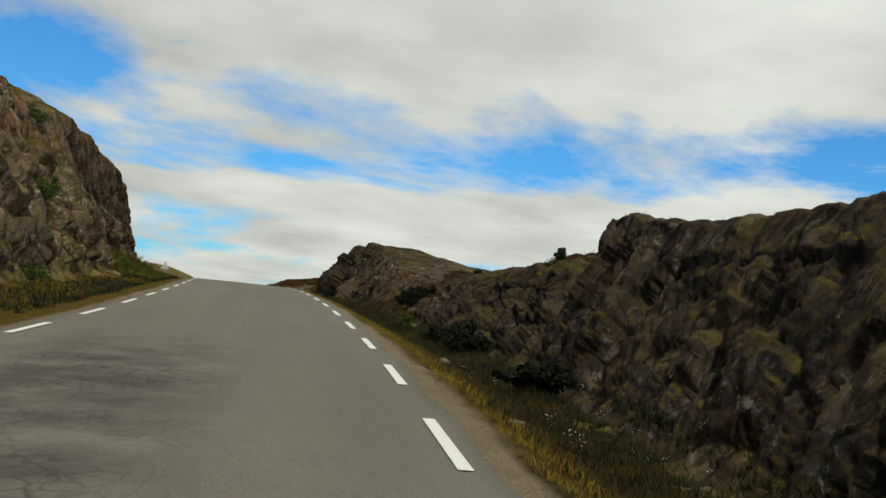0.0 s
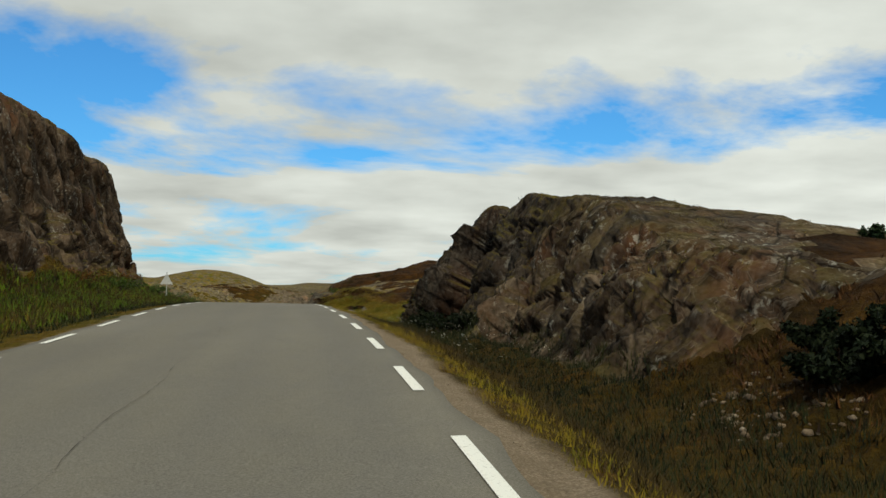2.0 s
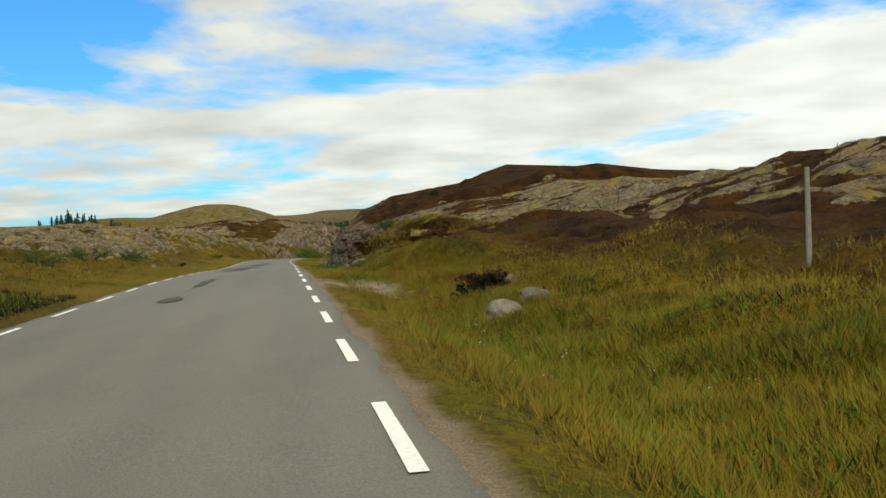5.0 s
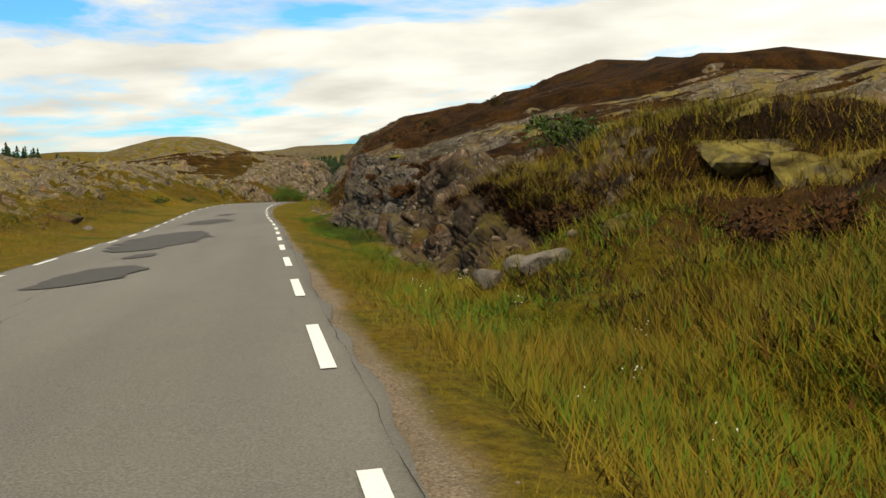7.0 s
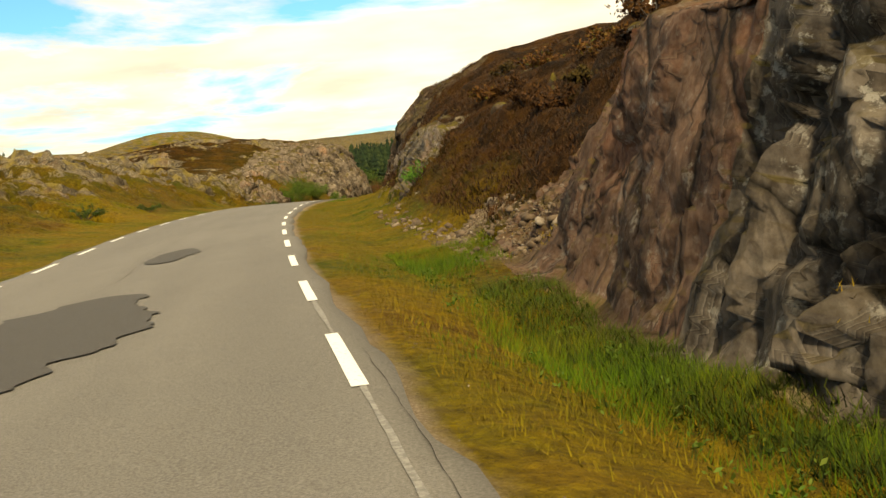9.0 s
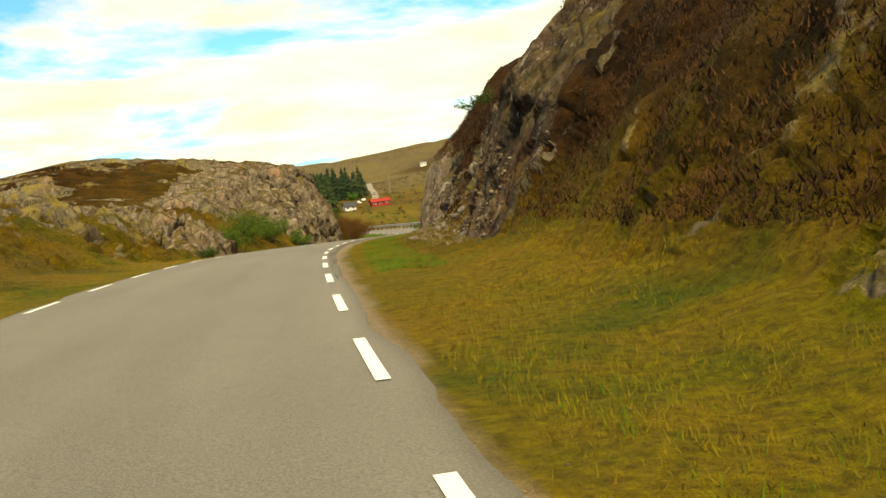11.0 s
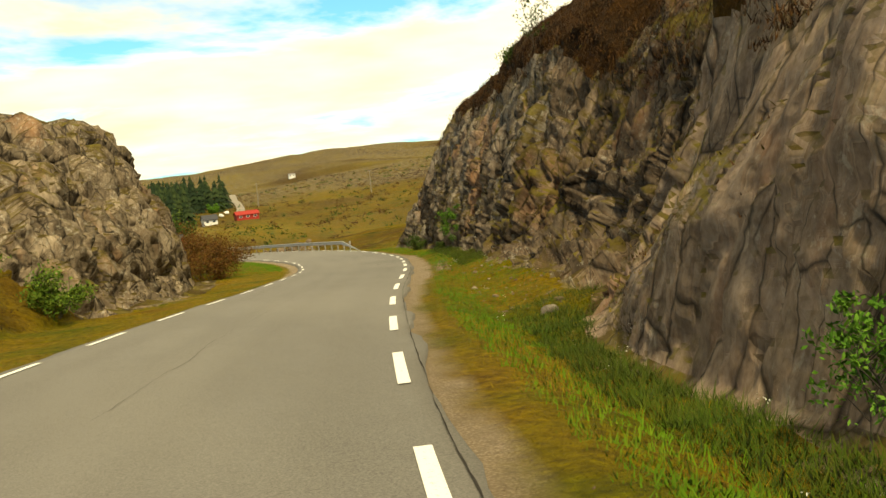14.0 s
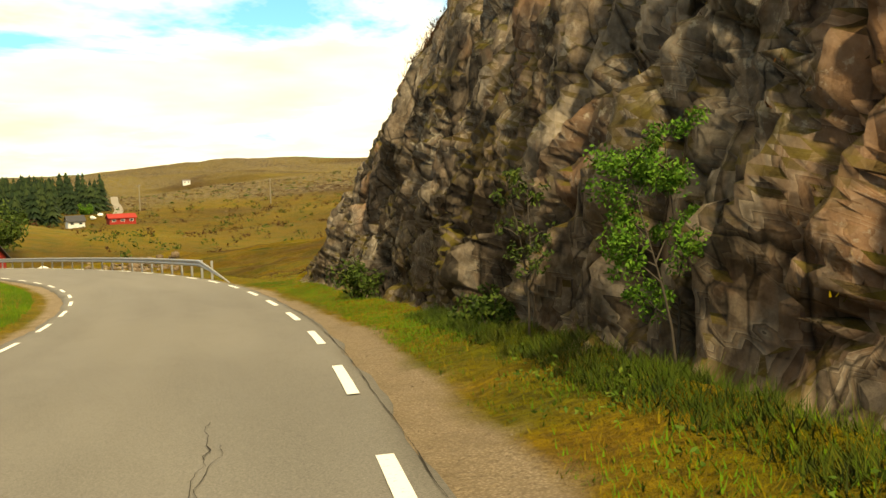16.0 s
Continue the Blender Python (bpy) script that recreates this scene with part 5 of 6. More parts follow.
def tree(name, foot, height, width, leaf_count, leaf_size, material, label, category, seed, stems=1, low=0.25, group=""):
    """A slender tree: tapered trunk with limbs, and a loose crown of single leaves."""
    rng = np.random.default_rng(seed)
    foot = np.array(foot, float)
    top_ = tagged(new(name), label, category, group)
    top_.location = foot
    wood, centres, radii = [], [], []
    for s in range(stems):
        lean = rng.normal(0, 0.12, 2)
        hh = height * rng.uniform(0.8, 1.0)
        t = np.linspace(0, 1, 9)
        path = np.stack([lean[0] * hh * t**1.5 + 0.05 * width * np.sin(5 * t + s), lean[1] * hh * t**1.5 + 0.05 * width * np.cos(4 * t + s), hh * t], -1)
        path[:, :2] += rng.normal(0, 0.08, 2) * (stems > 1)
        wood.append(limb(path, 0.007 * height**0.7 + 0.004, 0.003))
        for b in range(11):
            u = rng.uniform(low, 0.97)
            o = np.array([np.interp(u, t, path[:, k]) for k in range(3)])
            ang = rng.uniform(0, 2 * np.pi)
            reach = width * 0.5 * (1.15 - 0.75 * abs(u - 0.5)) * rng.uniform(0.5, 1.1)
            e = o + np.array([np.cos(ang) * reach, np.sin(ang) * reach, reach * rng.uniform(0.3, 0.9)])
            m = (o + e) / 2 + (0, 0, 0.08 * reach)
            wood.append(limb([o, m, e], 0.006 * height**0.6, 0.002, 4))
            for w in (0.55, 0.85, 1.05):
                centres.append(o + (e - o) * w + rng.normal(0, 0.06 * width, 3))
                radii.append(width * rng.uniform(0.1, 0.2))
    v, f = merged(wood)
    mesh_object("trunk", v, f, bark, top_, smooth=True)
    v, f = leaves(np.array(centres), np.array(radii), leaf_count, leaf_size, rng)
    mesh_object("crown", v, f, material, top_)
    return top_


def bush(foot, width, height, count, size, material, label, seed, name="bush", group=""):
    """A low dense bush: many thin stems and a broad uneven heap of leaves."""
    rng = np.random.default_rng(seed)
    top_ = tagged(new(name), label, "bush", group)
    top_.location = foot
    wood, centres, radii = [], [], []
    for k in range(14):
        a, r = rng.uniform(0, 2 * np.pi), width * 0.5 * np.sqrt(rng.uniform(0.02, 1))
        e = np.array([np.cos(a) * r, np.sin(a) * r, height * (1 - 0.6 * (2 * r / width) ** 2) * rng.uniform(0.55, 1)])
        wood.append(limb([(0.2 * e[0], 0.2 * e[1], -0.1), 0.6 * e + (0, 0, 0.05), e], 0.02, 0.006, 4))
        for w in (0.5, 0.75, 0.95):
            centres.append(e * w)
            radii.append(0.22 * min(width, 1.5 * height) * rng.uniform(0.5, 1.1))
    v, f = merged(wood)
    mesh_object("woody_base", v, f, bark, top_, smooth=True)
    v, f = leaves(np.array(centres), np.array(radii), count, size, rng, 0.0)
    mesh_object("foliage", v, f, material, top_)
    return top_


def boulder(name, place, size, seed, material, label, category="rock", group="", turn=0.0):
    """An angular block: a ball of few faces, cut by random planes and roughened."""
    rng = np.random.default_rng(seed)
    bm = bmesh.new()
    bmesh.ops.create_icosphere(bm, subdivisions=3, radius=1.0)
    planes = [(Vector(rng.normal(0, 1, 3)).normalized(), rng.uniform(0.5, 0.8)) for _ in range(11)]
    for v in bm.verts:
        for nrm, d in planes:
            over = v.co.dot(nrm) - d
            if over > 0:
                v.co -= nrm * over
        v.co += 0.035 * noise.noise_vector(v.co * 2.3 + Vector((seed, 0, 0)))
        v.co += 0.02 * noise.noise_vector(v.co * 6)
        v.co.x *= size[0] / 2
        v.co.y *= size[1] / 2
        v.co.z *= size[2] / 2
    me = bpy.data.meshes.new(name)
    bm.to_mesh(me)
    bm.free()
    me.materials.append(material.m if isinstance(material, Mat) else material)
    ob = new(name, me)
    ob.matrix_world = pose(*place, rng.uniform(-12, 12), rng.uniform(-12, 12), turn or rng.uniform(0, 360))
    return tagged(ob, label, category, group)


def rubble(name, pts, low, high, rng, label):
    """Many small angular stones as one object of stuff: few large ones, each broken and turned its own way."""
    g5 = (1 + 5**0.5) / 2
    base = np.array([(-1, g5, 0), (1, g5, 0), (-1, -g5, 0), (1, -g5, 0), (0, -1, g5), (0, 1, g5), (0, -1, -g5), (0, 1, -g5), (g5, 0, -1), (g5, 0, 1), (-g5, 0, -1), (-g5, 0, 1)]) / 1.9
    tri = np.array([[0, 11, 5], [0, 5, 1], [0, 1, 7], [0, 7, 10], [0, 10, 11], [1, 5, 9], [5, 11, 4], [11, 10, 2], [10, 7, 6], [7, 1, 8], [3, 9, 4], [3, 4, 2], [3, 2, 6], [3, 6, 8], [3, 8, 9], [4, 9, 5], [2, 4, 11], [6, 2, 10], [8, 6, 7], [9, 8, 1]])
    n = len(pts)
    size = 0.62 * (low + (high - low) * rng.uniform(0, 1, n) ** 2.5)[:, None, None]
    v = np.clip(base[None] * (1 + rng.uniform(-0.5, 0.7, (n, 12, 1))), -0.72, 0.68) * rng.uniform(0.45, 1.4, (n, 1, 3)) * size
    turn = rng.normal(0, 1, (n, 4))
    w, x, y, z = (turn / np.linalg.norm(turn, axis=1)[:, None]).T
    m = np.stack([1 - 2 * (y * y + z * z), 2 * (x * y - w * z), 2 * (x * z + w * y), 2 * (x * y + w * z), 1 - 2 * (x * x + z * z), 2 * (y * z - w * x), 2 * (x * z - w * y), 2 * (y * z + w * x), 1 - 2 * (x * x + y * y)], -1).reshape(n, 3, 3)
    v = np.einsum("nij,nkj->nki", m, v) * (1, 1, 0.75) + pts[:, None]
    f = tri[None] + (np.arange(n) * 12)[:, None, None]
    return tagged(mesh_object(name, v.reshape(-1, 3), f.reshape(-1, 3), pebble), label, "stones", kind="stuff")


rng = np.random.default_rng(5)


def patchy(freq, salt, over):
    def want(side, r, c, p, rng_):
        return (layered(p * freq, 3, salt) + rng_.normal(0, 0.25, len(p)) > over) & (side.rock_w[r, c] < 0.45) & (side.gravel[r, c] < rng_.uniform(0.15, 0.75, len(p)))
    return want


# verges: low dry grass, with green stretches
for side, y0, y1, amount in ((R, 70, 256, 36000), (R, 256, 345, 6000), (L, 118, 372, 12000)):
    pts = scatter(side, amount, y0, y1, 0.7, 3.3, rng, patchy(0.35, 3, -0.35))
    blades("verge_grass", pts, 0.04, 0.12, 0.0055, 1.1, 5, grass_dry, "yellowing short grass along the road verge", "grass", rng, spread=0.09)
    pts = scatter(side, amount // 2, y0, y1, 1.0, 3.4, rng, patchy(0.22, 8, 0.1))
    blades("verge_grass", pts, 0.04, 0.12, 0.0055, 1.0, 5, grass_green, "fresh green grass patches on the verge", "grass", rng)
pts = scatter(R, 7000, 3, 78, 0.85, 1.5, rng)
blades("verge_grass", pts, 0.04, 0.12, 0.007, 1.1, 4, grass_dry, "thin yellow grass along the gravel edge", "grass", rng)
pts = scatter(R, 20000, 3, 78, 1.2, 3.6, rng, patchy(0.3, 5, -0.5))
blades("verge_grass", pts, 0.05, 0.18, 0.008, 1.2, 4, grass_brown, "brown autumn grass at the foot of the dark rock", "grass", rng)
pts = scatter(R, 12000, 226, 264, 2.0, 4.6, rng, patchy(0.4, 12, -0.2))
blades("verge_grass", pts, 0.03, 0.12, 0.009, 1.4, 4, grass_dry, "sparse dry grass among the scree", "grass", rng)
pts = scatter(R, 24000, 222, 264, 1.0, 2.1, rng, patchy(0.2, 8, -0.6))
blades("verge_grass", pts, 0.03, 0.07, 0.013, 1.2, 4, grass_lush, "bright green grass strip in the ditch", "grass", rng)
pts = scatter(R, 26000, 258, 335, 0.9, 3.1, rng, patchy(0.3, 9, -0.3))
blades("verge_grass", pts, 0.03, 0.11, 0.008, 1.2, 4, grass_lush, "green grass at the foot of the cliff", "grass", rng)
pts = scatter(R, 16000, 160, 185, 1.8, 3.2, rng, patchy(0.3, 9, -0.3))
blades("verge_grass", pts, 0.06, 0.2, 0.006, 0.9, 4, grass_green, "lush green grass below the rock face", "grass", rng)
# meadow on the open stretch
pts = scatter(R, 30000, 74, 158, 2.6, 5.2, rng, patchy(0.25, 14, -0.45))
blades("meadow_grass", pts, 0.08, 0.28, 0.006, 1.8, 4, grass_dry, "tall dry meadow grass beside the road", "grass", rng)
pts = scatter(R, 9000, 76, 158, 3.0, 6.6, rng, patchy(0.16, 29, 0.42))
blades("meadow_grass", pts, 0.08, 0.3, 0.007, 1.6, 6, grass_brown, "brown clumps of moor grass in the meadow", "grass", rng)
pts = scatter(R, 14000, 76, 121, 4.6, 6.2, rng, patchy(0.3, 39, -0.3))
blades("meadow_grass", pts, 0.1, 0.32, 0.008, 1.5, 4, grass_dry, "tall yellow grass on the meadow bank", "grass", rng)
pts = scatter(R, 34000, 92, 142, 1.3, 4.8, rng, patchy(0.3, 37, -0.3))
blades("meadow_grass", pts, 0.1, 0.34, 0.006, 1.5, 4, grass_dry, "tall yellow grass swathes in the meadow", "grass", rng)
pts = scatter(R, 13000, 92, 142, 1.5, 5.0, rng, patchy(0.22, 43, 0.0))
blades("meadow_grass", pts, 0.08, 0.26, 0.007, 1.5, 4, grass_lush, "bright green grass in the damp hollow", "grass", rng)
pts = scatter(R, 15000, 74, 158, 2.0, 5.0, rng, patchy(0.2, 19, -0.1))
blades("meadow_grass", pts, 0.06, 0.25, 0.008, 1.8, 4, grass_green, "green meadow grass and herbs beside the road", "grass", rng)
pts = scatter(L, 20000, 56, 190, 2.2, 5.2, rng, patchy(0.25, 24, -0.3))
blades("meadow_grass", pts, 0.08, 0.26, 0.008, 1.0, 4, grass_dry, "dry grass on the low bank", "grass", rng)
pts = scatter(L, 14000, 54, 117, 2.0, 3.5, rng, patchy(0.3, 27, -0.5))
blades("verge_grass", pts[::2], 0.1, 0.3, 0.018, 1.2, 5, grass_green, "green grass on the slope below the cliff", "grass", rng, spread=0.12)
blades("heather", pts[1::2], 0.1, 0.35, 0.018, 1.2, 5, grass_brown, "olive and brown moor grass on the slope below the cliff", "grass", rng, spread=0.12)
pts = scatter(L, 15000, 322, 375, 1.2, 4.6, rng)
blades("verge_grass", pts, 0.08, 0.22, 0.014, 0.5, 3, grass_lush, "mown green grass inside the bend", "grass", rng)
# heather on banks and hills
for side, y0, y1, c0, c1, amount in ((R, 0, 80, 3.2, 7.5, 11000), (R, 176, 228, 3.5, 7.6, 18000), (R, 130, 176, 3.3, 8.2, 9000), (R, 228, 345, 3.3, 8.2, 12000), (L, 20, 130, 3.2, 7.5, 9000), (L, 130, 335, 3.2, 8.2, 8000), (R, 330, 400, 3.5, 8.0, 7000), (R, 76, 150, 4.3, 8.0, 12000)):
    pts = scatter(side, amount, y0, y1, c0, c1, rng, patchy(0.3, 33, -0.25))
    blades("heather", pts, 0.05, 0.17, 0.015, 1.3, 7, heather_m, "brown heather and moor grass on the banks", "heather", rng, spread=0.13)
# heather and grass on the ledges of the cuttings
def ledges(side, r, c, p, rng_):
    return (side.rock_w[r, c] > 0.4) & (side.level[r, c] > 0.62) & (layered(p * 0.5, 3, 61) + rng_.normal(0, 0.2, len(p)) > 0.0)


for side, y0, y1, amount in ((R, 0, 80, 12000), (R, 150, 335, 40000), (L, 20, 118, 10000), (L, 262, 330, 12000)):
    pts = scatter(side, amount, y0, y1, 3.4, 6.6, rng, ledges)
    blades("heather", pts, 0.02, 0.09, 0.011, 1.5, 5, heather_m, "brown heather tufts on the ledges of the rock", "heather", rng)
    pts = scatter(side, amount // 2, y0, y1, 3.2, 6.6, rng, ledges)
    blades("ledge_grass", pts, 0.03, 0.1, 0.008, 1.6, 5, grass_dry, "tufts of dry grass on the ledges of the rock", "grass", rng)
# white flowers in the grass
for y0, y1, n_ in ((8, 20, 30), (52, 75, 60), (98, 140, 50), (262, 300, 25)):
    pts = scatter(R, n_, y0, y1, 1.5, 3.2, rng)
    v, f = leaves(pts + (0, 0, 0.25), np.full(len(pts), 0.1), n_ * 6, 0.011, rng)
    tagged(mesh_object("flowers", v, f, flower_m), "small white flowers in the verge grass", "flowers", kind="stuff")

# dark low bushes on ledges and tops
def shrub(side, y, out, w, h, mat_, n_):
    what = "russet and green leafy bush on the bank" if mat_ is russet_m else "dark green low bush among the rocks" if h < 1.4 else "tall green leafy bush beside the road"
    bush(side_place(side, y, out), w, h, n_, 0.05 if h < 1.4 else 0.06, mat_, what, int(y * 10) + (side is L))


shrub(R, 29.5, 6.2, 0.8, 0.45, shrub_m, 1100)
shrub(R, 36.5, 3.0, 1.4, 0.5, shrub_m, 900)
shrub(R, 17.0, 2.7, 1.8, 0.5, juniper_m, 7000)
shrub(R, 55.0, 9.0, 0.5, 0.45, conifer_m, 700)
shrub(R, 143.5, 5.4, 2.6, 0.8, shrub_m, 1500)
shrub(R, 147.5, 8.0, 2.8, 0.6, shrub_m, 1300)
shrub(R, 199.0, 4.4, 1.2, 0.8, rowan_m, 700)
shrub(R, 255.0, 8.2, 2.4, 1.0, shrub_m, 1500)
shrub(R, 299.0, 5.4, 1.2, 1.2, shrub_m, 900)
shrub(R, 262.0, 7.2, 2.2, 0.9, shrub_m, 1400)
shrub(R, 321.0, 2.0, 1.5, 1.4, shrub_m, 1300)
shrub(R, 310.5, 2.2, 1.0, 0.8, shrub_m, 1100)
shrub(R, 309.0, 2.1, 0.8, 0.6, shrub_m, 800)
shrub(L, 38.5, 4.9, 2.4, 1.1, shrub_m, 1700)
shrub(L, 33.0, 6.2, 2.0, 1.3, shrub_m, 1500)
shrub(L, 31.0, 3.4, 1.6, 0.8, shrub_m, 1200)
shrub(L, 45.0, 7.2, 1.8, 0.8, shrub_m, 1200)
shrub(L, 92.0, 5.0, 3.2, 0.9, shrub_m, 1700)
shrub(L, 84.0, 5.6, 3.0, 0.9, russet_m, 1500)
shrub(L, 102.0, 6.0, 3.0, 0.8, russet_m, 1500)
shrub(L, 110.0, 5.0, 3.0, 0.9, shrub_m, 1500)
shrub(L, 150.0, 7.0, 3.2, 1.1, shrub_m, 1500)
shrub(L, 160.0, 6.0, 3.0, 1.0, shrub_m, 1500)
shrub(L, 141.0, 8.0, 3.4, 1.2, shrub_m, 1500)
shrub(L, 170.0, 9.0, 3.2, 1.0, russet_m, 1400)
shrub(L, 256.0, 4.6, 2.8, 1.0, shrub_m, 1500)
shrub(L, 263.0, 3.9, 2.2, 0.8, shrub_m, 1400)
shrub(L, 214.0, 5.0, 2.5, 0.7, shrub_m, 1200)
shrub(L, 226.0, 4.6, 2.2, 0.6, shrub_m, 1000)
shrub(L, 277.5, 6.4, 4.4, 2.6, willow_m, 6500)
shrub(L, 282.5, 7.2, 4.8, 3.1, willow_m, 7000)
shrub(L, 287.0, 6.9, 4.2, 2.5, willow_m, 6000)
shrub(L, 292.0, 5.9, 3.0, 1.6, willow_m, 4000)
shrub(L, 322.0, 5.2, 4.6, 2.6, russet_m, 10000)
shrub(L, 327.5, 5.0, 6.2, 3.9, russet_m, 18000)
shrub(L, 334.0, 9.0, 4.6, 2.4, shrub_m, 2800)
shrub(L, 331.0, 11.0, 5.0, 3.0, russet_m, 3000)

# rank grass at the first rocks' foot, its colour near black for shade
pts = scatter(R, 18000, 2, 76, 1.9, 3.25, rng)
blades("ditch_grass", pts, 0.06, 0.2, 0.009, 1.2, 4, shade_toned_grass, "rank green grass in the ditch below the rock, darkened for shade", "grass", rng)
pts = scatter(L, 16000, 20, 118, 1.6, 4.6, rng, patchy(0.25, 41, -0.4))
blades("bank_growth", pts, 0.06, 0.22, 0.016, 1.4, 4, shade_toned_grass, "dark green and brown growth on the bank", "grass", rng)
for y0, y1, c0, c1, n_ in ((156, 179, 2.2, 2.95, 8000), (256, 277, 2.1, 2.9, 6000), (290, 314, 2.1, 2.9, 7000)):
    pts = scatter(R, n_, y0, y1, c0, c1, rng)
    blades("ditch_grass", pts, 0.06, 0.2, 0.007, 1.5, 4, foot_grass, "rank green growth at the foot of the cliff", "grass", rng)
# a turf of long grass and heather hangs over the low ledge
pts = scatter(R, 9000, 138, 151, 4.7, 6.3, rng)
blades("turf", pts, 0.14, 0.36, 0.007, 1.6, 4, grass_dry, "long yellow grass on the turf above the rock ledge", "grass", rng)
pts = scatter(R, 5000, 139, 151, 4.4, 5.2, rng)
blades("turf", pts, 0.06, 0.22, 0.018, 1.8, 6, heather_m, "brown heather hanging over the rock ledge", "heather", rng)
# heather hanging over the tops of the last walls
for y0, y1, c0, c1, n_ in ((238, 270, 5.25, 6.4, 9000), (270, 330, 5.6, 6.8, 9000), (226, 238, 5.9, 6.8, 2500)):
    pts = scatter(R, n_, y0, y1, c0, c1, rng)
    blades("heather", pts, 0.05, 0.2, 0.012, 1.5, 6, heather_m, "dark heather hanging over the top of the wall", "heather", rng, spread=0.12)
# broad-leaved herbs in the ditch
for y0, y1, c0, c1, n_ in ((157, 166, 1.4, 2.6, 90), (168, 182, 1.6, 2.6, 60), (112, 128, 2.2, 3.6, 60), (292, 306, 1.4, 2.4, 50)):
    pts = scatter(R, n_, y0, y1, c0, c1, rng)
    v, f = leaves(pts + (0, 0, 0.06), np.full(len(pts), 0.13), n_ * 14, 0.027, rng, 0.6)
    tagged(mesh_object("herbs", v, f, willow_m), "bright green broad-leaved herbs in the ditch", "herbs", kind="stuff")
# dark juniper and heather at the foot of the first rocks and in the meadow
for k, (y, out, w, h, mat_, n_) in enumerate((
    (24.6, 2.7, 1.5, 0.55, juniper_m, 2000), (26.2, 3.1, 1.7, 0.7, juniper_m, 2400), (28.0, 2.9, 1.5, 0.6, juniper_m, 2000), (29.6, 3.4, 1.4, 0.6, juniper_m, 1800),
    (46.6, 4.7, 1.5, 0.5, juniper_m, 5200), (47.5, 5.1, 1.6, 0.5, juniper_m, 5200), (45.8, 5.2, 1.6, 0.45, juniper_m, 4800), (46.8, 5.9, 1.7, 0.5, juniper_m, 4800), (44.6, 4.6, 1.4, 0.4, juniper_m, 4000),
    # y 60 to 66: bushes added to darken the shaded foot of the rock
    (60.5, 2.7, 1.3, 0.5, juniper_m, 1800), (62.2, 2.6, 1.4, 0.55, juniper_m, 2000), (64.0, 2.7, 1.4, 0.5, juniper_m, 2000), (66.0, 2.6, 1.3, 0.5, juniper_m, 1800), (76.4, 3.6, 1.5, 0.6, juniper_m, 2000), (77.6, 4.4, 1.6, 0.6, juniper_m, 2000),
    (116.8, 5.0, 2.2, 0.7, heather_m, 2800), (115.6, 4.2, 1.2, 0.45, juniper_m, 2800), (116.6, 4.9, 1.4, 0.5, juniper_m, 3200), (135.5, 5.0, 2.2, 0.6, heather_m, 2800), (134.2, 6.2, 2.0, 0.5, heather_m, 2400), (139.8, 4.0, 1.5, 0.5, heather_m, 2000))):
    what = "dense dark juniper bush, also darkening the shaded foot of the rock" if mat_ is juniper_m else "dark brown heather clump in the meadow"
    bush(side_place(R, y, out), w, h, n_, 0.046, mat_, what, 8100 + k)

# young trees before the last cliff
tree("tree", side_place(R, 303.7, 2.6), 2.25, 0.85, 6500, 0.024, rowan_m, "slender young tree with fresh green leaves before the cliff", "tree", 71, 2, 0.25)
tree("tree", side_place(R, 307.4, 2.3), 2.3, 0.6, 750, 0.034, shrub_m, "thin sapling with sparse dull leaves before the cliff", "tree", 72, 2, 0.3)
tree("tree", side_place(R, 264.8, 2.7), 1.0, 0.7, 1300, 0.028, rowan_m, "small green sapling at the foot of the rock", "tree", 73, 2, 0.2)
tree("tree", side_place(R, 293.5, 5.6), 2.0, 1.1, 700, 0.05, shrub_m, "small tree on the edge of the cliff top", "tree", 74, 2, 0.2)

shrub(R, 53.0, 9.2, 0.5, 0.55, conifer_m, 900)
shrub(R, 31.0, 7.0, 0.45, 0.5, conifer_m, 900)

# ---- stones ----
blocks = "fallen blocks below the cliffs"
def block(side, y, out, sz, lift):
    pale = "pale angular stone block lying on the verge" if sz[2] < 1.0 else "large lichen-spotted boulder in the grass"
    boulder("boulder", side_place(side, y, out) + Vector((0, 0, lift * sz[2])), sz, int(y * 7), stone if sz[2] < 1.0 else lichened, pale, "rock", blocks)


block(R, 110.1, 3.9, (1.0, 0.9, 0.8), 0.0)
block(R, 112.6, 5.2, (1.2, 1.0, 0.7), -0.1)
block(R, 116.3, 5.4, (0.8, 0.7, 0.5), 0.0)
block(R, 233.0, 4.2, (0.7, 0.6, 0.7), 0.1)
block(R, 245.0, 3.9, (0.5, 0.5, 0.35), 0.05)
block(R, 240.3, 5.0, (0.7, 0.5, 0.4), 0.05)
block(R, 21.0, 1.5, (0.5, 0.35, 0.25), 0.05)
block(R, 12.0, 1.0, (0.3, 0.3, 0.2), 0.03)
block(R, 62.0, 1.5, (0.3, 0.3, 0.2), 0.03)
block(R, 275.5, 2.4, (0.4, 0.3, 0.25), 0.05)
block(R, 154.5, 3.4, (1.3, 1.2, 1.2), 0.1)
block(R, 150.5, 3.4, (1.5, 1.1, 1.4), 0.1)
block(R, 156.8, 3.6, (1.2, 1.0, 1.0), 0.1)
block(L, 176.0, 4.8, (2.2, 1.2, 1.0), 0.1)
block(L, 166.0, 6.2, (1.2, 0.9, 0.7), 0.1)
block(L, 159.0, 4.4, (0.8, 0.6, 0.5), 0.1)
block(L, 171.0, 2.6, (0.8, 0.6, 0.4), 0.05)
block(L, 270.3, 5.0, (1.8, 1.8, 1.3), 0.1)
block(R, 245.1, 6.09, (0.6, 0.5, 0.5), 0.2)
block(R, 240.0, 2.79, (0.5, 0.4, 0.3), 0.2)
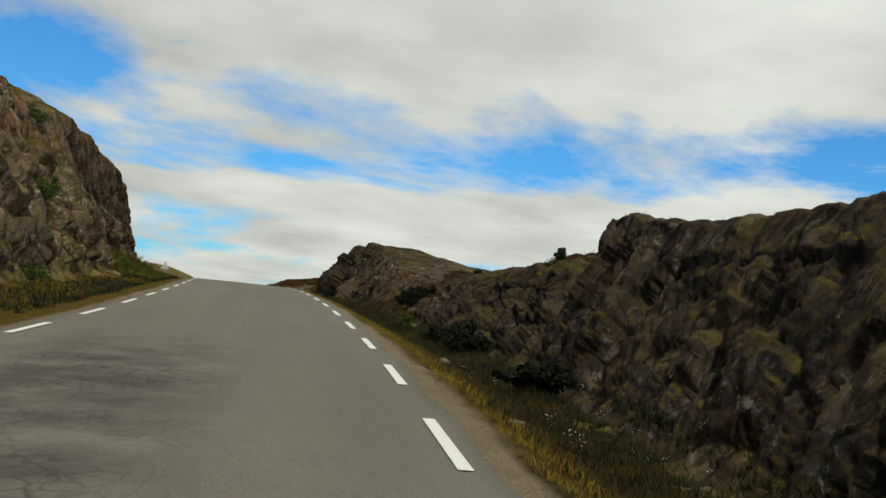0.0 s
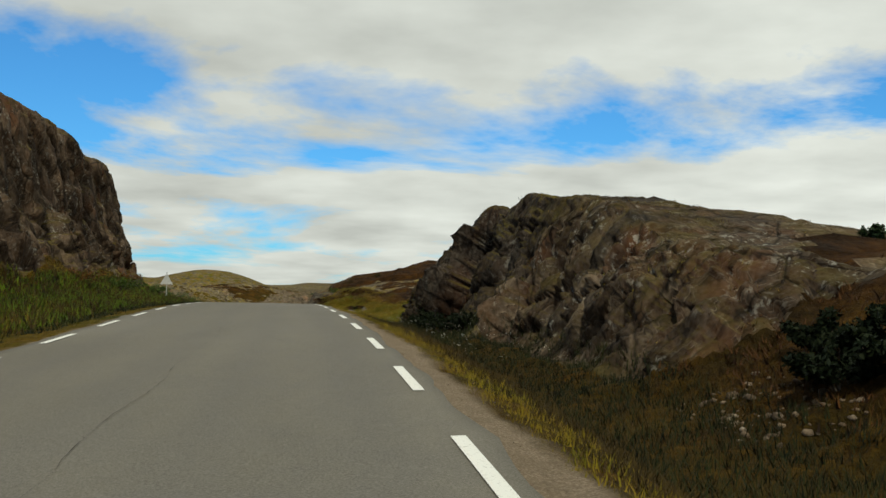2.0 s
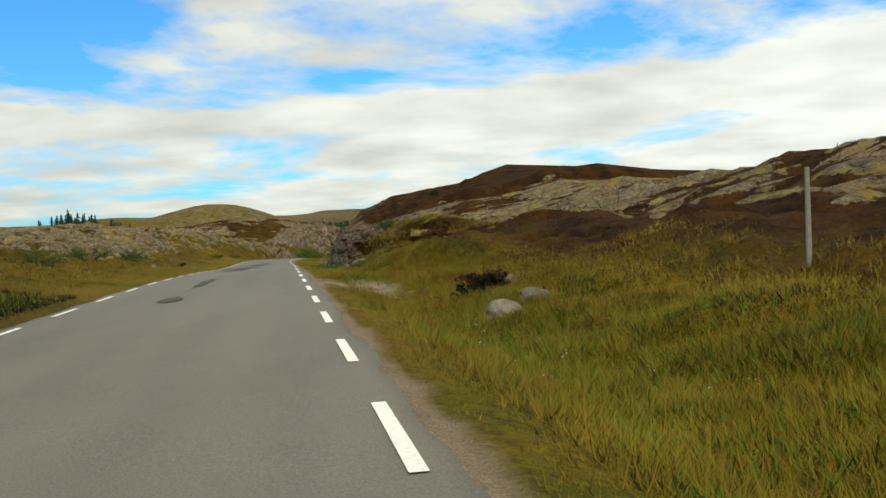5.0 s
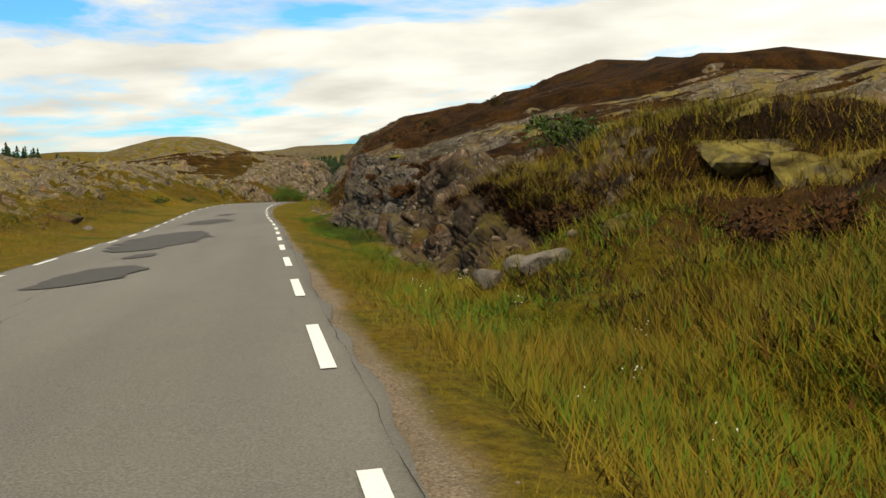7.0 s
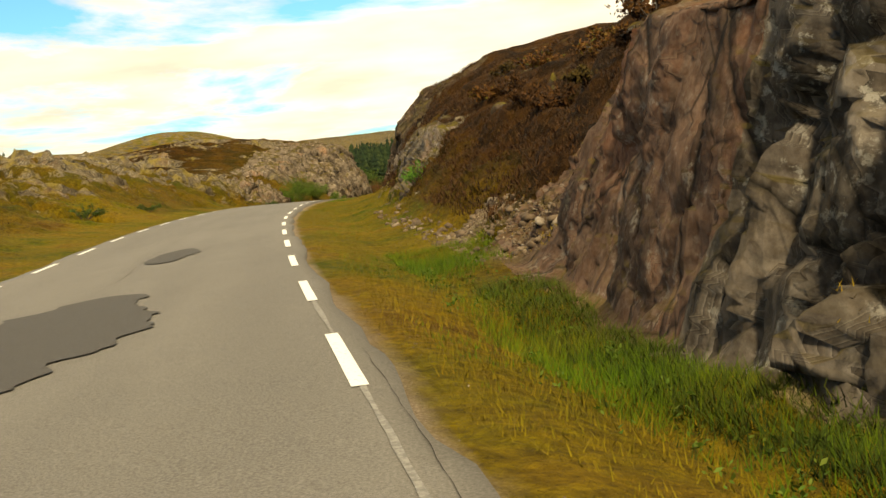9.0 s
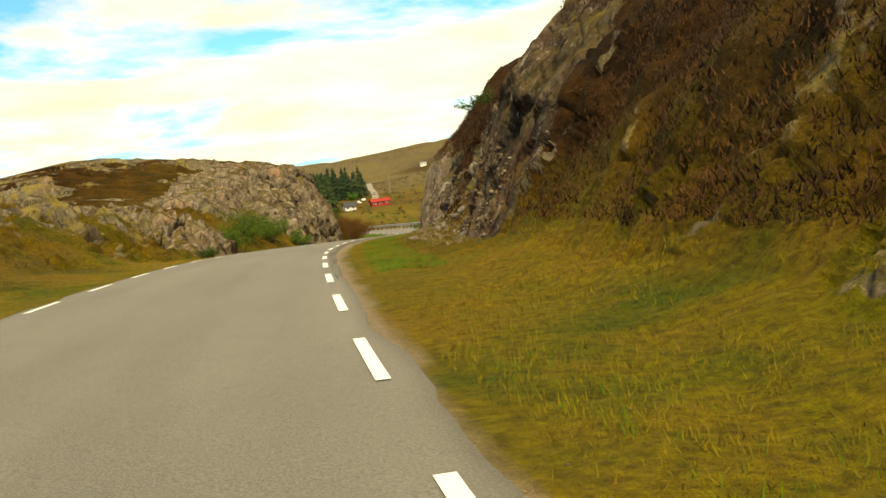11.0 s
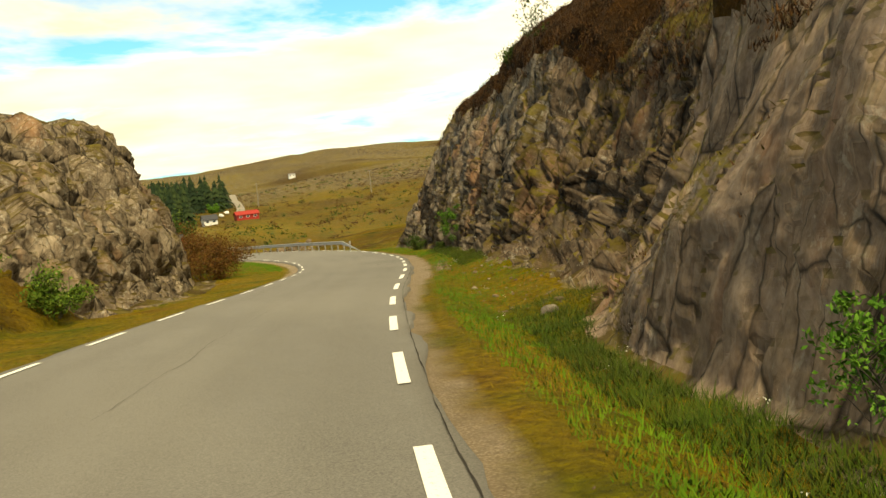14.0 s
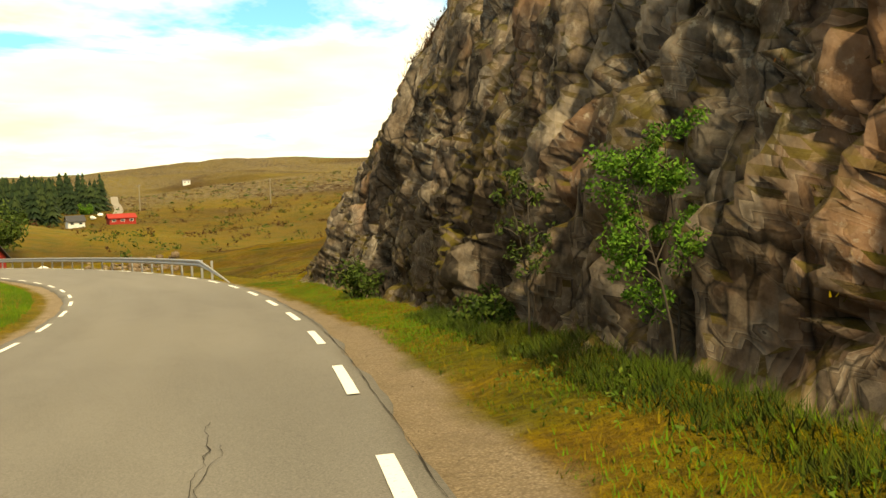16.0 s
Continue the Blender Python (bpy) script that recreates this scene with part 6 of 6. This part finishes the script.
block(R, 240.2, 4.63, (0.5, 0.5, 0.35), 0.2)
block(R, 239.5, 4.07, (0.3, 0.3, 0.5), 0.2)
block(R, 242.3, 4.31, (0.3, 0.3, 0.3), 0.2)
block(R, 138.8, 2.45, (0.7, 0.5, 0.5), 0.12)
block(R, 138.2, 3.0, (0.9, 0.5, 0.45), 0.12)
block(R, 138.9, 2.9, (0.6, 0.5, 0.4), 0.12)
block(R, 115.8, 4.15, (0.3, 0.25, 0.35), 0.1)
block(R, 116.3, 4.8, (0.4, 0.35, 0.3), 0.0)
# heather hanging over the ledges, with cushions of moss
for k, (y, out, w, h) in enumerate(((165.2, 4.2, 1.8, 0.45), (164.2, 4.4, 1.7, 0.5), (163.0, 4.5, 1.8, 0.5), (161.8, 4.6, 1.7, 0.5), (160.4, 4.7, 1.6, 0.5), (165.8, 5.4, 1.9, 0.4), (163.8, 5.8, 2.0, 0.45), (161.6, 6.0, 2.0, 0.45), (159.2, 5.2, 1.5, 0.45))):
    bush(side_place(R, y, out), w, h, 2600, 0.05, heather_m, "brown heather clump overhanging the rock ledge", 7000 + k)
for k, (y, out, sz) in enumerate(((166.3, 4.4, (1.0, 1.0, 0.3)), (165.8, 4.4, (1.2, 0.8, 0.28)), (166.6, 5.3, (1.2, 0.9, 0.3)), (168.9, 5.4, (0.9, 0.7, 0.28)))):
    boulder("moss_cushion", side_place(R, y, out) + Vector((0, 0, 0.05)), sz, 900 + k, moss_m, "bright yellow-green moss cushion on the rocks", "moss", "moss cushions", 30 * k + 8)
for k in range(34):
    y, out = rng.uniform(183, 216), rng.uniform(7.2, 15)
    w = rng.uniform(1.3, 2.4)
    bush(side_place(R, y, out) - Vector((0, 0, 0.15)), w, 0.36 * w, 800, 0.075, (heather_m, heather_m, russet_m, heather_m, grass_brown)[k % 5], "rounded clump of autumn heather on the slope", 7300 + k, group="heather clumps")
# mossy outcrops on the open hillside
for k, (y, out, sz) in enumerate(((139.8, 6.4, (1.9, 1.4, 0.6)), (138.8, 7.7, (1.7, 1.2, 0.6)), (141.5, 8.6, (1.8, 1.2, 0.5)), (136.8, 8.8, (1.4, 0.9, 0.4)), (134.5, 7.8, (1.2, 0.8, 0.35)))):
    for n_, (dy, du, sc) in enumerate(((0, 0, 1.0), (0.8, 0.6, 0.75), (-0.7, 0.5, 0.7))):
        boulder("outcrop", side_place(R, y + dy, out + du) - Vector((0, 0, 0.42 * sz[2])), (1.25 * sc * sz[0], 1.25 * sc * sz[1], 1.3 * sz[2]), 400 + 10 * k + n_, outcrop_m, "low bare outcrop with yellow moss on the slope", "rock", "mossy outcrops", 20 * k + 50 * n_ + 5)
# ribs of bare rock in the heather slope
for k, (y, out, sz) in enumerate(((193.3, 7.9, (0.5, 0.9, 1.3)), (194.4, 8.2, (0.5, 0.8, 1.1)), (197.0, 7.2, (0.7, 0.9, 0.9)), (189.5, 9.4, (0.7, 1.2, 0.8)), (201.5, 9.0, (0.9, 1.3, 1.0)))):
    boulder("outcrop", side_place(R, y, out) - Vector((0, 0, 0.2 * sz[2])), sz, 460 + k, lichened, "pale rib of rock standing out of the heather slope", "rock", "rock ribs", 12 * k + 8)
for side, y0, y1, c0, c1, n_, lo, hi, what in (
    (R, 45.8, 48.4, 2.7, 3.5, 130, 0.04, 0.16, "pale broken stones on the heather slope"), (R, 181, 187, 2.6, 4.0, 2000, 0.02, 0.1, "slide of small tan stones below the heather"), (R, 181, 187, 2.6, 4.0, 130, 0.08, 0.28, "larger pale stones lying in the tan slide"), (R, 187, 199, 2.6, 3.15, 150, 0.05, 0.3, "heap of pale scree stones below the heather"),
    (R, 228, 256, 2.5, 4.3, 2000, 0.03, 0.2, "scattered scree on the slope under the cliff"), (R, 275, 289, 1.9, 3.05, 160, 0.03, 0.17, "broken stones at the foot of the cliff"),
    (R, 138, 160, 2.9, 4.3, 220, 0.04, 0.18, "broken stones among rock ledges"), (R, 289, 297, 1.0, 1.7, 260, 0.025, 0.12, "line of pale stones beside the gravel edge"),
    (L, 130, 180, 2.6, 5.0, 160, 0.06, 0.25, "stones in the bank"), (R, 2, 345, 0.2, 1.0, 1600, 0.008, 0.03, "loose gravel of the road shoulder"), (R, 117.6, 123.6, 0.7, 2.7, 1500, 0.01, 0.045, "gravel of a small lay-by"),
):
    rubble("rubble", scatter(side, n_, y0, y1, c0, c1, rng), lo, hi, rng, what)

# ---- roadside furniture ----
sign = tagged(new("warning_sign"), "triangular road sign seen from its grey back", "road sign")
sign.location = side_place(L, 100.9, 2.6) - Vector((0, 0, 0.3))
bm = bmesh.new()
bmesh.ops.create_cone(bm, cap_ends=True, segments=10, radius1=0.03, radius2=0.03, depth=2.2, matrix=pose(0, 0, 0.9))
part("post", bm, steel, sign)
bm = bmesh.new()
tri = [bm.verts.new((0.47 * math.cos(a), dy, 1.45 + 0.47 * math.sin(a))) for dy in (-0.06, -0.045) for a in (radians(90), radians(210), radians(330))]
bm.faces.new(tri[:3]), bm.faces.new(tri[5:2:-1])
for k in range(3):
    bm.faces.new((tri[k], tri[(k + 1) % 3], tri[3 + (k + 1) % 3], tri[3 + k]))
bmesh.ops.recalc_face_normals(bm, faces=bm.faces)
part("plate", bm, sign_back, sign, "grey triangular plate")
for dz in (1.3, 1.6):
    bm = bmesh.new()
    box(bm, -0.2 if dz < 1.5 else -0.09, -0.045, dz - 0.02, 0.2 if dz < 1.5 else 0.09, -0.02, dz + 0.02)
    part("bracket", bm, steel, sign)


def pole(place, height, radius, label, arms=0):
    thing = tagged(new("pole"), label, "pole", "poles")
    thing.location = place
    b = bmesh.new()
    bmesh.ops.create_cone(b, cap_ends=True, segments=10, radius1=radius, radius2=radius * 0.7, depth=height + 0.6, matrix=pose(0, 0, height / 2 - 0.3, 1.0, 0.6, 0))
    part("shaft", b, post_wood, thing)
    for k in range(arms):
        b = bmesh.new()
        box(b, -0.9, -0.06, height - 0.5 - 0.7 * k, 0.9, 0.06, height - 0.38 - 0.7 * k)
        part("crossarm", b, post_wood, thing)


pole(side_place(R, 108, 9.7), 2.0, 0.07, "weathered wooden post standing in the grass")
pole((17.0, 650.0, ground_z(17, 650)), 9, 0.16, "wooden utility pole on the moor", 1)
pole((60, 640, ground_z(60, 640)), 9, 0.16, "wooden utility pole on the moor", 1)
pole((88, 610, ground_z(88, 610)), 9, 0.16, "wooden utility pole on the moor", 1)

rail = tagged(new("guard_rail"), "galvanised steel guard rail round the outside of the bend", "guard rail")
r0, r1 = float(run_at(336.0)), END - 2
runs = np.arange(r0, r1, 0.5)
prof = [(0.0, 0.40), (0.045, 0.44), (0.045, 0.49), (0.0, 0.53), (0.0, 0.57), (0.045, 0.61), (0.045, 0.66), (0.0, 0.70)]
prof = prof + [(u + 0.012, z) for u, z in prof[::-1]]
dip = np.clip((runs - r0) / 6, 0, 1)
v = np.stack([on_road(runs, HALF + 0.75 - u, 0) + np.stack([0 * runs, 0 * runs, z * dip - 0.12 * (1 - dip)], -1) for u, z in prof], 1)
n = len(prof)
i = np.arange(len(runs) - 1)[:, None] * n + np.arange(n)[None]
j = np.arange(len(runs) - 1)[:, None] * n + (np.arange(n)[None] + 1) % n
mesh_object("beam", v.reshape(-1, 3), np.stack([i, j, j + n, i + n], -1).reshape(-1, 4), steel, rail)
bm = bmesh.new()
box(bm, -0.05, -0.03, -0.7, 0.05, 0.03, 0.68, 0.008)
post = part("post", bm, steel, rail)
posts = np.arange(r0 + 4, r1, 2.0)
for k, rr in enumerate(posts):
    p = on_road(rr, HALF + 0.84)
    o = post if k == 0 else post.copy()
    if k:
        scene.collection.objects.link(o)
    o.location = p


# ---- buildings far down the valley ----
def house(name, place, w, d, h, rise, turn, wall, roof_mat, label, windows=3):
    """A small gabled house: walls, two roof slopes with eaves, windows with frames, and a door."""
    thing = tagged(new(name), label, "house")
    thing.matrix_world = pose(*place, 0, 0, turn)
    b = bmesh.new()
    pts = [(-d / 2, -0.8), (d / 2, -0.8), (d / 2, h), (0, h + rise), (-d / 2, h)]
    ends = [[b.verts.new((x, y, z)) for y, z in pts] for x in (-w / 2, w / 2)]
    b.faces.new(ends[0]), b.faces.new(ends[1][::-1])
    for k in range(5):
        b.faces.new((ends[0][k], ends[0][(k + 1) % 5], ends[1][(k + 1) % 5], ends[1][k]))
    bmesh.ops.recalc_face_normals(b, faces=b.faces)
    part("wall", b, wall, thing)
    for s in (-1, 1):
        b = bmesh.new()
        over, thick = 0.35, 0.14
        slope = rise / (d / 2)
        q = [(0, h + rise + 0.03), (s * (d / 2 + over), h - slope * over + 0.03), (s * (d / 2 + over), h - slope * over + 0.03 + thick), (0, h + rise + 0.03 + thick)]
        e = [[b.verts.new((x, y, z)) for y, z in q] for x in (-w / 2 - over, w / 2 + over)]
        b.faces.new(e[0]), b.faces.new(e[1][::-1])
        for k in range(4):
            b.faces.new((e[0][k], e[0][(k + 1) % 4], e[1][(k + 1) % 4], e[1][k]))
        bmesh.ops.recalc_face_normals(b, faces=b.faces)
        part("roof", b, roof_mat, thing)
    for k in range(windows):
        x = -w / 2 + w * (k + 0.5) / windows
        b = bmesh.new()
        box(b, x - 0.55, -d / 2 - 0.05, h * 0.42, x + 0.55, -d / 2 + 0.02, h * 0.82, 0.02)
        fr = part("window", b, white_wood, thing)
        b = bmesh.new()
        box(b, x - 0.43, -d / 2 - 0.065, h * 0.47, x + 0.43, -d / 2 - 0.045, h * 0.77)
        part("pane", b, window_m, fr)
    return thing


def at_sight(az, el, dist, eye=(-8.37, 296.76, -3.75)):
    a = radians(az)
    return (eye[0] - math.sin(a) * dist, eye[1] + math.cos(a) * dist, eye[2] + math.tan(radians(el)) * dist)


def meets(az, el):
    """Where a line of sight from the bend meets the far land."""
    d = np.arange(150, 1500, 2.0)
    pts_ = np.array([at_sight(az, el, k) for k in d])
    k = int(np.argmax(far_height(pts_[:, 0], pts_[:, 1]) > pts_[:, 2]))
    return tuple(pts_[k])


house("barn", (6.9, 581.5, ground_z(6.9, 581.5)), 7, 4.5, 1.7, 1.0, 8, red_wood, red_wood, "long red wooden barn with a red roof on the meadow")
house("house", (-5.1, 573.2, ground_z(-5.1, 573.2)), 4.2, 4, 1.7, 1.3, 10, white_wood, roof_dark, "white house with a dark roof below the forest", 2)
house("house", meets(-6.66, 0.62), 5, 5, 3.0, 0.6, 0, white_wood, roof_grey, "white cabin alone on the brown hillside", 2)
house("house", (-19.4, 405.0, -12.6), 9, 7, 3.4, 2.4, -25, red_wood, roof_dark, "red wooden house with a dark roof beside the bend", 2)
house("house", (-99.0, 388.0, ground_z(-99, 388) - 0.5), 7, 6, 2.4, 1.6, 20, yellow_wood, roof_dark, "pale house with a dark roof among trees on a hill", 2)
for k, (x, y) in enumerate(((-10.6, 404.0), (-3.5, 600.0), (0.5, 612.0), (3.0, 622.0))):
    boulder("bale", (x, y, ground_z(x, y) + 0.7 if y > 500 else -10.9), (2.2, 1.6, 1.4), 500 + k, white_wood, "white wrapped hay bale on the meadow", "bale", "bales")
t_ = np.linspace(0, 1, 30)
tx, ty = 6 + 10 * t_ + 1.2 * np.sin(5 * t_), 602 + 172 * t_
tz = far_height(tx, ty) + 0.5
v = np.stack([np.stack([tx - 1.5, ty, tz], -1), np.stack([tx + 1.5, ty, tz], -1)], 1).reshape(-1, 3)
i = np.arange(29) * 2
tagged(mesh_object("track", v, np.stack([i, i + 1, i + 3, i + 2], -1), gravel_road), "pale gravel track climbing the far slope", "track", kind="structure")


def spruce_wood(name, places, low, high, label, rng):
    """Conifers: whorls of drooping jagged boughs round a stem, many in one object of stuff."""
    vs, fs, o = [], [], 0
    for x, y, z in places:
        hgt = rng.uniform(low, high)
        wid = hgt * rng.uniform(0.28, 0.42)
        for k in range(6):
            u = k / 6
            zc, rad = z + hgt * (0.08 + 0.92 * u), wid * (1 - u) ** 0.85 * rng.uniform(0.8, 1.15) + 0.1
            m = 7
            a = np.linspace(0, 2 * np.pi, m, endpoint=False) + rng.uniform(0, 6)
            rr = rad * rng.uniform(0.6, 1.2, m)
            tip = np.stack([x + rr * np.cos(a), y + rr * np.sin(a), zc - 0.35 * rr], -1)
            notch = np.stack([x + 0.45 * rr * np.cos(a + np.pi / m), y + 0.45 * rr * np.sin(a + np.pi / m), np.full(m, zc)], -1)
            vs.append(np.concatenate([tip, notch, [[x, y, zc + hgt * 0.16]]]))
            i0 = np.arange(m)
            fs.append(np.concatenate([np.stack([i0, i0 + m, np.full(m, 2 * m)], -1), np.stack([i0 + m, (i0 + 1) % m, np.full(m, 2 * m)], -1)]) + o)
            o += 2 * m + 1
    return tagged(mesh_object(name, np.concatenate(vs), np.concatenate(fs), conifer_m), label, "trees", kind="stuff")


def field(n_, x0, x1, y0, y1, rng):
    x, y = rng.uniform(x0, x1, n_), rng.uniform(y0, y1, n_)
    return np.stack([x, y, far_height(x, y) - 0.3], -1)


pl = np.concatenate([field(900, -150, -10, 590, 740, rng), field(320, -100, 8, 650, 800, rng)])
spruce_wood("forest", pl, 8, 13, "dense dark spruce forest below the far plateau", rng)
x, y = rng.normal(-104, 6, 40), rng.normal(394, 7, 40)
spruce_wood("spruces", np.stack([x, y, far_height(x, y) - 0.5], -1), 3.5, 5.5, "dark spruces round a house on the hill", rng)
for k, (x, y, h, w) in enumerate(((-18, 575, 7, 6), (-22, 588, 8, 7), (-1, 640, 5, 5), (2, 655, 5, 5), (-28, 545, 5, 6), (-16.1, 430, 9, 9))):
    bush((x, y, ground_z(x, y) - 0.3), w, h, 2500, 0.28, shrub_m if k != 2 else rowan_m, "rounded green birch thicket on the meadow edge", 600 + k, "thicket", "thickets on the meadow")
pl = field(1000, -40, 200, 400, 900, rng)
v, f = leaves(pl + (0, 0, 0.35), rng.uniform(0.8, 2.2, len(pl)), 26000, 0.3, rng)
tagged(mesh_object("scrub", v, f, heather_m), "low brown scrub dotted over the far slope", "scrub", kind="stuff")
pl = field(330, -30, 170, 430, 860, rng)
v, f = leaves(pl + (0, 0, 0.5), rng.uniform(0.8, 2.0, len(pl)), 11000, 0.3, rng)
tagged(mesh_object("scrub", v, f, shrub_m), "green willow scrub dotted over the valley", "scrub", kind="stuff")
rubble("rubble", field(420, 10, 200, 480, 800, rng), 0.4, 1.4, rng, "pale boulders scattered on the far slope")
x, y = rng.normal(-2, 2.4, 240), rng.normal(402, 6, 240)
z = np.array([side_place(R, float(b), max(0.5, float(a - np.interp(b, SPINE[:, 1], SPINE[:, 0]) - HALF)))[2] for a, b in zip(x, np.clip(y, 0, 416))])
rubble("rubble", np.stack([x, np.clip(y, 0, 416), z], -1), 0.3, 1.1, rng, "pale heap of stones below the bend")
